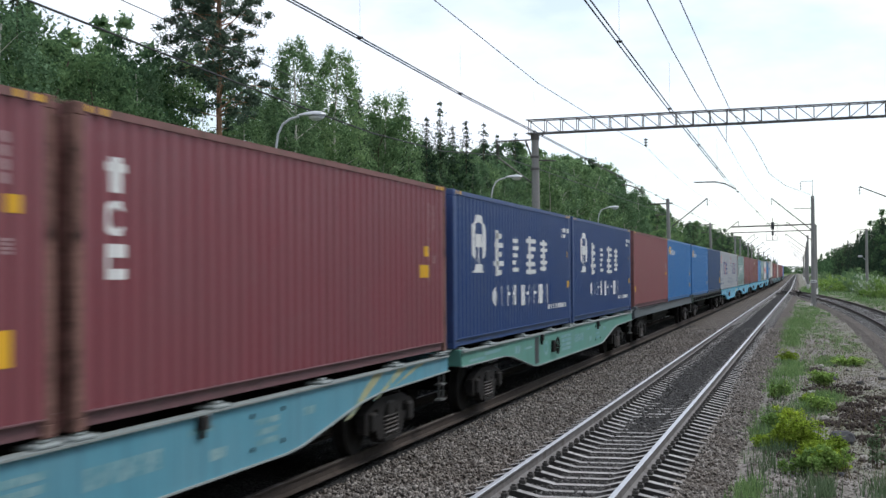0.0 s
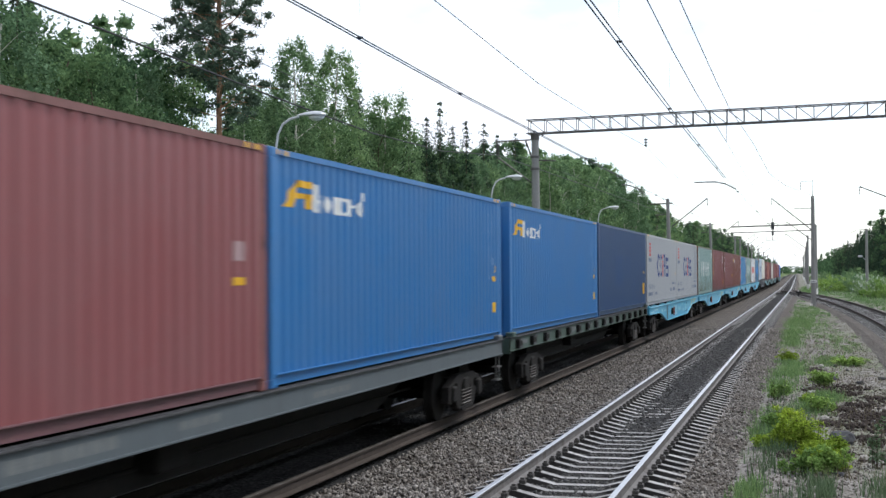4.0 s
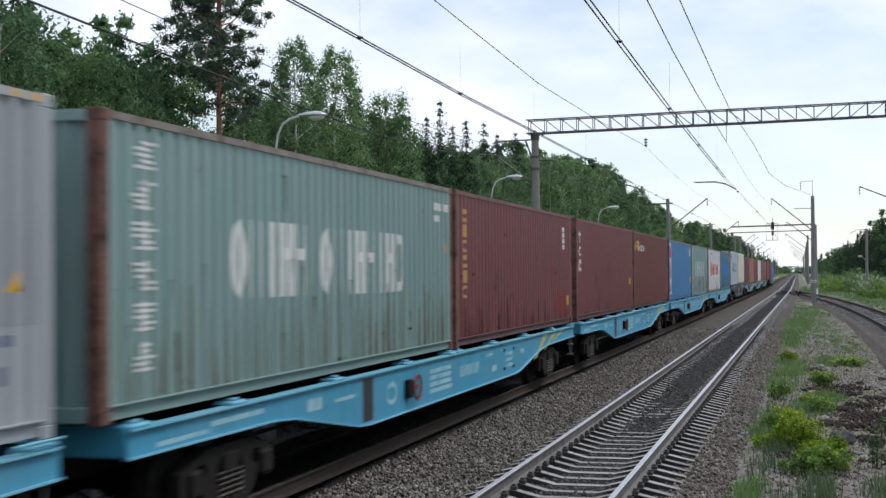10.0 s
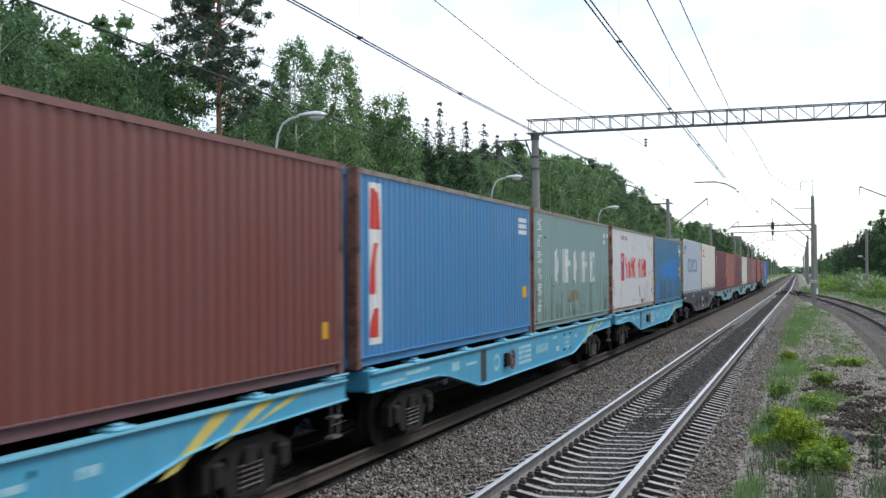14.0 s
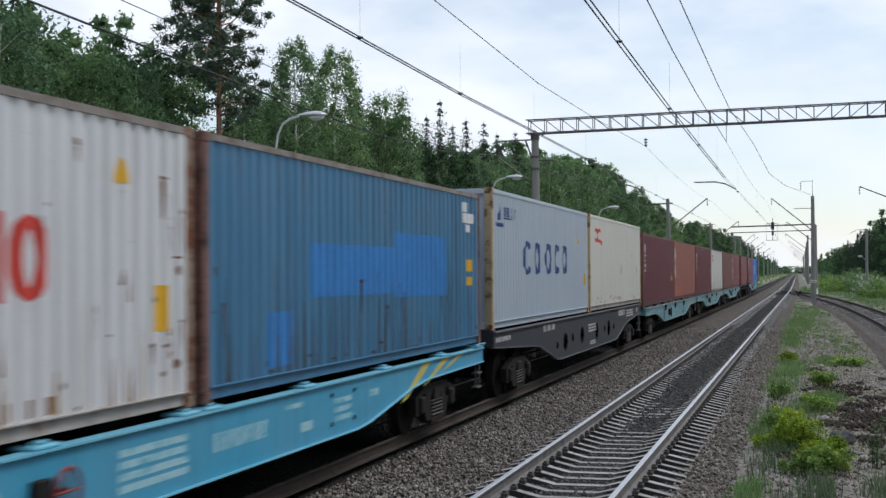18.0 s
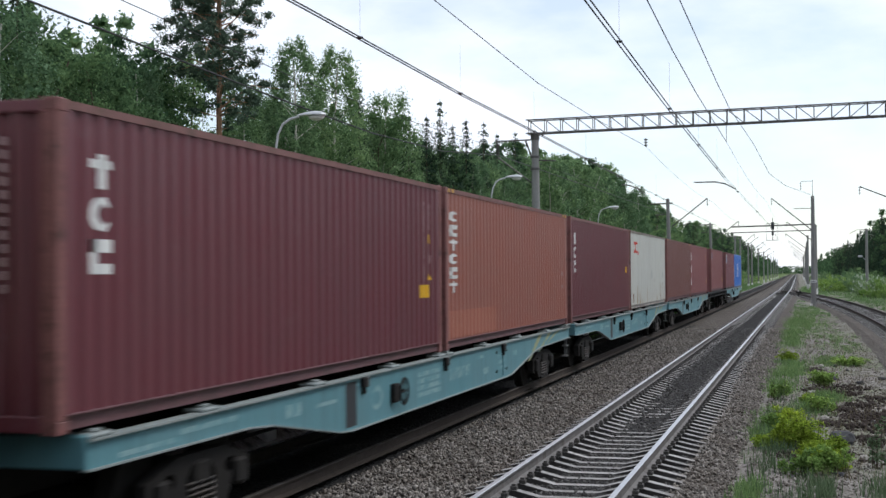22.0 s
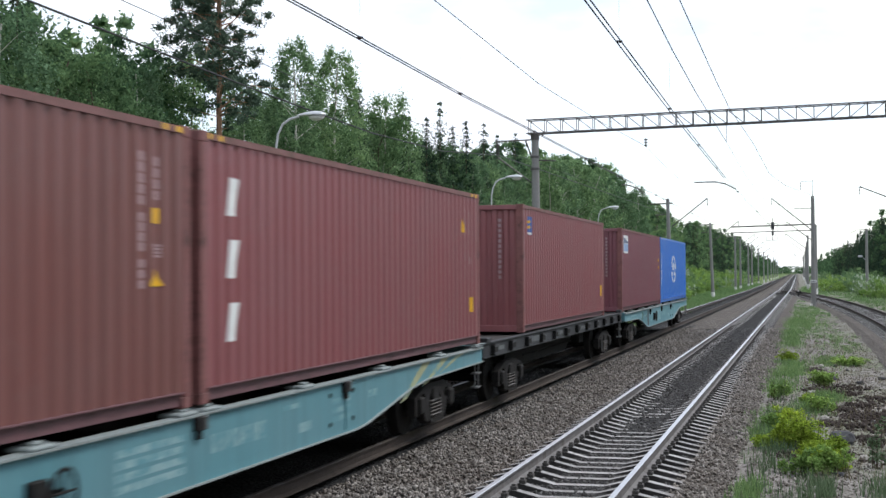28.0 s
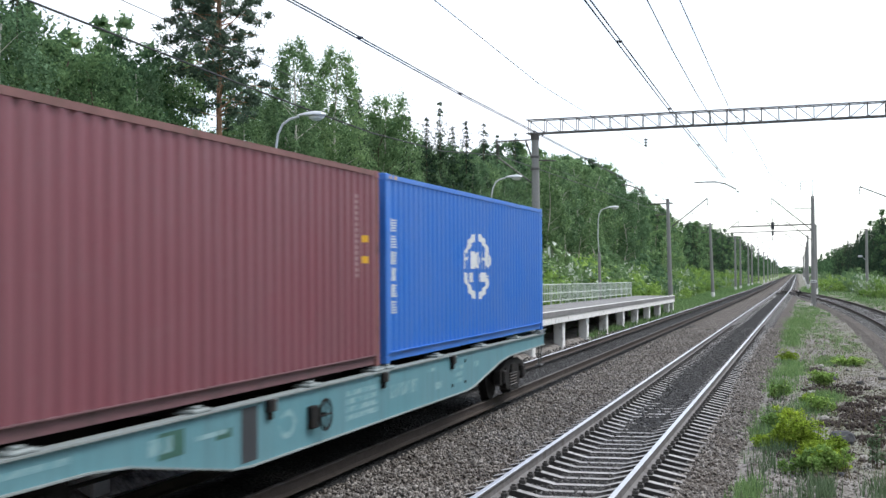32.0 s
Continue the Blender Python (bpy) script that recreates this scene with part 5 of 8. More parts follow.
def flat_wagon(start, y0, y1, mat, label, b1, b2, top=1.30, pockets=True):
    w = empty("flat_wagon", Matrix.Translation((TRACK_FAR, start, 0)), label, "freight wagon", "wagons of the train")
    for s in (1, -1):
        x0, x1 = sorted((s * 1.23, s * 1.25))
        part("side_sill", boxes((x0, x1, y0, y1, 1.0, top)), mat, w)
        a, b = sorted((s * 1.15, s * 1.29))
        part("flange", strip([(y0, top - 0.02), (y1, top - 0.02)], a, b, 0.02), M_WORN_EDGE, w, "worn dusty edge")
        part("flange", strip([(y0, 1.0), (y1, 1.0)], a, b - 0.01 if s > 0 else b, 0.018), mat, w)
        n = int((y1 - y0) / 1.55) if pockets else 0
        for i in range(n):
            y = y0 + (i + 0.5) * (y1 - y0) / n
            p, q = sorted((s * 1.251, s * 1.34))
            part("stake_pocket", boxes((p, q, y - 0.17, y + 0.17, 1.04, top - 0.06), bevel=0.012), M_DARK_STEEL, w)
            if s > 0:
                part("pocket_band", boxes((q, q + 0.012, y - 0.19, y + 0.19, 1.20, 1.25), (q, q + 0.012, y - 0.19, y + 0.19, 1.05, 1.085)), M_WORN_EDGE, w, "worn dusty band")
    part("deck", boxes((-1.2, 1.2, y0 + 0.05, y1 - 0.05, top - 0.09, top - 0.03)), surface("worn_wagon_deck", (0.05, 0.046, 0.044), 0.85, 0, 2, 0.35, 25, 0.3), w)
    for y, k in ((y0, 1), (y1, -1)):
        part("end_beam", boxes((-1.25, 1.25, min(y, y + k * 0.1), max(y, y + k * 0.1), 0.95, top - 0.01), bevel=0.01), mat, w)
    m = (y0 + y1) / 2
    part("centre_sill", plate([(y0 + 0.1, 1.15), (y0 + 0.1, 0.9), (b1 + 1.6, 0.85), (b1 + 3.4, 0.40), (b2 - 3.4, 0.40), (b2 - 1.6, 0.85), (y1 - 0.1, 0.9), (y1 - 0.1, 1.15)], [], -0.45, 0.45), M_DARK_STEEL, w)
    for s in (-1, 1):
        for y in (y0 + 0.35, y1 - 0.35):
            a, b = sorted((s * 1.12, s * 1.3))
            part("buffer_block", boxes((a, b, y - 0.16, y + 0.16, top - 0.02, top + 0.1), bevel=0.02), mat, w)
    sill_print(w, bars(7, m - 5.2, m - 3.4, 1.09, 1.21, 0.25) + bars(4, m - 2.2, m - 1.2, 1.1, 1.19, 0.35) + bars(5, m + 1.5, m + 3.0, 1.08, 1.16, 0.3) + rect(y0 + 1, y0 + 1.9, 1.1, 1.18), M_GREY_PRINT, x=1.2525)
    finish_wagon(w, y0, y1, start, b1, b2)
    return w


M_GREY_PRINT_PALE = surface("worn_white_print", (0.42, 0.42, 0.41), 0.7, 0, 4, 0.2, 40, 0.05, 0.003, (0.12, 0.12, 0.13), (0.5, 0.66))


def build_wagons():
    cyan = paint("cyan_wagon_paint", (0.045, 0.31, 0.485), 0.18, 0.3, 0.5)
    cyan_pale = paint("worn_cyan_wagon_edge", (0.13, 0.43, 0.57), 0.15, 0.2, 0.6)
    dusty = paint("dusty_cyan_wagon_paint", (0.075, 0.265, 0.345), 0.4, 0.45, 0.6)
    teal = paint("faded_teal_wagon_paint", (0.088, 0.235, 0.27), 0.35, 0.4, 0.6)
    teal_pale = paint("dusty_teal_wagon_edge", (0.215, 0.25, 0.245), 0.45, 0.35, 0.7)
    sea = paint("sea_green_wagon_paint", (0.082, 0.255, 0.205), 0.3, 0.3, 0.55)
    black = paint("blue_black_wagon_paint", (0.010, 0.012, 0.020), 0.1, 0.25, 0.75)
    black_edge = paint("dusty_black_wagon_edge", (0.10, 0.105, 0.11), 0.15, 0.25, 0.6)
    slate = paint("slate_grey_wagon_paint", (0.075, 0.093, 0.103), 0.35, 0.4, 0.65)
    moss = paint("dark_green_wagon_paint", (0.036, 0.07, 0.053), 0.45, 0.45, 0.65)
    soot = paint("sooty_black_wagon_paint", (0.011, 0.012, 0.015), 0.3, 0.4, 0.7)
    chev = surface("faded_yellow_stripe", (0.55, 0.45, 0.10), 0.6, 0, 4, 0.2, 40, 0.05, 0.003, (0.10, 0.33, 0.40), (0.6, 0.75))
    dull = surface("dulled_stripe", (0.34, 0.34, 0.20), 0.7, 0, 4, 0.25, 40, 0.05, 0.003, (0.13, 0.31, 0.33), (0.5, 0.65))
    worn = surface("worn_print", (0.23, 0.36, 0.375), 0.6, 0, 4, 0.2, 40, 0.05, 0.003, (0.10, 0.255, 0.29), (0.44, 0.58))
    faint = surface("faint_white_print", (0.32, 0.53, 0.60), 0.6, 0, 4, 0.15, 40, 0.05, 0.003, (0.10, 0.38, 0.47), (0.5, 0.62))
    for s, m, e, lab in ((-2.29, dusty, teal_pale, "dusty cyan container wagon with a deep belly sill"), (22.92, sea, teal_pale, "sea green container wagon with a deep belly sill")):
        w = fish_belly(s, m, e, lab)
        belly_marks(w, worn, dull if s < 0 else None, 3)
        gussets(w, (7.9, 14.9) if s < 0 else (7.9, 16.6))
    flat_wagon(48.56, -0.25, 24.45, slate, "slate grey flat wagon carrying two containers", 2.8, 21.9, pockets=False)
    flat_wagon(73.92, -0.25, 24.6, moss, "dark green flat wagon with stake pockets", 2.8, 21.9)
    for i, s in enumerate((99.1, 124.49, 149.9, 175.17, 200.41)):
        belly_marks(fish_belly(s, cyan, cyan_pale, "bright cyan container wagon with a deep belly sill and yellow stripes"), faint, chev, 10 + i)
    w = fish_belly(226.02, black, black_edge, "blue-black container wagon with oval holes in its deep sill", top=1.45, deep=0.46, shallow=0.98, end_z=1.15, lugs=False,
                   holes=((7.05, 0.83, 0.16, 0.09), (8.2, 0.86, 0.33, 0.24), (9.3, 0.92, 0.17, 0.12), (10.85, 0.92, 0.30, 0.24), (13.5, 0.92, 0.30, 0.24), (15.1, 0.92, 0.17, 0.12), (16.0, 0.9, 0.31, 0.24), (17.1, 0.9, 0.15, 0.1)), y_end=24.2, y_start=0.0)
    sill_print(w, bars(6, 0.2, 1.6, 1.25, 1.35, 0.25) + bars(3, 5.2, 6.8, 1.25, 1.4, 0.3) + bars(6, 18.2, 19.8, 1.2, 1.4, 0.25) + bars(3, 20.2, 22.0, 1.12, 1.38, 0.4, True) + bars(3, 11.9, 13.3, 0.95, 1.2, 0.35, True) + bars(2, 12.2, 13.2, 0.58, 0.7, 0.3, True) + rect(23.0, 23.3, 1.2, 1.36), M_GREY_PRINT_PALE)
    for i, s in enumerate((251.54, 276.76, 302.14)):
        w = fish_belly(s, teal, teal_pale, "faded teal container wagon with a deep belly sill, dusty edges")
        belly_marks(w, worn, dull, 20 + i)
        gussets(w, (7.9, 12.3, 16.8))
        part("rib", boxes((1.244, 1.262, 16.78, 16.84, 0.56, 1.06)), teal, w)
    flat_wagon(330.83, -4.0, 15.9, soot, "sooty black flat wagon with a worn deck", -0.9, 12.8)
    belly_marks(fish_belly(347.2, teal, teal_pale, "faded teal container wagon at the tail of the train"), worn, None, 30)
    w = WAGONS[-1][0]
    gussets(w, (7.95, 12.25, 16.2))
    over = surface("dark_green_touch_up", (0.03, 0.10, 0.075), 0.6, 0, 3, 0.2, 30, 0.05)
    sill_print(w, rect(5.2, 5.75, 0.86, 1.12), over, "patch", "dark green overpainted patch")
    sill_print(w, rect(6.5, 6.9, 0.9, 1.0), over, "patch", "dark green overpainted patch")


build_wagons()


# ---- platform, poles, wires ----
def platform_z(y):
    return 1.2 - 0.0048 * (y - 46)


def build_platform():
    p = empty("platform", Matrix.Identity(4), "raised concrete platform with whitewashed edge on stub columns", "platform", kind="structure")
    deck = surface("asphalt_platform_top", (0.21, 0.205, 0.20), 0.9, 0, 1.5, 0.2, 40, 0.3, 0.006, (0.11, 0.105, 0.10), (0.5, 0.75))
    front, back, end = -9.2, -11.95, 97.0
    y = -23.0
    while y < end - 0.5:
        y1 = min(y + 6.0, end)
        za, zb = platform_z(y), platform_z(y1)
        v = []
        for x in (back, front + 0.03):
            for yy, z in ((y + 0.01, za), (y1 - 0.01, zb)):
                v += [(x, yy, z - 0.2), (x, yy, z)]
        f = [(0, 1, 3, 2), (4, 6, 7, 5), (0, 4, 5, 1), (2, 3, 7, 6), (1, 5, 7, 3), (0, 2, 6, 4)]
        part("slab", mesh_of("slab", v, f), deck, p)
        v = []
        for x in (front - 0.16, front):
            for yy, z in ((y + 0.015, za), (y1 - 0.015, zb)):
                v += [(x, yy, z - 0.46), (x, yy, z + 0.008)]
        part("edge_beam", mesh_of("edge_beam", v, f), M_WHITEWASH, p, "whitewashed edge beam")
        y += 6.0
    k = 0
    for y in np.arange(-13.6, 95, 6.0):
        z = platform_z(y) - 0.46
        for x in (front - 0.30, back + 0.35):
            bm = boxes((x - 0.22, x + 0.16, y - 0.26, y + 0.26, -0.9, z), bevel=0.03)
            part("column", bm, M_WHITEWASH if x > -10 else M_POLE, p)
        part("cross_beam", boxes((back + 0.1, front - 0.2, y - 0.15, y + 0.15, z - 0.02, z + 0.13)), M_POLE, p)
    # added dark wall: stops light from behind, so the void below stays dark
    wall = surface("damp_retaining_concrete", (0.07, 0.066, 0.06), 0.95, 0, 1.2, 0.3, 25, 0.3, 0.01, (0.035, 0.034, 0.03), (0.45, 0.7))
    for y in np.arange(-23.0, 91, 6.0):
        part("back_wall", boxes((back + 0.02, back + 0.12, y + 0.01, y + 5.99, -1.2, min(platform_z(y), platform_z(y + 6)) - 0.2)), wall, p)
    z = platform_z(96.8)
    part("end_step", boxes((-11.6, -9.4, 97.0, 98.2, z - 0.65, z - 0.45), (-11.6, -9.4, 97.0, 97.6, z - 0.35, z - 0.18), bevel=0.01), M_POLE, p)
    part("end_post", boxes((-9.5, -9.3, 96.6, 97.1, z - 1.4, z + 0.03), (-10.6, -10.4, 97.4, 97.6, z - 1.5, z - 0.2)), M_WHITEWASH, p)
    f = empty("platform_fence", Matrix.Identity(4), "pale painted metal fence along the back of the platform", "fence")
    rail = surface("pale_green_fence_paint", (0.52, 0.56, 0.50), 0.6, 0.1, 3, 0.15, 30, 0.1, 0.005, (0.28, 0.26, 0.2), (0.62, 0.75))
    fx, ends = -11.75, (-10.0, 92.5)
    y, i = ends[0], 0
    while y <= ends[1] + 0.01:
        z = platform_z(y)
        part("fence_post", boxes((fx - 0.03, fx + 0.03, y - 0.03, y + 0.03, z, z + 1.0)), rail, f)
        if y + 2.5 <= ends[1] + 0.01:
            zb = platform_z(y + 2.5)
            for h in (0.18, 0.55, 0.97):
                bm = bmesh.new()
                rod(bm, (fx, y, z + h), (fx, y + 2.5, zb + h), 0.022, 0.022, 5)
                part("fence_rail", bm, rail, f)
            bm = bmesh.new()
            for k in range(1, 6):
                yy = y + 2.5 * k / 6
                rod(bm, (fx, yy, platform_z(yy) + 0.18), (fx, yy, platform_z(yy) + 0.97), 0.017, 0.017, 4)
            tagged(part("fence_bars", bm, rail, f), kind="stuff")
        y += 2.5


build_platform()


def street_lamp(y, head_z, lean=0.0):
    z0 = platform_z(y)
    lamp = empty("platform_lamp", Matrix.Translation((-12.2, y, 0)), "curved grey metal platform lamp on a tall post", "street lamp", "platform lamps")
    bm = bmesh.new()
    rod(bm, (0.12, 0, -0.3), (0.06, 0, 3.9), 0.11, 0.085, 10)
    part("post", bm, M_POLE, lamp)
    bm = bmesh.new()
    pts = [(0.06, 0, 3.6), (0.0, 0, 4.8), (0.02, 0, head_z - 0.75), (0.07, 0, head_z - 0.42), (0.19, 0, head_z - 0.18), (0.36, 0, head_z - 0.06), (0.6, 0, head_z)]
    tube(bm, pts, 0.03, 8)
    part("arm", bm, M_LAMP, lamp)
    bm = bmesh.new()
    bmesh.ops.create_uvsphere(bm, u_segments=14, v_segments=8, radius=0.5)
    for v in bm.verts:
        t = (v.co.x + 0.5)
        v.co = Vector((0.93 + v.co.x * 0.74, v.co.y * (0.26 + 0.12 * t), head_z + 0.02 + max(v.co.z, -0.05) * (0.12 + 0.12 * t)))
    part("head", bm, M_LAMP, lamp)
    bm = bmesh.new()
    bmesh.ops.create_uvsphere(bm, u_segments=12, v_segments=6, radius=0.5)
    for v in bm.verts:
        v.co = Vector((1.05 + v.co.x * 0.42, v.co.y * 0.3, head_z - 0.01 + min(v.co.z, 0.0) * 0.22))
    part("bowl", bm, M_GLASS_GREY, lamp, "milky lamp bowl")
    return lamp


for y, z in ((29.55, 6.40), (52.07, 6.47), (80.41, 6.57)):
    street_lamp(y, z)


def insulator(bm, a, b, n=4, r=0.09):
    a, b = Vector(a), Vector(b)
    rod(bm, a, b, 0.02, 0.02, 6)
    for i in range(n):
        c = a + (b - a) * ((i + 0.5) / n)
        d = (b - a).normalized() * 0.03
        rod(bm, c - d, c + d, r, r * 0.45, 10)


def pole(name, x, y, top, base, label, r=(0.21, 0.14), lean=0.0, white=True, group="line poles"):
    p = empty(name, Matrix.Translation((x, y, base)), label, "utility pole", group)
    bm = bmesh.new()
    h = top - base
    rod(bm, (0, 0, -0.4), (lean * h, 0, h), r[0], r[1], 14)
    part("shaft", bm, M_POLE, p)
    if white:
        bm = bmesh.new()
        rod(bm, (0, 0, -0.05), (lean * 0.9, 0, 0.9), r[0] + 0.012, r[0] + 0.008, 14)
        part("painted_base", bm, M_WHITEWASH, p, "whitewashed foot")
    return p


def truss_beam(g, x0, x1, y, z0, z1, height=0.56, depth=0.5):
    """A square lattice beam: four chords, uprights, slanting braces."""
    def zz(x):
        return z0 + (z1 - z0) * (x - x0) / (x1 - x0)
    for dy in (-depth / 2, depth / 2):
        for dz in (0, height):
            bm = bmesh.new()
            tube(bm, [(x0, y + dy, zz(x0) + dz), ((x0 + x1) / 2, y + dy, zz((x0 + x1) / 2) + dz), (x1, y + dy, zz(x1) + dz)], 0.032 if dz else 0.038, 4)
            part("chord", bm, M_TRUSS, g)
    n = int((x1 - x0) / 0.66)
    for i in range(n + 1):
        x = x0 + 0.12 + i * (x1 - x0 - 0.24) / n
        bm = bmesh.new()
        for dy in (-depth / 2, depth / 2):
            rod(bm, (x, y + dy, zz(x)), (x, y + dy, zz(x) + height), 0.019, 0.019, 4)
        for dz in (0, height):
            rod(bm, (x, y - depth / 2, zz(x) + dz), (x, y + depth / 2, zz(x) + dz), 0.015, 0.015, 4)
        part("upright", bm, M_TRUSS, g)
        if i < n:
            xn = x + (x1 - x0 - 0.24) / n
            bm = bmesh.new()
            if x < 0:
                rod(bm, (x, y - depth / 2, zz(x) + height), (xn, y - depth / 2, zz(xn)), 0.018, 0.018, 4)
            else:
                rod(bm, (x, y - depth / 2, zz(x)), (xn, y - depth / 2, zz(xn) + height), 0.018, 0.018, 4)
            part("brace", bm, M_TRUSS, g)


def build_gantry():
    Y = 54.44
    g = empty("overhead_gantry", Matrix.Identity(4), "lattice steel gantry over the tracks on concrete masts", "gantry")
    truss_beam(g, -11.2, 9.2, Y, 8.44, 8.76)
    for x, top in ((-10.86, 8.42), (8.6, 8.75)):
        bm = bmesh.new()
        rod(bm, (x + (0.05 if x < 0 else 0), Y, -0.6), (x, Y, top), 0.215, 0.15, 16)
        part("mast", bm, M_POLE, g)
        bm = bmesh.new()
        rod(bm, (x, Y, top - 0.25), (x, Y, top + 0.03), 0.185, 0.185, 14)
        rod(bm, (x, Y, top - 1.5), (x, Y, top - 1.4), 0.2, 0.2, 14)
        rod(bm, (x, Y, top - 1.0), (x, Y, top - 0.9), 0.2, 0.2, 14)
        part("collar", bm, M_TRUSS, g)
    bm = bmesh.new()
    for a, b in (((-10.9, Y, 8.2), (-12.5, Y, 8.17)), ((-12.5, Y, 8.17), (-12.45, Y, 7.6)), ((-11.25, Y, 8.15), (-10.95, Y, 7.3)), ((-12.45, Y, 7.5), (-10.95, Y, 6.35)), ((-11.0, Y, 7.35), (-10.0, Y, 7.3))):
        rod(bm, a, b, 0.035, 0.035, 5)
    part("bracket", bm, M_TRUSS, g)
    bm = bmesh.new()
    insulator(bm, (-12.45, Y, 8.05), (-12.43, Y, 7.6))
    part("insulator", bm, M_TRUSS, g)
    bm = bmesh.new()
    insulator(bm, (-6.27, Y, 8.1), (-6.27, Y, 7.75), 3)
    part("insulator", bm, M_TRUSS, g)
    bm = bmesh.new()
    rod(bm, (-3.05, Y, 8.5), (-3.05, Y, 7.85), 0.012, 0.012, 5)
    part("hanger", bm, M_TRUSS, g)
    for pts in ([(-4.35, Y, 6.26), (-3.5, Y, 6.26), (-3.1, Y, 6.17), (-2.7, Y, 5.95)], [(-7.27, Y, 6.24), (-6.95, Y, 6.2), (-6.6, Y, 6.06), (-6.35, Y, 5.85)]):
        bm = bmesh.new()
        tube(bm, pts, 0.026, 6)
        part("steady_arm", bm, M_TRUSS, g)
    return Y


GY = build_gantry()


def bracket(p, x0, z0, x1, z1, base, px, drop=0.6):
    """An inclined arm from the pole with a hanging insulator at its tip."""
    bm = bmesh.new()
    rod(bm, (x0 - px, 0, z0 - base), (x1 - px, 0, z1 - base), 0.05, 0.042, 6)
    part("bracket", bm, M_TRUSS, p)
    bm = bmesh.new()
    t = (x1 - px, 0, z1 - base)
    insulator(bm, t, (t[0], 0, t[2] - drop), 3, 0.08)
    part("insulator", bm, M_TRUSS, p)


def build_poles():
    for y, top, lean, dx in ((109.5, 8.63, -0.02, 0.0), (160.5, 8.4, -0.035, 0.0), (218.0, 8.4, 0.0, 0.0), (237.0, 8.5, 0.0, 0.0), (275.0, 8.45, 0, 0), (296.0, 8.6, 0, 0), (345, 8.5, 0, 0), (400, 8.5, 0, 0), (455, 8.5, 0, 0), (510, 8.5, 0, 0), (565, 8.5, 0, 0), (620, 8.5, 0, 0), (675, 8.5, 0, 0)):
        x = -10.9 + bend(y) + (0.2 if y < 200 else 0)
        base = land(x, y)
        p = pole("line_pole", x, y, top, base, "grey concrete overhead line pole with a whitewashed foot", lean=lean)
        if y < 420:
            tip = x + 3.0
            bracket(p, x + 0.1, 6.3, tip, 8.6, base, x)
            bm = bmesh.new()
            rod(bm, (lean * 9 - 1.4, 0, 8.2 - base), (lean * 9 + 0.4, 0, 8.25 - base), 0.065, 0.065, 5)
            rod(bm, (lean * 9 - 1.0, 0, 7.3 - base), (lean * 9 + 0.1, 0, 7.35 - base), 0.05, 0.05, 5)
            part("crossarm", bm, M_TRUSS, p)
    for x, y, top, r in ((0.56, 121.0, 9.24, (0.24, 0.15)), (1.12, 174.0, 8.5, (0.22, 0.15)), (0.2, 229, 8.6, (0.22, 0.15)), (0.0, 284, 8.6, (0.22, 0.15)), (-0.2, 339, 8.6, (0.22, 0.15)), (-0.3, 394, 8.6, (0.22, 0.15)), (-0.5, 449, 8.6, (0.22, 0.15)), (-1, 504, 8.6, (0.22, 0.15)), (-1.3, 560, 8.6, (0.22, 0.15))):
        base = land(x, y)
        p = pole("line_pole", x, y, top, base, "tall grey concrete overhead line pole beside the siding" if y < 130 else "grey concrete overhead line pole", r=r, white=y > 130)
        bracket(p, x - 0.1, 6.25, x - 3.5, 9.1 if y < 130 else 8.9, base, x)
        if y < 130:
            bm = boxes((-0.26, 0.26, -0.27, -0.245, 2.1, 2.32), bevel=0.01)
            part("sign_plate", bm, M_WHITE, p, "small white plate with a dark band")
            part("band", boxes((-0.2, 0.2, -0.276, -0.272, 2.18, 2.24)), M_BLACK, p)
            bm = bmesh.new()
            rod(bm, (0, 0, 9.2), (0, 0, 11.1), 0.03, 0.02, 6)
            rod(bm, (0, 0, 11.0), (-1.0, 0, 10.95), 0.02, 0.02, 5)
            insulator(bm, (-1.0, 0, 10.95), (-1.0, 0, 10.2), 3, 0.07)
            rod(bm, (-1.6, 0, 8.6), (0, 0, 8.6), 0.03, 0.03, 5)
            part("top_bracket", bm, M_TRUSS, p)
            bm = boxes((-0.3, -0.1, -0.6, -0.45, -0.1, 0.25), bevel=0.03)
            part("foot_marker", bm, M_WHITEWASH, p)
    base = land(6.8, 164)
    p = pole("line_pole", 6.82, 164, 7.6, base, "grey concrete pole with a lamp and a switch box", r=(0.2, 0.14), white=False)
    part("switch_box", boxes((-0.75, -0.3, -0.3, 0.1, 0.3, 1.3), bevel=0.02), M_LAMP, p, "grey metal switch box")
    bm = bmesh.new()
    rod(bm, (-0.1, 0, 4.4), (-0.6, -0.2, 4.9), 0.03, 0.03)
    box(bm, -1.0, -0.5, -0.35, -0.1, 4.75, 5.0, bevel=0.05)
    part("floodlight", bm, M_LAMP, p)
    bm = bmesh.new()
    tube(bm, [(1.3, 0, 7.9), (0, 0, 8.05), (-1.2, 0, 7.95), (-1.9, 0, 7.55)], 0.03)
    part("crossarm", bm, M_TRUSS, p)
    # a mast beyond the siding holds the siding's wire
    base = land(10.2, 105)
    p = pole("line_pole", 10.2, 105, 8.6, base, "grey concrete pole beyond the siding", white=True)
    bracket(p, 10.1, 6.4, 3.9, 9.0, base, 10.2)
    # cross-span with a signal over the near track
    s = empty("signal_bridge", Matrix.Identity(4), "thin steel cantilever with a hanging railway signal", "signal bridge")
    for z, r in ((8.45, 0.10), (7.7, 0.065)):
        bm = bmesh.new()
        rod(bm, (-9.3, 174, z - 0.1), (1.1, 174, z + 0.1), r, r, 5)
        part("beam", bm, M_TRUSS, s)
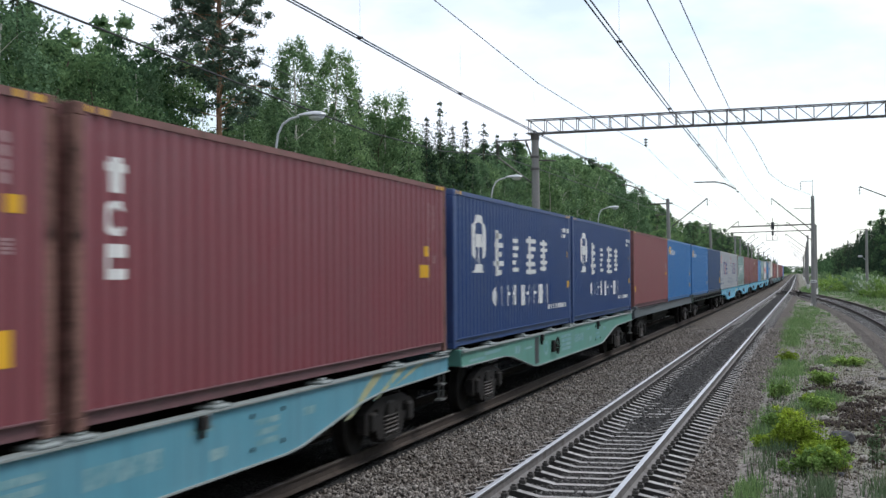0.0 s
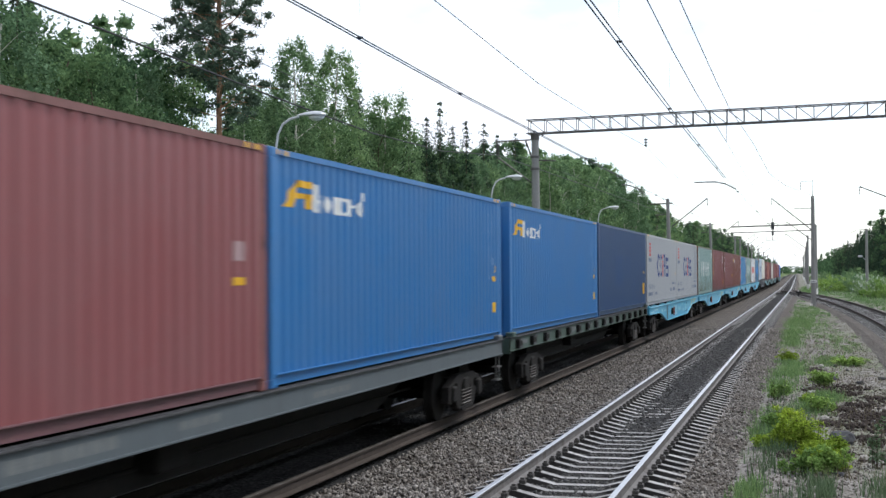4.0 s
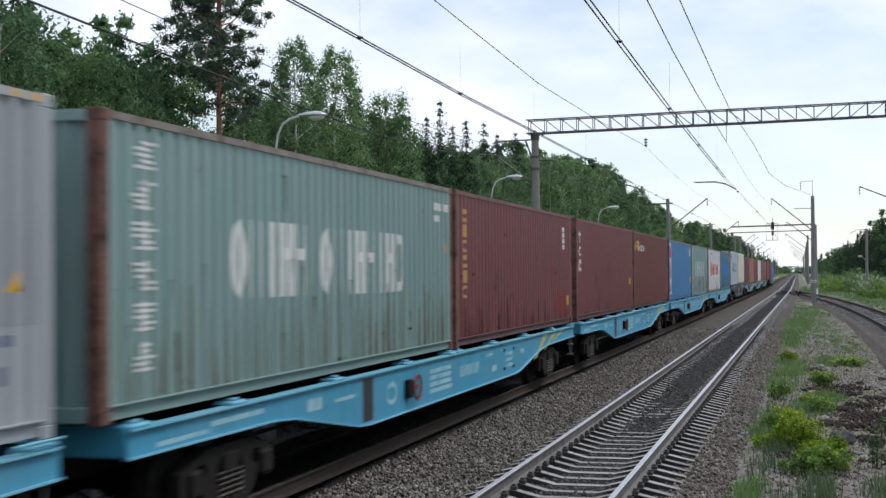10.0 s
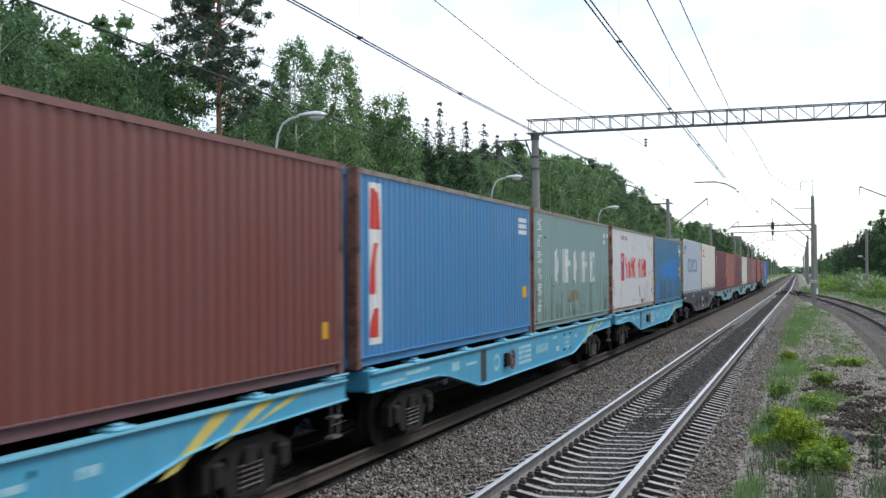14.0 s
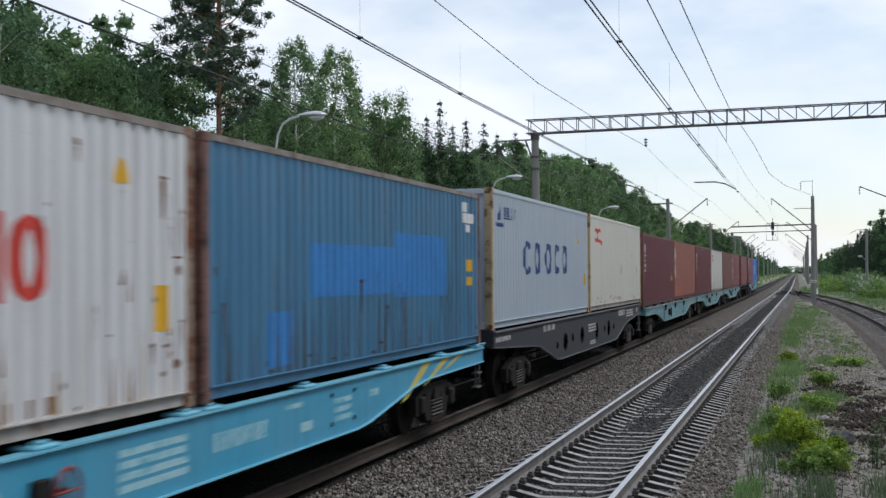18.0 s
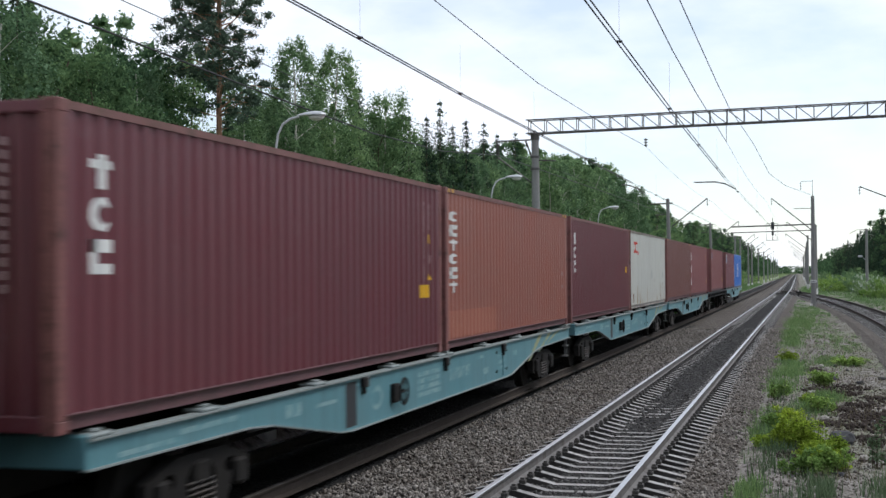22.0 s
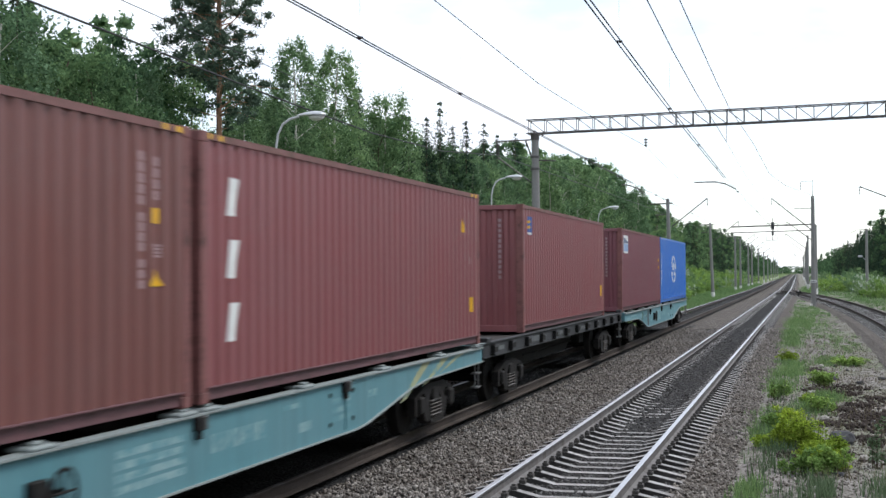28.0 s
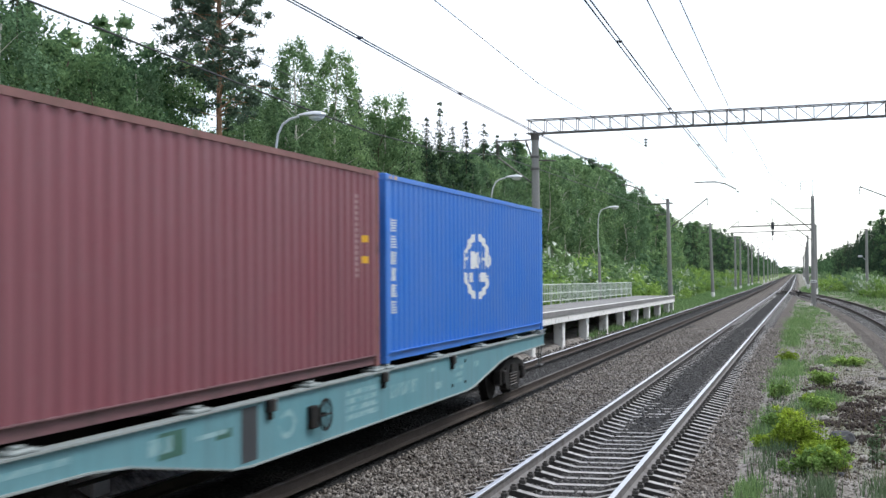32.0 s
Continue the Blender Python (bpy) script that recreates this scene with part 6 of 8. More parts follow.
    head = boxes((-4.32, -3.92, 173.7, 174.05, 7.95, 8.9), (-4.25, -3.98, 173.7, 174.05, 7.2, 7.8), bevel=0.05)
    part("signal_head", head, M_BLACK, s, "black signal heads")
    bm = bmesh.new()
    rod(bm, (-4.12, 173.9, 6.6), (-4.12, 173.9, 9.4), 0.04, 0.04, 6)
    for z in (6.6, 8.7):
        rod(bm, (-4.9, 173.9, z), (-3.5, 173.9, z), 0.04, 0.04, 5)
    rod(bm, (-4.9, 173.9, 6.6), (-4.9, 173.9, 8.7), 0.02, 0.02, 5)
    rod(bm, (-3.5, 173.9, 6.6), (-3.5, 173.9, 8.7), 0.02, 0.02, 5)
    part("cage", bm, M_TRUSS, s)


build_poles()


def build_points():
    """The gear of the points where the siding leaves the near track."""
    p = empty("points_machine", Matrix.Translation((-1.0, 172, BALLAST_TOP)), "dark steel points machine with rods across the track", "points machine")
    part("housing", boxes((-0.35, 0.35, -0.5, 0.5, 0.0, 0.42), (-0.28, 0.28, -0.4, 0.4, 0.42, 0.5), bevel=0.04), M_DARK_STEEL, p)
    for y, z in ((-0.3, 0.22), (0.5, 0.2)):
        bm = bmesh.new()
        rod(bm, (-3.1, y, z), (-0.2, y, z), 0.045, 0.045, 6)
        part("rod", bm, M_DARK_STEEL, p)
    part("timber", boxes((-3.6, 0.9, -0.75, -0.5, 0.02, 0.14), bevel=0.02), M_SHADE_AND_OIL, p)
    part("timber", boxes((-3.6, 0.9, 0.75, 1.0, 0.02, 0.14), bevel=0.02), M_SHADE_AND_OIL, p)
    x, y = -0.95, 158.0
    m = empty("marker_post", Matrix.Translation((x, y, land(x, y))), "short dark marker post beside the points", "post")
    part("shaft", boxes((-0.07, 0.07, -0.07, 0.07, -0.2, 0.75), bevel=0.015), M_DARK_STEEL, m)
    part("cap", boxes((-0.1, 0.1, -0.1, 0.1, 0.75, 0.82), bevel=0.02), M_WHITEWASH, m)


build_points()


def wire(name, pts, r, label, sag=0.0):
    bm = bmesh.new()
    line = []
    for a, b in zip(pts[:-1], pts[1:]):
        a, b = Vector(a), Vector(b)
        for k in range(6):
            t = k / 6
            line.append(a.lerp(b, t) - Vector((0, 0, sag * 4 * t * (1 - t))))
    line.append(Vector(pts[-1]))
    tube(bm, line, r * 1.3, 5)
    me = to_mesh(name, bm)
    me.materials.append(M_WIRE)
    return tagged(new(name, me), label, "cable", "overhead wires")


def build_wires():
    near = {TRACK_NEAR: ([(-2.95, -2, 6.75), (-3.03, 19.1, 6.61), (-3.1, 32, 6.52), (-3.12, GY, 6.4)], [(-3.05, -2, 9.7), (-3.05, 26.9, 8.15), (-3.05, 32.2, 7.97), (-3.05, 39.3, 7.86), (-3.05, GY, 7.85)]),
            TRACK_FAR: ([(-7.25, -2, 6.75), (-7.28, 19, 6.68), (-7.28, 28.2, 6.58), (-7.2, 36, 6.54), (-6.85, GY, 6.3)], [(-7.28, -2, 9.5), (-7.28, 26.1, 8.24), (-7.28, 37, 8.02), (-6.95, 46, 7.95), (-6.3, GY, 7.8)])}
    for x in (TRACK_NEAR, TRACK_FAR):
        contact, carry = near[x]
        far = [(x + 0.2, 110, 6.4), (x - 0.2, 164, 6.4), (x + 0.2, 219, 6.4), (x, 400, 6.4)]
        for d in (-0.04, 0.04):
            wire("contact_wire", [(a + d, y, z) for a, y, z in contact], 0.010, "thin copper contact wire over the track", 0.0)
            wire("contact_wire", [(a + d, y, z) for a, y, z in contact[-1:] + far], 0.005, "thin copper contact wire over the track", 0.0)
        wire("messenger_wire", carry, 0.010 if x == TRACK_NEAR else 0.008, "thin stranded messenger wire", 0.0)
        wire("messenger_wire", carry[-1:] + [(x, y, 8.3) for y in (110, 164, 219, 300, 400)], 0.005, "thin stranded messenger wire", 0.3)
        for y in ((22.7, 31.9, 40.8, 49.5, 64, 86) if x == TRACK_NEAR else (21.4, 28.2, 36, 44, 64, 86)):
            a, z = (float(np.interp(y, [p[1] for p in contact + far], [p[k] for p in contact + far])) for k in (0, 2))
            bm = boxes((a - 0.055, a + 0.055, y - 0.02, y + 0.02, z - 0.01, z + 0.035), bevel=0.01)
            rod(bm, (a, y, z + 0.02), (a, y, z + 1.1), 0.002, 0.002, 4)
            me = to_mesh("dropper", bm)
            me.materials.append(M_WIRE)
            tagged(new("dropper", me), "wire dropper with a clamp on the contact wire", "cable clamp", "droppers")
    wire("feeder_cable", [(-12.6, -2, 8.3), (-12.6, 19.56, 7.3), (-12.6, 30, 7.03), (-12.6, 38, 6.9), (-12.6, 46, 7.05), (-12.43, GY, 7.6), (-12.3, 109.5, 7.9), (-12.3, 160, 7.9), (-12.3, 218, 7.9), (-12.3, 296, 7.9)], 0.017, "thick black feeder cable along the poles", 0.0)
    wire("feeder_cable", [(-12.6, -2, 8.9), (-12.6, 22.8, 7.93), (-12.6, 32, 7.68), (-12.6, 42, 7.7), (-12.6, GY, 7.95), (-12.3, 109.5, 8.2)], 0.008, "thin feeder wire along the poles", 0.0)
    wire("ground_wire", [(-2.7, -2, 8.9), (-2.88, 32.3, 9.2), (-2.93, 46.7, 9.2), (-2.92, GY, 9.2), (-2.56, 70.4, 9.2), (-2.34, 92, 9.2), (-1.5, 105, 9.2), (0.5, 121, 9.3)], 0.011, "dark wire carried over the gantry", 0.0)


build_wires()


# ---- woods and plants ----
def quick_mesh(name, verts, faces, mats):
    """A mesh from arrays; all faces have the same number of corners."""
    verts, faces = np.asarray(verts, dtype=np.float32), np.asarray(faces, dtype=np.int32)
    me = bpy.data.meshes.new(name)
    n, k = faces.shape
    me.vertices.add(len(verts))
    me.vertices.foreach_set("co", verts.ravel())
    me.loops.add(n * k)
    me.loops.foreach_set("vertex_index", faces.ravel())
    me.polygons.add(n)
    me.polygons.foreach_set("loop_start", np.arange(0, n * k, k, dtype=np.int32))
    me.polygons.foreach_set("loop_total", np.full(n, k, dtype=np.int32))
    for m in mats:
        me.materials.append(m)
    me.update(calc_edges=True)
    return me


def leaf_material(name, dark, light, trans=0.35, blossom=None, share=0.0):
    m = bpy.data.materials.new(name)
    m.use_nodes = True
    nt = m.node_tree
    nt.nodes.clear()
    out = nt.nodes.new("ShaderNodeOutputMaterial")
    geo = nt.nodes.new("ShaderNodeNewGeometry")
    info = nt.nodes.new("ShaderNodeObjectInfo").outputs["Random"]
    tc = nt.nodes.new("ShaderNodeTexCoord").outputs["Object"]
    c = ramp_node(nt, geo.outputs["Random Per Island"], 0.0, 1.0, dark, light)
    c = mix_node(nt, 1.0, c, ramp_node(nt, noise_node(nt, tc, 0.5, 3), 0.3, 0.7, (0.75, 0.8, 0.75), (1.0, 1.0, 1.0)), "MULTIPLY")
    c = mix_node(nt, 1.0, c, ramp_node(nt, info, 0.0, 1.0, (0.62, 0.68, 0.72), (1.05, 1.03, 0.92)), "MULTIPLY")
    if blossom:
        k = nt.nodes.new("ShaderNodeMath")
        k.operation = "LESS_THAN"
        nt.links.new(geo.outputs["Random Per Island"], k.inputs[0])
        k.inputs[1].default_value = share
        c = mix_node(nt, k.outputs[0], c, blossom)
    d, t, mx = nt.nodes.new("ShaderNodeBsdfDiffuse"), nt.nodes.new("ShaderNodeBsdfTranslucent"), nt.nodes.new("ShaderNodeMixShader")
    nt.links.new(c, d.inputs["Color"])
    nt.links.new(c, t.inputs["Color"])
    mx.inputs["Fac"].default_value = trans
    nt.links.new(d.outputs[0], mx.inputs[1])
    nt.links.new(t.outputs[0], mx.inputs[2])
    nt.links.new(mx.outputs[0], out.inputs["Surface"])
    return m


M_LEAF = leaf_material("broadleaf_foliage", (0.056, 0.108, 0.056), (0.195, 0.30, 0.15))
M_LEAF2 = leaf_material("birch_foliage", (0.11, 0.19, 0.095), (0.33, 0.46, 0.25))
M_LEAF_MID = leaf_material("fresh_green_foliage", (0.105, 0.19, 0.092), (0.33, 0.46, 0.24))
M_SPRUCE = leaf_material("spruce_needles", (0.026, 0.050, 0.036), (0.090, 0.130, 0.088), 0.15)
M_PINE = leaf_material("pine_needles", (0.075, 0.108, 0.082), (0.215, 0.275, 0.20), 0.2)
M_SHRUB = leaf_material("shrub_foliage", (0.16, 0.275, 0.07), (0.46, 0.62, 0.20))
M_BLOOM = leaf_material("blossoming_shrub", (0.12, 0.20, 0.095), (0.34, 0.46, 0.235), 0.3, (0.62, 0.66, 0.58), 0.22)
M_BARK = surface("dark_bark", (0.085, 0.065, 0.05), 0.95, 0, 3, 0.35, 20, 0.5, 0.02)
M_BIRCH_BARK = surface("birch_bark", (0.50, 0.47, 0.42), 0.85, 0, 2, 0.2, 12, 0.3, 0.01, (0.08, 0.07, 0.06), (0.58, 0.66))
M_PINE_BARK = surface("orange_pine_bark", (0.33, 0.19, 0.12), 0.9, 0, 2, 0.3, 12, 0.5, 0.02, (0.16, 0.11, 0.085), (0.5, 0.7))


def unit(a):
    return a / (np.linalg.norm(a, axis=1)[:, None] + 1e-9)


def cards(centres, size, rng, droop=0.0, aspect=0.6, sides=3):
    """Small leaves, each turned its own way: three-cornered sprays, or pointed ovals with sides=4."""
    n = len(centres)
    a = rng.normal(size=(n, 3))
    a[:, 2] = a[:, 2] * (1 - droop) - droop
    a = unit(a)
    b = unit(np.cross(a, rng.normal(size=(n, 3))))
    s = size * rng.uniform(0.6, 1.35, size=(n, 1))
    a, b = a * s, b * s * aspect
    if sides == 3:
        b = b * 1.15
        v = np.stack([centres - a * 0.9, centres + b + a * 0.5, centres - b * 0.8 + a * 0.9], axis=1)
    else:
        v = np.stack([centres - a, centres + b * 0.9 - a * 0.1, centres + a, centres - b * 0.9 + a * 0.1], axis=1)
    return v.reshape(-1, 3), np.arange(sides * n).reshape(-1, sides)


def facing_cards(centres, normals, size, rng, aspect=0.6, hang=0.0):
    """Leaves that lie across a given direction; hang turns their tips downwards."""
    n = len(centres)
    a = rng.normal(size=(n, 3))
    a[:, 2] -= hang * 2.5
    a = unit(a - normals * np.sum(a * normals, axis=1)[:, None])
    b = np.cross(normals, a)
    s = size * rng.uniform(0.6, 1.35, size=(n, 1))
    a, b = a * s, b * s * aspect * 1.15
    return np.stack([centres - a * 0.9, centres + b + a * 0.5, centres - b * 0.8 + a * 0.9], axis=1).reshape(-1, 3)


def clump_cards(clumps, fine, leaf, core, core_leaf, rng, hang=0.0, aspect=0.6, tilt=0.5):
    """Leaf clumps (centre and three radii): fine leaves on the outside facing out, a few broad sprays within."""
    c = np.repeat(np.asarray(clumps), fine, axis=0)
    d = unit(rng.normal(size=(len(c), 3)))
    p = c[:, :3] + d * c[:, 3:] * rng.uniform(0.7, 1.12, size=(len(c), 1))
    n = d + tilt * rng.normal(size=d.shape)
    n[:, 2] += 0.3
    v = [facing_cards(p, unit(n), leaf, rng, aspect, hang)]
    if core:
        c = np.repeat(np.asarray(clumps), core, axis=0)
        d = unit(rng.normal(size=(len(c), 3)))
        p = c[:, :3] + d * c[:, 3:] * rng.uniform(0.1, 0.72, size=(len(c), 1))
        v.append(facing_cards(p, unit(d + rng.normal(size=d.shape)), core_leaf, rng, 0.65, hang))
    v = np.concatenate(v)
    return v, np.arange(len(v)).reshape(-1, 3)


def limbs_mesh(name, segs, mat):
    bm = bmesh.new()
    for a, b, r0, r1 in segs:
        rod(bm, a, b, r0, r1, 5)
    me = to_mesh(name, bm)
    me.materials.append(mat)
    return me


def broadleaf(seed, tall, wide, low, n, fine, leaf, core, core_leaf, rad=0.8, hang=0.0, lean=0.018):
    """A wavering trunk, limbs that reach to the leaf clumps, and the clumps in an uneven crown."""
    rng = np.random.default_rng(seed)
    segs, clumps, p, r = [], [], np.array([0.0, 0.0, -0.3]), tall * 0.0105
    trunk = [p.copy()]
    for i in range(8):
        q = p + np.array([rng.normal() * lean * tall, rng.normal() * lean * tall, tall * 0.95 / 8])
        r2 = max(0.02, r * 0.84)
        segs.append((tuple(p), tuple(q), r, r2))
        p, r = q, r2
        trunk.append(q.copy())
    trunk = np.array(trunk)

    def on_trunk(f):
        return np.array([np.interp(f, np.linspace(0, 1, 9), trunk[:, k]) for k in range(3)])
    lobes = rng.uniform(0.72, 1.2, size=7)
    for i in range(n):
        u = (i + rng.uniform(0, 1)) / n
        f = low + (0.985 - low) * u
        a = i * 2.4 + rng.normal() * 0.5
        reach = wide * max(0.10, math.sin(math.pi * min(0.96, 0.16 + 0.78 * u))) ** 0.6 * lobes[int((a % 6.283) / 6.284 * 7)]
        d = reach * rng.uniform(0.2, 1.05) ** 0.5
        c = on_trunk(f) + np.array([np.cos(a) * d, np.sin(a) * d, d * rng.uniform(-0.1, 0.3)])
        k = rad * rng.uniform(0.65, 1.25) * (1.0 - 0.22 * u)
        clumps.append((*(c - np.array([0, 0, hang * k])), k * (1 - 0.35 * hang), k * (1 - 0.35 * hang), k * (0.72 + 0.9 * hang)))
        if i % 3 == 0:
            base = on_trunk(max(0.08, f - 0.3 * d / tall - 0.03))
            segs.append((tuple(base), tuple(c), 0.010 * d + 0.014, 0.008))
    v, f = clump_cards(clumps, fine, leaf, core, core_leaf, rng, hang)
    v[:, 2] *= tall / v[:, 2].max()
    return segs, v, f


def spruce(seed, tall, wide, rings, per, leaf):
    """Tiers of drooping boughs that shorten to a thin spire."""
    rng = np.random.default_rng(seed)
    segs, pts, nor = [((0, 0, -0.3), (0, 0, tall * 0.985), tall * 0.012, 0.012)], [], []
    for i in range(rings):
        u = (i + rng.uniform(-0.3, 0.3)) / rings
        z = tall * (0.10 + 0.885 * u)
        reach = wide * max(0.0, 1 - u) ** 0.58 * rng.uniform(0.8, 1.1) + 0.06
        k = rng.integers(5, 8)
        a0 = rng.uniform(0, 6.28)
        for j in range(k):
            a = a0 + 6.28 * j / k + rng.normal() * 0.25
            L = reach * rng.uniform(0.6, 1.15)
            m = max(7, int(per * L / wide * 1.6))
            t = rng.uniform(0.08, 1.0, size=m)
            w = rng.normal(size=m) * 0.11 * L * (1.2 - 0.7 * t)
            x = np.cos(a) * L * t - np.sin(a) * w
            y = np.sin(a) * L * t + np.cos(a) * w
            pts.append(np.stack([x, y, z - L * 0.36 * t ** 1.4 + rng.normal(size=m) * 0.05 - np.abs(rng.normal(size=m)) * 0.10 * (t > 0.25)], axis=1))
            nor.append(np.stack([np.cos(a) * np.ones(m) * 0.6, np.sin(a) * np.ones(m) * 0.6, np.ones(m)], axis=1) + rng.normal(size=(m, 3)) * 0.55)
    p = np.concatenate(pts)
    size = leaf * np.clip(1.2 - 0.6 * p[:, 2:3] / tall, 0.6, 1.0)
    v = facing_cards(p, unit(np.concatenate(nor)), size, rng, 0.42, 0.5)
    return segs, v, np.arange(len(v)).reshape(-1, 3)


def pine(seed, tall):
    """A bare orange trunk, then tiers of crooked boughs with flat pads of needles; the right side hangs lower."""
    rng = np.random.default_rng(seed)
    segs, clumps, p, r = [], [], np.array([0.0, 0.0, -0.3]), 0.235
    trunk = [p.copy()]
    for i in range(9):
        q = p + np.array([rng.normal() * 0.06, rng.normal() * 0.06, (tall + 0.2) / 9])
        segs.append((tuple(p), tuple(q), r, r * 0.88))
        p, r = q, r * 0.88
        trunk.append(q.copy())
    trunk = np.array(trunk)
    for i in range(72):
        u = i / 72
        a = i * 2.4 + rng.normal() * 0.35
        right = math.cos(a - 0.27)
        f = 0.60 - 0.10 * max(0.0, right) + (0.395 + 0.10 * max(0.0, right)) * u
        base = np.array([np.interp(f, np.linspace(0, 1, 10), trunk[:, k]) for k in range(3)])
        L = (2.75 * min(1.0, 0.75 + 1.2 * u) * (1 - u) ** 0.5 + 0.45) * rng.uniform(0.55, 1.12)
        mid = base + np.array([np.cos(a) * L * 0.55, np.sin(a) * L * 0.55, L * rng.uniform(-0.1, 0.45)])
        tip = mid + np.array([np.cos(a + 0.3) * L * 0.45, np.sin(a + 0.3) * L * 0.45, L * rng.uniform(-0.22, 0.12)])
        segs.append((tuple(base), tuple(mid), 0.045, 0.025))
        segs.append((tuple(mid), tuple(tip), 0.025, 0.01))
        for s0, s1, t in ((base, mid, 0.75), (mid, tip, 0.15), (mid, tip, 0.6), (mid, tip, 1.0)):
            k = rng.uniform(0.30, 0.56)
            clumps.append((*(s0 + (s1 - s0) * t + rng.normal(size=3) * np.array([0.34, 0.34, 0.24])), k, k, k * 0.6))
    for i in range(9):
        z = tall * rng.uniform(0.44, 0.62)
        a = rng.uniform(0, 6.28)
        tip = (np.cos(a) * 1.5, np.sin(a) * 1.5, z + rng.uniform(-0.2, 0.4))
        segs.append(((trunk[4][0], trunk[4][1], z), tip, 0.025, 0.008))
        clumps.append((*tip, 0.3, 0.3, 0.12))
    v, f = clump_cards(clumps, 92, 0.074, 16, 0.14, rng, 0.0, 0.36, 0.9)
    return segs, v, f


def tree_thing(name, made, bark, leaves, label, category, group):
    segs, v, f = made
    t = empty(name, Matrix.Translation((0, -200, 0)), label, category, group)
    part("trunk", limbs_mesh("trunk", segs, bark), bark, t)
    part("crown", quick_mesh("crown", v, f, [leaves]), leaves, t)
    return t


def at(x, y, turn, size, z=None):
    return Matrix.LocRotScale((x, y, (land(x, y) if z is None else z) - 0.05), Euler((0, 0, turn)), Vector((size, size, size)))


def plant(ob, m):
    """Copies a thing to the pose m with its size."""
    c = copy_thing(ob, m)
    c.matrix_basis = m
    return c


def crest(u):
    """Height of the wood's crest over the eye for each metre of distance, along the edge of the wood; u is y over the distance to the side."""
    return float(np.interp(u, (1.2, 1.5, 1.76, 1.83, 1.92, 2.02, 2.2, 2.45, 2.9, 3.05, 3.25, 3.7, 4.2, 4.7, 5.3, 5.9, 7.05, 7.4, 8.3, 9.6, 10.9, 12.3, 18, 28),
                           (0.335, 0.345, 0.365, 0.335, 0.365, 0.38, 0.34, 0.34, 0.37, 0.40, 0.35, 0.365, 0.40, 0.44, 0.48, 0.515, 0.53, 0.455, 0.465, 0.44, 0.41, 0.46, 0.49, 0.48)))


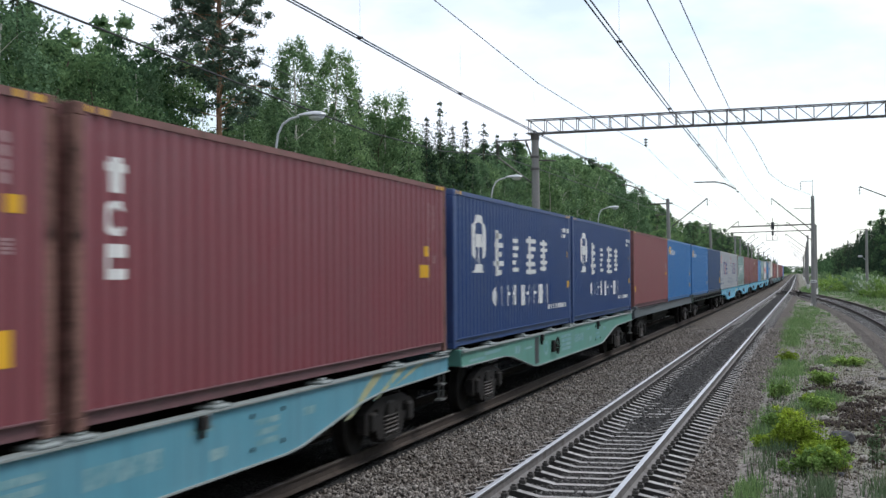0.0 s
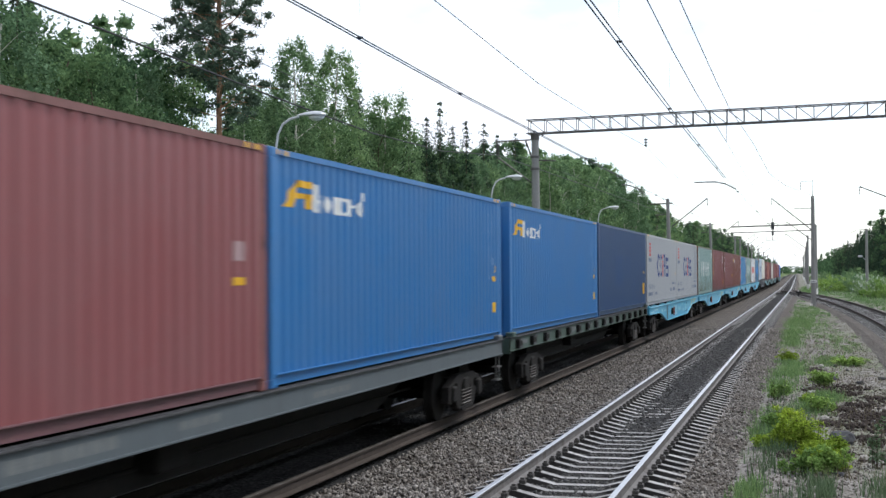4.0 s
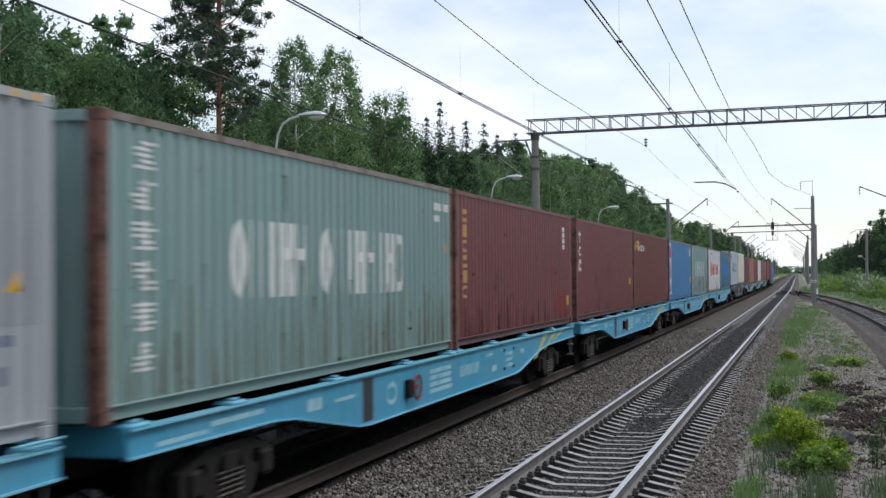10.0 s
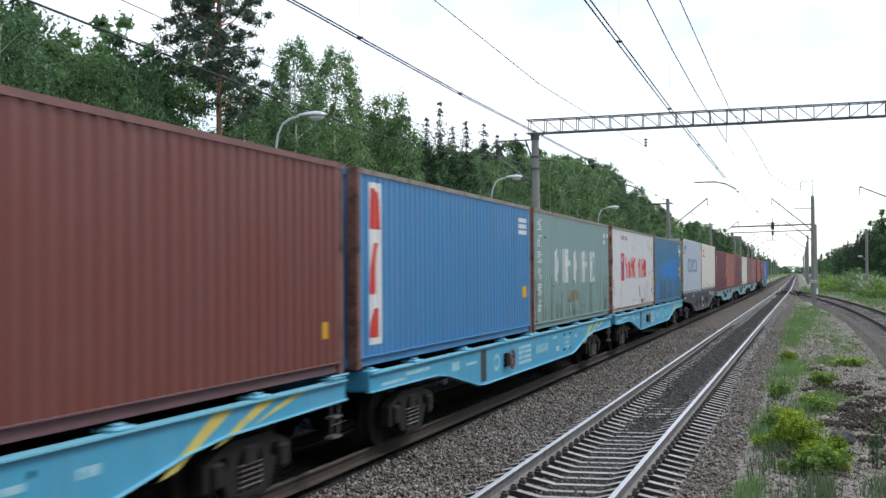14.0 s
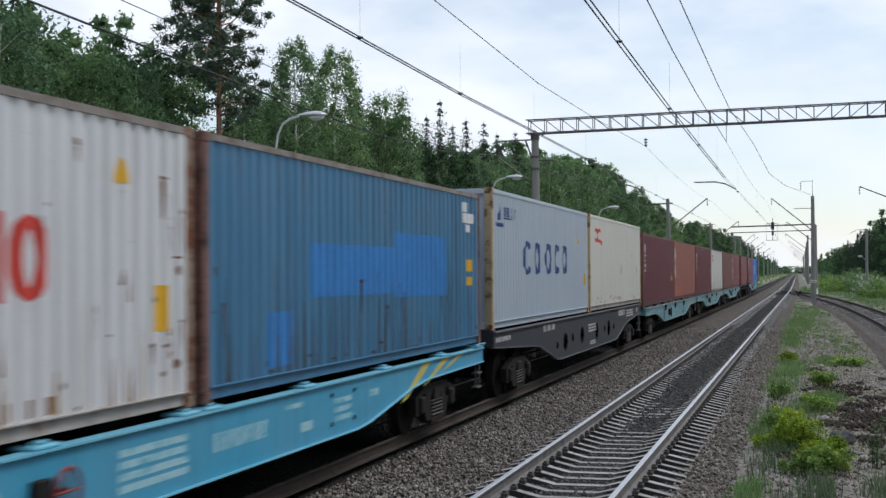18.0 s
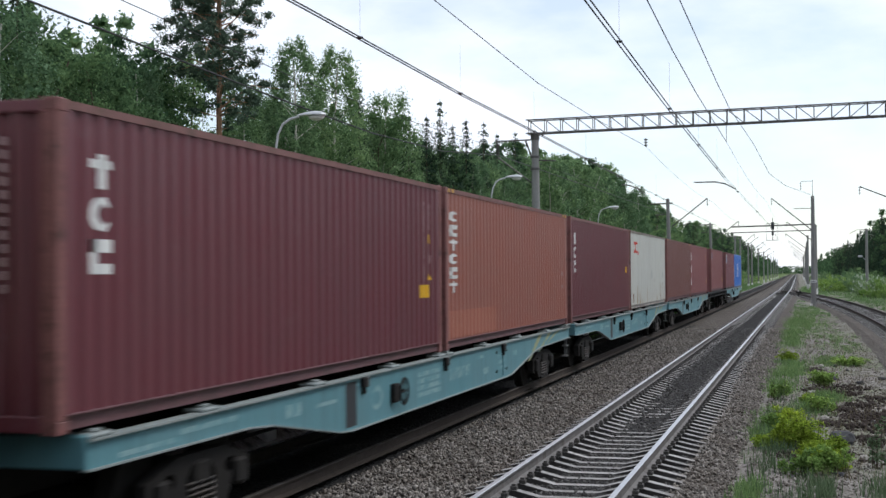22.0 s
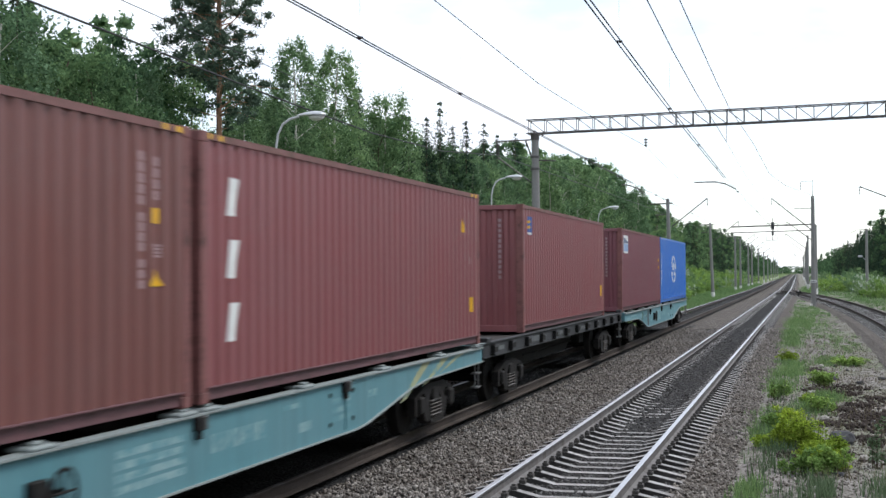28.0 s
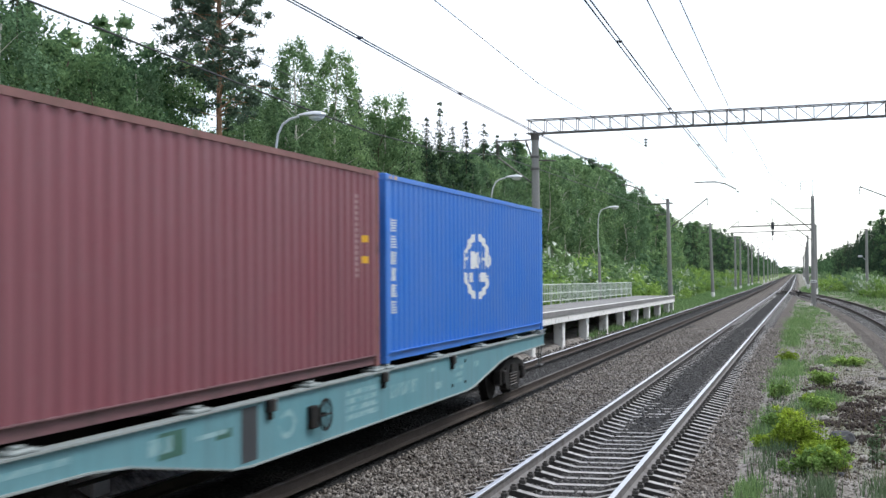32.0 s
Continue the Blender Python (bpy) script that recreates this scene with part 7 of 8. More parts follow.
def build_woods():
    R = random.Random(21)
    G = "trees of the wood"
    alder = [tree_thing("broadleaf_tree", broadleaf(3, 14, 3.3, 0.12, 62, 124, 0.078, 38, 0.17, 1.05), M_BARK, M_LEAF, "dense dark green broadleaf tree", "tree", G),
             tree_thing("broadleaf_tree", broadleaf(4, 14, 3.0, 0.10, 62, 124, 0.078, 38, 0.17, 1.0), M_BARK, M_LEAF, "dense green broadleaf tree with an uneven crown", "tree", G)]
    birch = [tree_thing("birch_tree", broadleaf(1, 14, 2.7, 0.20, 62, 150, 0.070, 38, 0.15, 0.95, 0.25), M_BIRCH_BARK, M_LEAF2, "leafy birch with a pale trunk at the wood's edge", "tree", G),
             tree_thing("birch_tree", broadleaf(2, 14, 2.3, 0.16, 62, 150, 0.068, 38, 0.14, 0.88, 0.4), M_BIRCH_BARK, M_LEAF2, "slender leafy birch at the wood's edge", "tree", G)]
    weeping = tree_thing("birch_tree", broadleaf(8, 14, 1.9, 0.14, 84, 180, 0.062, 40, 0.12, 0.72, 0.5, 0.008), M_BIRCH_BARK, M_LEAF2, "tall birch with hanging sprays of light leaves", "tree", G)
    fir = [tree_thing("spruce_tree", spruce(5, 14, 2.0, 38, 22, 0.17), M_BARK, M_SPRUCE, "dark pointed spruce in the wood", "tree", G),
           tree_thing("spruce_tree", spruce(6, 14, 1.6, 36, 22, 0.17), M_BARK, M_SPRUCE, "narrow dark spruce in the wood", "tree", G)]
    bare = [tree_thing("birch_tree", broadleaf(9, 14, 1.9, 0.42, 50, 80, 0.10, 24, 0.17, 0.8, 0.35), M_BIRCH_BARK, M_LEAF2, "birch with a bare pale trunk and high crown", "tree", G),
            tree_thing("birch_tree", broadleaf(10, 14, 2.1, 0.38, 50, 80, 0.10, 24, 0.17, 0.85, 0.3, 0.03), M_BIRCH_BARK, M_LEAF2, "leaning birch with a bare pale trunk", "tree", G)]
    far = [tree_thing("broadleaf_tree", broadleaf(11, 14, 2.8, 0.08, 40, 40, 0.14, 14, 0.28, 1.0), M_BARK, M_LEAF_MID, "green broadleaf tree in the wood", "tree", G),
           tree_thing("birch_tree", broadleaf(12, 14, 2.2, 0.16, 44, 48, 0.12, 14, 0.22, 0.85, 0.25), M_BIRCH_BARK, M_LEAF2, "leafy birch in the wood", "tree", G),
           tree_thing("spruce_tree", spruce(13, 14, 2.0, 25, 11, 0.26), M_BARK, M_SPRUCE, "dark spruce in the wood", "tree", G),
           tree_thing("broadleaf_tree", broadleaf(14, 14, 2.6, 0.06, 40, 40, 0.14, 14, 0.28, 0.95), M_BARK, M_LEAF, "dense broadleaf tree in the wood", "tree", G)]
    screen = [tree_thing("broadleaf_tree", broadleaf(15, 14, 3.2, 0.08, 40, 0, 0.5, 9, 0.5, 1.1), M_BARK, M_LEAF_MID, "green broadleaf tree on the near side of the line", "tree", G),
              tree_thing("spruce_tree", spruce(16, 14, 2.1, 18, 6, 0.45), M_BARK, M_SPRUCE, "dark spruce on the near side of the line", "tree", G)]
    # the wood along the left of the line
    y = 30.0
    while y < 760:
        step = 2.7 if y < 120 else 3.3 if y < 220 else 4.6 if y < 400 else 7.0
        for row, (xa, xb) in enumerate(((-26, -28.5), (-29.5, -33), (-34, -40))):
            if row == 2 and y > 66:
                continue
            x = R.uniform(xb, xa) + bend(y)
            yy = y + R.uniform(-0.4, 0.4) * step
            u = yy / (26 + 0.5 * (-x - 26))
            if 2.05 < u < 2.3 and row == 0:
                continue
            top = 2.65 + crest(yy / -x) * -x * R.choice((0.93, 0.97, 1.0, 1.03, 1.06)) * (0.97 if row == 0 else 1.03)
            k = R.random()
            if row == 2:
                src = far[3] if k < 0.6 else far[0]
            elif yy < 118:
                if u < 2.1:
                    src = alder[0] if k < 0.45 else alder[1] if k < 0.85 else birch[1]
                elif u < 3.1:
                    src = birch[0] if k < 0.35 else birch[1] if k < 0.6 else alder[1] if k < 0.85 else fir[1]
                else:
                    src = fir[0] if k < 0.12 and row else fir[1] if k < 0.25 and row else birch[0] if k < 0.55 else alder[0] if k < 0.75 else alder[1]
            elif u < 7.5:
                src = (bare[0] if k < 0.55 else bare[1]) if row == 0 else far[0] if k < 0.4 else far[1] if k < 0.7 else far[3] if k < 0.85 else far[2]
            elif u < 11:
                src = far[1] if k < 0.35 else far[0] if k < 0.6 else far[3] if k < 0.8 else far[2]
            else:
                src = far[2] if k < 0.7 else far[3] if k < 0.9 else far[0]
            plant(src, at(x, yy, R.uniform(0, 6.28), (top - land(x, yy)) / 14.1))
        y += step
    # single trees that stand out over the crest
    for src, u, x, high in ((weeping, 2.58, -25.2, 0.50), (weeping, 2.72, -25.4, 0.51), (fir[1], 2.93, -26, 0.455), (birch[1], 3.03, -26.5, 0.455), (fir[1], 3.33, -26, 0.43), (fir[0], 3.64, -26, 0.51), (fir[1], 3.94, -26, 0.49), (fir[0], 4.17, -26.5, 0.505), (fir[1], 4.36, -26.5, 0.49), (fir[0], 4.65, -26, 0.525), (fir[1], 3.5, -26.5, 0.45), (fir[1], 3.78, -26.5, 0.455), (fir[0], 1.54, -29.5, 0.43), (fir[1], 1.46, -30, 0.45)):
        yy = u * -x
        plant(src, at(x, yy, R.uniform(0, 6.28), (2.65 + high * -x - land(x, yy)) / 14.05))
    for x, yy, s in ((-24.6, 140, 1.1), (-25.0, 149, 1.15), (-24.6, 153.5, 1.1), (-24.8, 133, 1.05), (-24.5, 187, 1.1), (-24.9, 198, 1.15)):
        plant(bare[int(yy) % 2], at(x, yy, yy, s))
    p = tree_thing("pine_tree", pine(7, 18.6), M_PINE_BARK, M_PINE, "tall pine with a bare orange trunk and dark crown", "tree", "")
    p.matrix_basis = at(-25.6, 55.6, 0.0, 1.0)
    # woods on the right, far off
    yy = 200.0
    while yy < 620:
        for row in range(2):
            x = 12.2 + row * 3.2 + R.uniform(-0.7, 0.9)
            k = R.random()
            src = far[2] if k < 0.88 else far[3]
            plant(src, at(x, yy + R.uniform(-1.5, 1.5), R.uniform(0, 6.28), R.choice((0.72, 0.8, 0.86, 0.92)) + 0.04 * row))
        yy += 4.2 if yy < 330 else 7.0
    # unseen trees on the near side, behind the viewpoint, added to cut low sky light
    for i in range(150):
        yy = -70 + i * 1.5 + R.uniform(-1, 1)
        x = R.uniform(15, 18) + (i % 3) * 4.5
        plant(screen[R.choice((0, 0, 1))], at(x, yy, R.uniform(0, 6.28), R.uniform(0.75, 0.95)))
    # more unseen trees on the left, added to dim light from behind
    for i in range(75):
        yy = -85 + i * 1.5 + R.uniform(-1, 1)
        x = R.uniform(-25, -28) - (i % 3) * 4.5
        plant(screen[R.choice((0, 0, 1))], at(x, yy, R.uniform(0, 6.28), R.uniform(0.85, 1.05)))
    for t in alder + birch + [weeping] + fir + bare + far + screen:
        for o in (*t.children_recursive, t):
            bpy.data.objects.remove(o)
    # distant woods close the view down the line
    rng = np.random.default_rng(3)
    pts = []
    for side in (-1, 1):
        for i in range(420):
            yy = rng.uniform(600, 1500)
            off = rng.uniform(22, 70) if side < 0 else rng.uniform(14, 80)
            h = rng.uniform(9, 14)
            m = 60
            d = rng.normal(size=(m, 3)) * np.array([1.7, 1.7, 1.0])
            d[:, 2] = rng.uniform(0.02, 1.0, size=m) * h
            d[:, :2] *= (1.15 - d[:, 2:3] / h)
            pts.append(np.array([side * off + bend(yy), yy, 0]) + d)
    for i in range(90):
        h = rng.uniform(5, 9)
        d = rng.normal(size=(60, 3)) * np.array([2.2, 2.2, 1.0])
        d[:, 2] = rng.uniform(0.02, 1.0, size=60) * h
        pts.append(np.array([rng.uniform(-60, 50), rng.uniform(1480, 1560), 0]) + d)
    v, f = cards(np.concatenate(pts), 0.85, rng, 0.1, 0.7)
    tagged(new("distant_woods", quick_mesh("distant_woods", v, f, [M_LEAF])), "distant green woods on both sides of the line", "trees", kind="stuff")


build_woods()


def shrub(seed, tall, wide, n, fine, leaf):
    """Rounded mounds of leaves on short stems."""
    rng = np.random.default_rng(seed)
    segs, clumps = [], []
    for i in range(n):
        a, rr = rng.uniform(0, 6.28), wide * rng.uniform(0, 1) ** 0.5
        z = tall * rng.uniform(0.15, 0.88) * (1 - 0.4 * (rr / wide) ** 2)
        k = rng.uniform(0.28, 0.52) * (0.5 + 0.25 * tall)
        clumps.append((np.cos(a) * rr, np.sin(a) * rr, z, k, k, k * 0.8))
        if i % 3 == 0:
            segs.append(((np.cos(a) * rr * 0.15, np.sin(a) * rr * 0.15, -0.1), clumps[-1][:3], 0.02, 0.006))
    v, f = clump_cards(clumps, fine, leaf, 9, leaf * 1.8, rng)
    v[:, 2] = np.maximum(v[:, 2], 0.0)
    return segs, v, f


def shrub_thing(made, leaves, label, name="shrub", group="shrubs beside the line"):
    segs, v, f = made
    t = empty(name, Matrix.Translation((0, -200, 0)), label, "shrub", group)
    tagged(part("branchwork", limbs_mesh("branchwork", segs, M_BARK), M_BARK, t), kind="stuff")
    part("foliage", quick_mesh("foliage", v, f, [leaves]), leaves, t)
    return t


def build_shrubs():
    R = random.Random(8)
    kinds = [shrub_thing(shrub(31, 2.6, 1.6, 26, 36, 0.094), M_SHRUB, "bright green leafy shrub behind the platform"),
             shrub_thing(shrub(32, 2.2, 1.4, 24, 36, 0.094), M_SHRUB, "low bright green leafy shrub"),
             shrub_thing(shrub(33, 3.0, 1.5, 26, 36, 0.094), M_LEAF2, "tall leafy green shrub"),
             shrub_thing(shrub(34, 2.5, 1.5, 26, 36, 0.094), M_BLOOM, "green shrub with pale blossom")]
    y = 40.0
    while y < 480:
        for xa, xb in ((-14.2, -16.5), (-17, -20), (-20.5, -25)):
            if y > 130 and xa < -20 and R.random() < 0.3:
                continue
            x = R.uniform(xb, xa) + bend(y)
            src = kinds[3] if R.random() < (0.2 if y > 70 else 0.06) else kinds[R.choice((0, 1, 2, 0))]
            plant(src, at(x, y + R.uniform(-0.9, 0.9), R.uniform(0, 6.28), R.uniform(0.75, 1.2) * (0.85 if xa > -15 else 1.25 if xa > -18 else 1.6) * (1.3 if y < 150 else 1.0)))
        y += 2.4 if y < 120 else 3.6 if y < 200 else 6.0 if y < 330 else 10.0
    for i in range(64):
        yy = R.uniform(150, 300)
        x = R.uniform(6.5, 12.5) + (yy - 150) * 0.005
        src = kinds[3] if R.random() < 0.35 else kinds[R.choice((0, 1, 2))]
        plant(src, at(x, yy, R.uniform(0, 6.28), R.uniform(0.8, 1.35)))
    for i in range(44):
        yy = R.uniform(195, 420)
        x = R.uniform(2.2, 9.0) + bend(yy)
        plant(kinds[3] if R.random() < 0.3 else kinds[R.choice((0, 1, 2))], at(x, yy, R.uniform(0, 6.28), R.uniform(0.7, 1.2)))
    for x, yy, s in ((-13.2, 104, 0.55), (-12.6, 113, 0.5), (-13.0, 122, 0.7), (-13.6, 132, 0.8), (-12.9, 145, 0.6)):
        plant(kinds[1], at(x, yy, 1.0, s))
    for t in kinds:
        for o in (*t.children_recursive, t):
            bpy.data.objects.remove(o)


build_shrubs()


def blades(spots, rng, tall, lean=0.45, wide=0.012, per=14, spread=0.09):
    """Tufts of narrow grass blades."""
    v, f, k = [], [], 0
    for x, y, s in spots:
        n = int(per * rng.uniform(0.6, 1.4))
        a = rng.uniform(0, 6.28, n)
        bx, by = x + rng.normal(size=n) * spread * s, y + rng.normal(size=n) * spread * s
        z = land(x, y)
        h = tall * s * rng.uniform(0.45, 1.2, n)
        l = lean * h * rng.uniform(0.1, 1.1, n)
        w = wide * rng.uniform(0.7, 1.5, n)
        b0 = np.stack([bx - np.sin(a) * w, by + np.cos(a) * w, np.full(n, z - 0.02)], 1)
        b1 = np.stack([bx + np.sin(a) * w, by - np.cos(a) * w, np.full(n, z - 0.02)], 1)
        t = np.stack([bx + np.cos(a) * l, by + np.sin(a) * l, z + h], 1)
        v.append(np.stack([b0, b1, t], 1).reshape(-1, 3))
    v = np.concatenate(v)
    return v, np.arange(len(v)).reshape(-1, 3)


M_GRASS = leaf_material("meadow_grass", (0.12, 0.21, 0.082), (0.33, 0.465, 0.215), 0.3)
M_GRASS_GREY = leaf_material("grey_green_weeds", (0.10, 0.15, 0.08), (0.24, 0.31, 0.18), 0.25)
M_WEED = leaf_material("yellow_green_weeds", (0.20, 0.30, 0.03), (0.60, 0.72, 0.12), 0.35)
M_DRY = leaf_material("dry_stalks", (0.13, 0.10, 0.06), (0.33, 0.27, 0.18), 0.2)


def build_grass():
    rng = np.random.default_rng(17)
    spots = []
    # the green strip along the shoulder of the ballast
    for i in range(950):
        y = 24.5 + 68 * rng.uniform() ** 1.3
        patch = noise.noise((y * 0.22, 1.5, 0.0))
        if patch < -0.12 and y > 30:
            continue
        x = -0.62 + 0.012 * (y - 17) * -0.6 + rng.normal() * (0.16 + 0.004 * y)
        spots.append((x, y, rng.uniform(0.7, 1.3)))
    for cx, cy, rx, ry, n in ((-0.78, 18.6, 0.07, 1.0, 70), (-0.45, 43, 0.3, 3.0, 200), (0.75, 47, 0.5, 2, 150), (-0.75, 62, 0.5, 7, 300), (-0.5, 80, 0.8, 9, 300), (0.3, 75, 1.0, 14, 200), (1.4, 60, 0.6, 8, 90), (0.1, 30.5, 0.25, 1.1, 120), (0.5, 33, 0.3, 1.2, 90), (0.0, 100, 1.0, 14, 300)):
        for i in range(n):
            spots.append((cx + rng.normal() * rx * 0.6, cy + rng.normal() * ry * 0.6, rng.uniform(0.6, 1.2)))
    v, f = blades(spots, rng, 0.15, 0.7, 0.009, 13, 0.1)
    tagged(new("grass", quick_mesh("grass", v, f, [M_GRASS])), "tufts of green grass along the edge of the ballast", "grass", kind="stuff")
    spots = [(-0.45 + rng.normal() * 0.22, 24.5 + rng.normal() * 2.5, rng.uniform(0.7, 1.4)) for i in range(110)] + [(0.1 + rng.normal() * 0.16, 19.0 + rng.normal() * 0.5, rng.uniform(0.7, 1.3)) for i in range(36)] + [(0.95 + rng.normal() * 0.1, 19.3 + rng.normal() * 0.5, rng.uniform(0.9, 1.5)) for i in range(14)]
    v, f = blades(spots, rng, 0.22, 0.5, 0.009, 12, 0.07)
    tagged(new("weeds", quick_mesh("weeds", v, f, [M_GRASS_GREY])), "grey-green weeds among the stones", "weeds", kind="stuff")
    spots = [(rng.uniform(-0.2, 2.2), 20 + 45 * rng.uniform() ** 1.4, rng.uniform(0.5, 1.2)) for i in range(420)]
    v, f = blades(spots, rng, 0.2, 0.9, 0.006, 7, 0.1)
    tagged(new("dry_grass", quick_mesh("dry_grass", v, f, [M_DRY])), "thin dry stalks on the stony soil", "grass", kind="stuff")
    # meadow on the left beyond the platform and round the siding
    spots = []
    for i in range(5200):
        y = rng.uniform(92, 330)
        spots.append((-9.75 - abs(rng.normal()) * 2.2 + bend(y), y, rng.uniform(0.8, 1.8)))
    for i in range(1500):
        spots.append((rng.uniform(-14.5, -12.3), rng.uniform(40, 98), rng.uniform(0.6, 1.3)))
    for i in range(2600):
        y = rng.uniform(90, 260)
        x = rng.uniform(-0.9, 14)
        if abs(x - siding_x(y)) < 2.3:
            continue
        spots.append((x, y, rng.uniform(0.25, 0.55) if x < 5 and y < 180 else rng.uniform(0.6, 1.2)))
    for i in range(160):
        spots.append((rng.uniform(-9.7, -9.0), rng.uniform(58, 98), rng.uniform(0.4, 0.9)))
    v, f = blades(spots, rng, 0.36, 1.0, 0.022, 15, 0.32)
    tagged(new("meadow_grass", quick_mesh("meadow_grass", v, f, [M_GRASS])), "long green grass beside the line", "grass", kind="stuff")


build_grass()


def weed_bush(x, y, tall, wide, seed, mat, label, n=26, per=70, leaf=0.035):
    """Arching stems in uneven lobes, leafy towards their tips and bare near the ground."""
    rng = np.random.default_rng(seed)
    segs, pts = [], []
    lobes = [(rng.uniform(0, 6.28), wide * rng.uniform(0.15, 0.75), rng.uniform(0.5, 1.1)) for _ in range(3 + n // 9)]
    for i in range(n):
        la, lr, lh = lobes[i % len(lobes)]
        root = np.array([np.cos(la) * lr * 0.6, np.sin(la) * lr * 0.6, -0.03]) + np.append(rng.normal(size=2) * 0.06, 0)
        a, rr = la + rng.normal() * 0.8, wide * rng.uniform(0.15, 0.55)
        h = tall * lh * rng.uniform(0.45, 1.1)
        mid = root + np.array([np.cos(a) * rr * 0.35, np.sin(a) * rr * 0.35, h])
        tip = root + np.array([np.cos(a) * rr, np.sin(a) * rr, h * rng.uniform(0.55, 0.95)])
        segs.append((tuple(root), tuple(mid), 0.007, 0.004))
        segs.append((tuple(mid), tuple(tip), 0.004, 0.002))
        t = rng.uniform(0.45, 1.0, size=(per // 2, 1))
        pts.append(root + (mid - root) * t + rng.normal(size=(per // 2, 3)) * 0.04)
        t = rng.uniform(0.0, 1.05, size=(per - per // 2, 1))
        pts.append(mid + (tip - mid) * t + rng.normal(size=(per - per // 2, 3)) * np.array([0.035, 0.035, 0.022]))
    p = np.concatenate(pts)
    n = rng.normal(size=p.shape) * 0.6
    n[:, 2] += 1.0
    v = facing_cards(p, unit(n), leaf * 1.15, rng, 0.5)
    f = np.arange(len(v)).reshape(-1, 3)
    t = empty("bush", Matrix.Translation((x, y, land(x, y))), label, "bush")
    tagged(part("branchwork", limbs_mesh("branchwork", segs, M_BARK), M_BARK, t), kind="stuff")
    part("foliage", quick_mesh("foliage", v, f, [mat]), mat, t)
    return t


def rock(x, y, sx, sy, sz, seed, mat, label, name="rock", category="rock"):
    rng = random.Random(seed)
    bm = bmesh.new()
    bmesh.ops.create_icosphere(bm, subdivisions=3, radius=1.0)
    off = Vector((rng.uniform(0, 50), rng.uniform(0, 50), rng.uniform(0, 50)))
    for v in bm.verts:
        d = 0.75 + 0.35 * noise.noise(v.co * 1.1 + off) + 0.12 * noise.noise(v.co * 4 + off)
        c = v.co * d
        v.co = Vector((max(-0.75, min(0.75, c.x)) * sx, max(-0.7, min(0.7, c.y)) * sy, max(-0.4, min(0.62, c.z)) * sz))
    me = to_mesh(name, bm)
    me.materials.append(mat)
    ob = new(name, me)
    ob.matrix_basis = Matrix.LocRotScale((x, y, land(x, y) + sz * 0.25), Euler((0, 0, rng.uniform(0, 3))), None)
    return tagged(ob, label, category, "stones on the verge" if name == "rock" else "")


def stones(spots, sizes, rng):
    """Broken stones: squashed eight-faced lumps, each its own shape."""
    n = len(spots)
    base = np.array([(1, 0, 0), (-1, 0, 0), (0, 1, 0), (0, -1, 0), (0, 0, 1), (0, 0, -1)], dtype=float)
    v = base[None] * rng.uniform(0.6, 1.25, size=(n, 6, 1)) + rng.normal(size=(n, 6, 3)) * 0.22
    q = rng.normal(size=(n, 4))
    q /= np.linalg.norm(q, axis=1)[:, None]
    w, x, y, z = q.T
    m = np.stack([1 - 2 * (y * y + z * z), 2 * (x * y - z * w), 2 * (x * z + y * w), 2 * (x * y + z * w), 1 - 2 * (x * x + z * z), 2 * (y * z - x * w), 2 * (x * z - y * w), 2 * (y * z + x * w), 1 - 2 * (x * x + y * y)], 1).reshape(n, 3, 3)
    v = np.einsum("nij,nkj->nki", m, v) * sizes[:, None, None]
    v = (v + spots[:, None, :]).reshape(-1, 3)
    tri = np.array([(0, 2, 4), (2, 1, 4), (1, 3, 4), (3, 0, 4), (2, 0, 5), (1, 2, 5), (3, 1, 5), (0, 3, 5)])
    f = (tri[None] + 6 * np.arange(n)[:, None, None]).reshape(-1, 3)
    return v, f


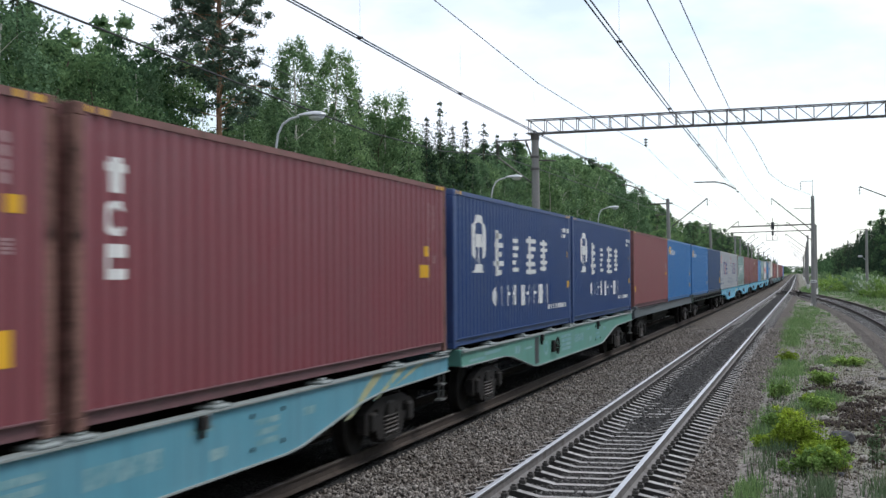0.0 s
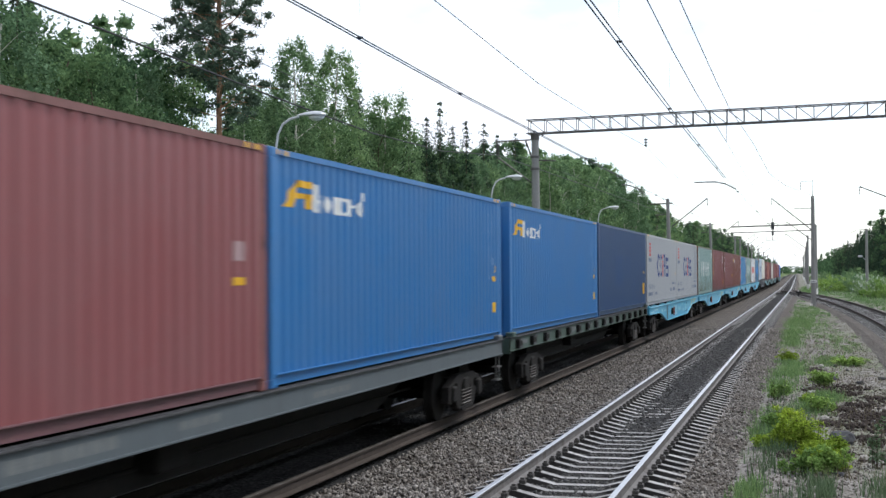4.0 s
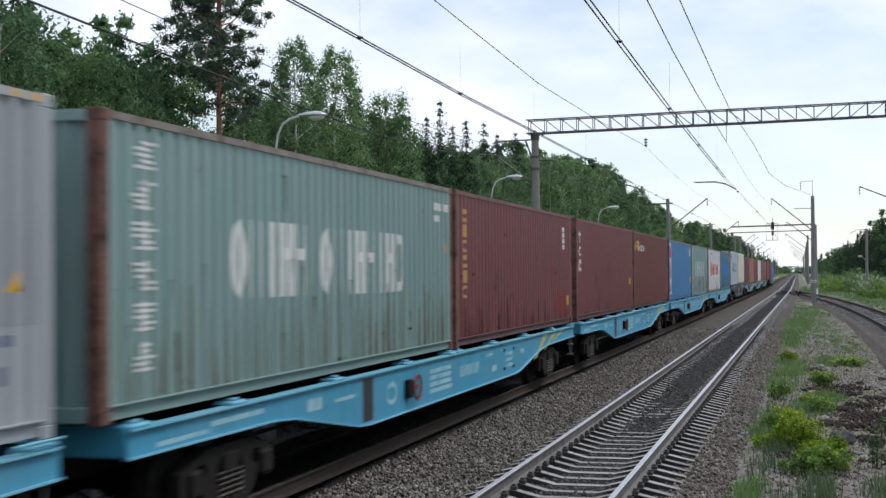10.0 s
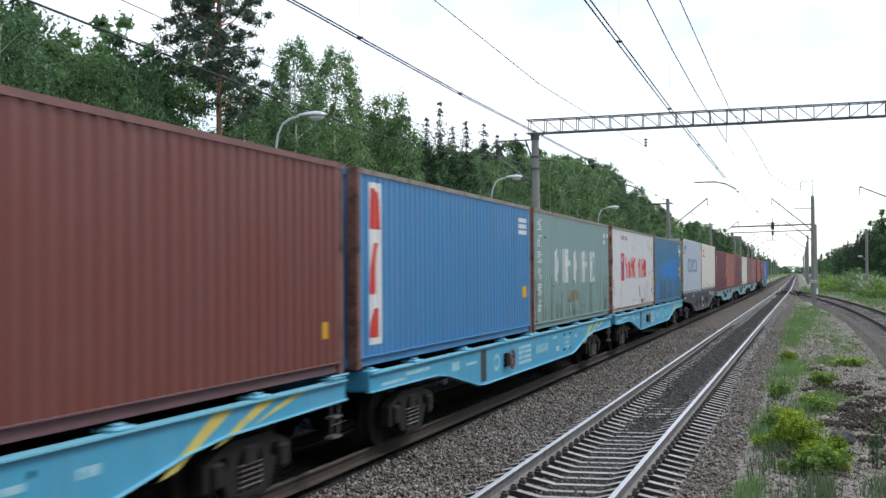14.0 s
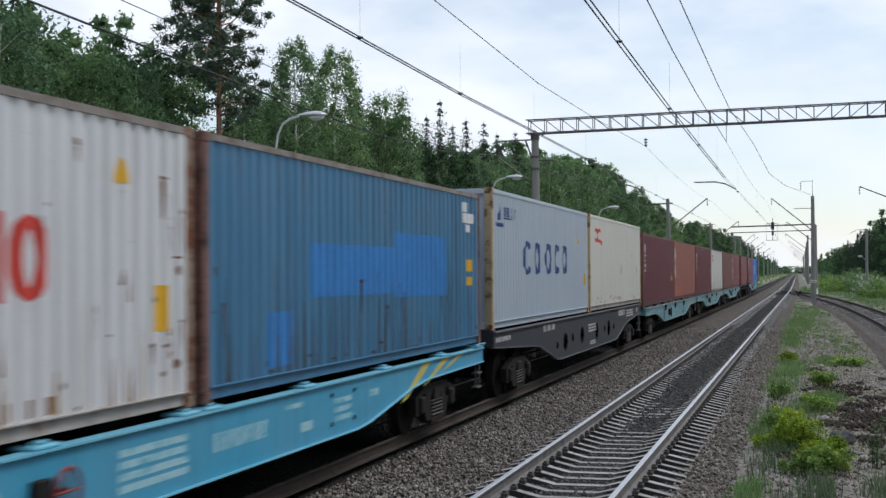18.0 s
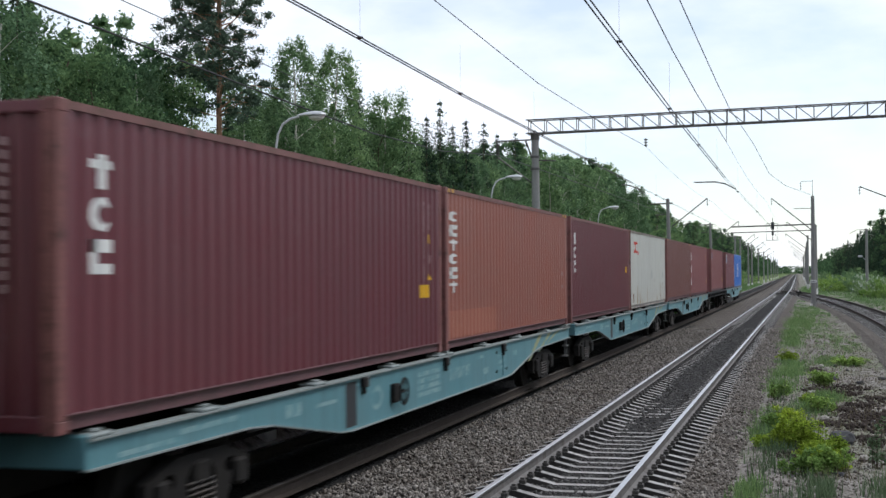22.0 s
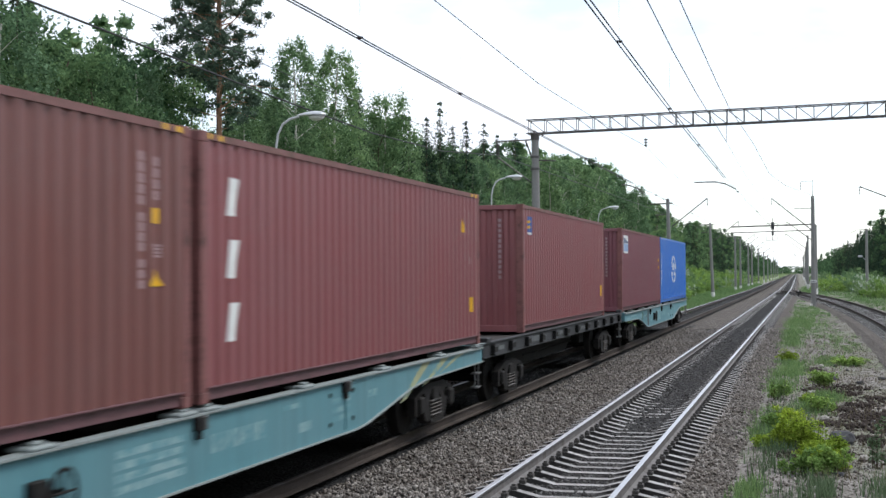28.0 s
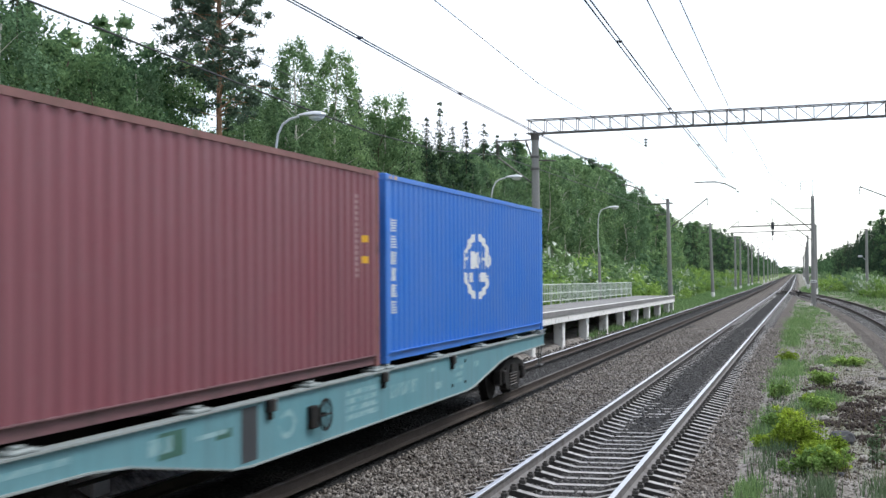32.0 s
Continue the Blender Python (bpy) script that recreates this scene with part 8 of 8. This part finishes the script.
def build_verge():
    for k, (x, y, tall, wide, n) in enumerate(((-0.6, 23.3, 0.28, 0.42, 36), (-0.32, 23.5, 0.5, 0.42, 50), (0.02, 23.2, 0.56, 0.4, 50), (0.32, 22.9, 0.4, 0.4, 40), (0.0, 21.8, 0.3, 0.3, 26), (0.3, 21.0, 0.34, 0.3, 26))):
        weed_bush(x, y, tall, wide, 60 + k, M_WEED, "yellow-green weedy bush with arching stems on the verge", n, 84, 0.026)
    weed_bush(-0.35, 27.6, 0.3, 0.5, 12, M_WEED, "low patch of yellow-green weeds on the verge", 30, 60, 0.03)
    weed_bush(0.3, 36, 0.4, 0.5, 13, M_SHRUB, "leafy green weed among stones", 26, 60)
    weed_bush(1.3, 46, 0.35, 0.9, 14, M_SHRUB, "patch of leafy green weeds", 40, 60)
    weed_bush(0.3, 20.6, 0.45, 0.32, 3, M_SHRUB, "leafy green weed on the verge", 18, 60)
    weed_bush(-0.1, 20.4, 0.35, 0.3, 4, M_SHRUB, "leafy green weed on the verge", 14, 60)
    weed_bush(-0.62, 46.5, 0.5, 0.4, 5, M_WEED, "yellow-green bush at the ballast edge", 24, 60)
    weed_bush(0.25, 29.8, 0.4, 0.35, 6, M_SHRUB, "leafy green weed among stones", 18, 50)
    weed_bush(-0.68, 32.0, 0.42, 0.3, 7, M_SHRUB, "leafy weed at the ballast edge", 18, 50)
    weed_bush(0.05, 31.8, 0.3, 0.28, 8, M_WEED, "low yellow-green leafy weed", 14, 50)
    weed_bush(-0.7, 26.4, 0.35, 0.25, 9, M_SHRUB, "leafy weed at the ballast edge", 14, 50)
    weed_bush(1.0, 21.5, 0.75, 0.14, 10, M_GRASS_GREY, "thin upright grey-green seedling", 8, 30)
    grey = surface("dark_grey_rock", (0.065, 0.065, 0.07), 0.85, 0, 3, 0.3, 20, 0.4, 0.02)
    soil = surface("dark_turned_soil", (0.048, 0.038, 0.033), 0.95, 0, 3, 0.45, 18, 0.8, 0.03, (0.12, 0.10, 0.085), (0.58, 0.75))
    pale = surface("pale_field_stone", (0.34, 0.32, 0.29), 0.9, 0, 3, 0.25, 25, 0.3, 0.01)
    rock(0.58, 24.6, 0.36, 0.3, 0.26, 1, grey, "flat dark grey rock among weeds")
    R = random.Random(4)
    rng = np.random.default_rng(12)
    spots = []
    # heaps at (-0.2, 22.3) and (0.35, 23.0) put the bush's shade into soil colour
    for x, y, s in ((0.95, 27.5, 0.5), (1.35, 29.5, 0.6), (1.6, 33.0, 0.6), (0.75, 30.5, 0.4), (1.1, 25.2, 0.4), (0.12, 34.8, 0.3), (1.7, 26.5, 0.6), (1.25, 22.4, 0.35), (0.45, 27.6, 0.35), (1.9, 30.0, 0.6), (1.0, 36, 0.8), (0.3, 38.5, 0.3), (0.18, 43, 0.35), (0.81, 34.3, 0.5), (0.95, 29.1, 0.45), (-0.2, 22.3, 0.4), (0.35, 23.0, 0.4), (1.5, 28.0, 0.7), (1.2, 31.5, 0.6), (1.6, 24.5, 0.5)):
        for k in range(130):
            a, b = x + rng.normal() * s * 0.5, y + rng.normal() * s * 0.8
            d = math.hypot((a - x) / s, (b - y) / s / 1.9)
            spots.append((a, b, land(a, b) + 0.05 * max(0.0, 1 - d)))
    spots = np.array(spots)
    cv, cf = stones(spots, rng.uniform(0.015, 0.06, size=len(spots)), rng)
    tagged(new("soil_clods", quick_mesh("soil_clods", cv, cf, [soil])), "heaps of dark turned soil clods", "soil", kind="stuff")
    for i in range(26):
        x, y = R.uniform(-0.1, 2.2), 19 + 28 * R.random() ** 1.3
        s = R.uniform(0.05, 0.14)
        rock(x, y, s, s * 1.3, s * 0.8, R.randint(0, 999), pale if i % 3 else grey, "small loose stone on the verge")


build_verge()


def build_stones():
    rng = np.random.default_rng(44)
    n = 48000
    y = 15 + 55 * rng.uniform(size=n) ** 1.7
    x = rng.uniform(-6.35, -0.75, size=n)
    d = np.abs(x - TRACK_NEAR)
    z = np.full(n, BALLAST_TOP + 0.005)
    sleeper = np.abs(((y + 39.5 + 0.275) % 0.55) - 0.275)
    buried = rng.uniform(size=n) < np.clip((y - 30) / 18, 0.0, 0.92)
    keep = ~((d < 1.36) & (sleeper < 0.13) & ((d > 0.6) & ~((d > 0.92) & buried) | (d < 0.6) & (rng.uniform(size=n) > np.clip((y - 20) / 20, 0.12, 1)))) & (np.abs(d - GAUGE_HALF) > 0.09)
    keep &= ~((x > -1.45) & (rng.uniform(size=n) < (x + 1.45) / 0.9))
    z = np.where(x > -1.5, BALLAST_TOP - (x + 1.5) * 0.22, z)
    z = np.where(d < 1.36, BALLAST_TOP - 0.004 + 0.04 * ((d > 0.92) & buried), z)
    z = np.where(d < 0.62, BALLAST_TOP + 0.04 * np.clip((y - 21) / 16, 0, 1), z)
    # dark stones go past the rails nearby, as painted shade between sleeper ends
    inner = d < np.where(y > 34, 0.95, 1.25)
    for name, sel, mat, label in (("ballast_stones", keep & ~inner, M_STONE, "loose grey-brown crushed stones of the ballast"), ("oily_ballast_stones", keep & inner, M_STONE_DARK, "dark oily stones between the rails")):
        p = np.stack([x[sel], y[sel], z[sel] + rng.normal(size=sel.sum()) * 0.008], 1)
        v, f = stones(p, rng.uniform(0.016, 0.038, size=len(p)), rng)
        tagged(new(name, quick_mesh(name, v, f, [mat])), label, "gravel", kind="stuff")
    m = 17000
    y = 18 + 80 * rng.uniform(size=m) ** 1.7
    x = rng.uniform(-0.9, 2.6, size=m)
    z = np.array([land(a, b) for a, b in zip(x, y)])
    v, f = stones(np.stack([x, y, z + 0.008], 1), rng.uniform(0.008, 0.025, size=m) * rng.choice((0.6, 0.8, 1.0, 1.7), size=m), rng)
    tagged(new("verge_stones", quick_mesh("verge_stones", v, f, [M_STONE])), "scattered stones on the dark verge", "gravel", kind="stuff")
    m = 9000
    y = 24 + 50 * rng.uniform(size=m) ** 1.5
    x = rng.uniform(-9.4, -5.9, size=m)
    v, f = stones(np.stack([x, y, np.full(m, BALLAST_TOP - 0.005)], 1), rng.uniform(0.018, 0.04, size=m), rng)
    ok = np.abs(np.abs(x - TRACK_FAR) - GAUGE_HALF) > 0.09
    v, f = v.reshape(m, 6, 3)[ok].reshape(-1, 3), np.arange(0)
    k = int(ok.sum())
    tri = np.array([(0, 2, 4), (2, 1, 4), (1, 3, 4), (3, 0, 4), (2, 0, 5), (1, 2, 5), (3, 1, 5), (0, 3, 5)])
    f = (tri[None] + 6 * np.arange(k)[:, None, None]).reshape(-1, 3)
    # the dark stone colour here stands in for shade under the train
    tagged(new("far_ballast_stones", quick_mesh("far_ballast_stones", v, f, [M_STONE_DARK])), "crushed stones round the far track", "gravel", kind="stuff")


build_stones()


def motions():
    times = [i * 0.5 for i in range(65)]
    for c, start, z in CONTAINERS:
        walk(c, [(t, Matrix.Translation((TRACK_FAR, start - travel(t), z))) for t in times])
    for w, start in WAGONS:
        walk(w, [(t, Matrix.Translation((TRACK_FAR, start - travel(t), 0))) for t in times])
    ticks = [i / FPS for i in range(32 * FPS + 1)]
    for wheel, y, start in WHEELS:
        # turning while the wheel is in sight, still before and after
        seen = [t for t in ticks if -6 < start + y - travel(t) < 150] or [0.0, 32.0]
        rows = [(t, pose(0, y, 0.475, math.degrees(travel(t) / 0.475))) for t in seen]
        if seen[0] > 0:
            rows.insert(0, (0.0, rows[0][1]))
        if seen[-1] < 32:
            rows.append((32.0, rows[-1][1]))
        walk(wheel, rows)


motions()
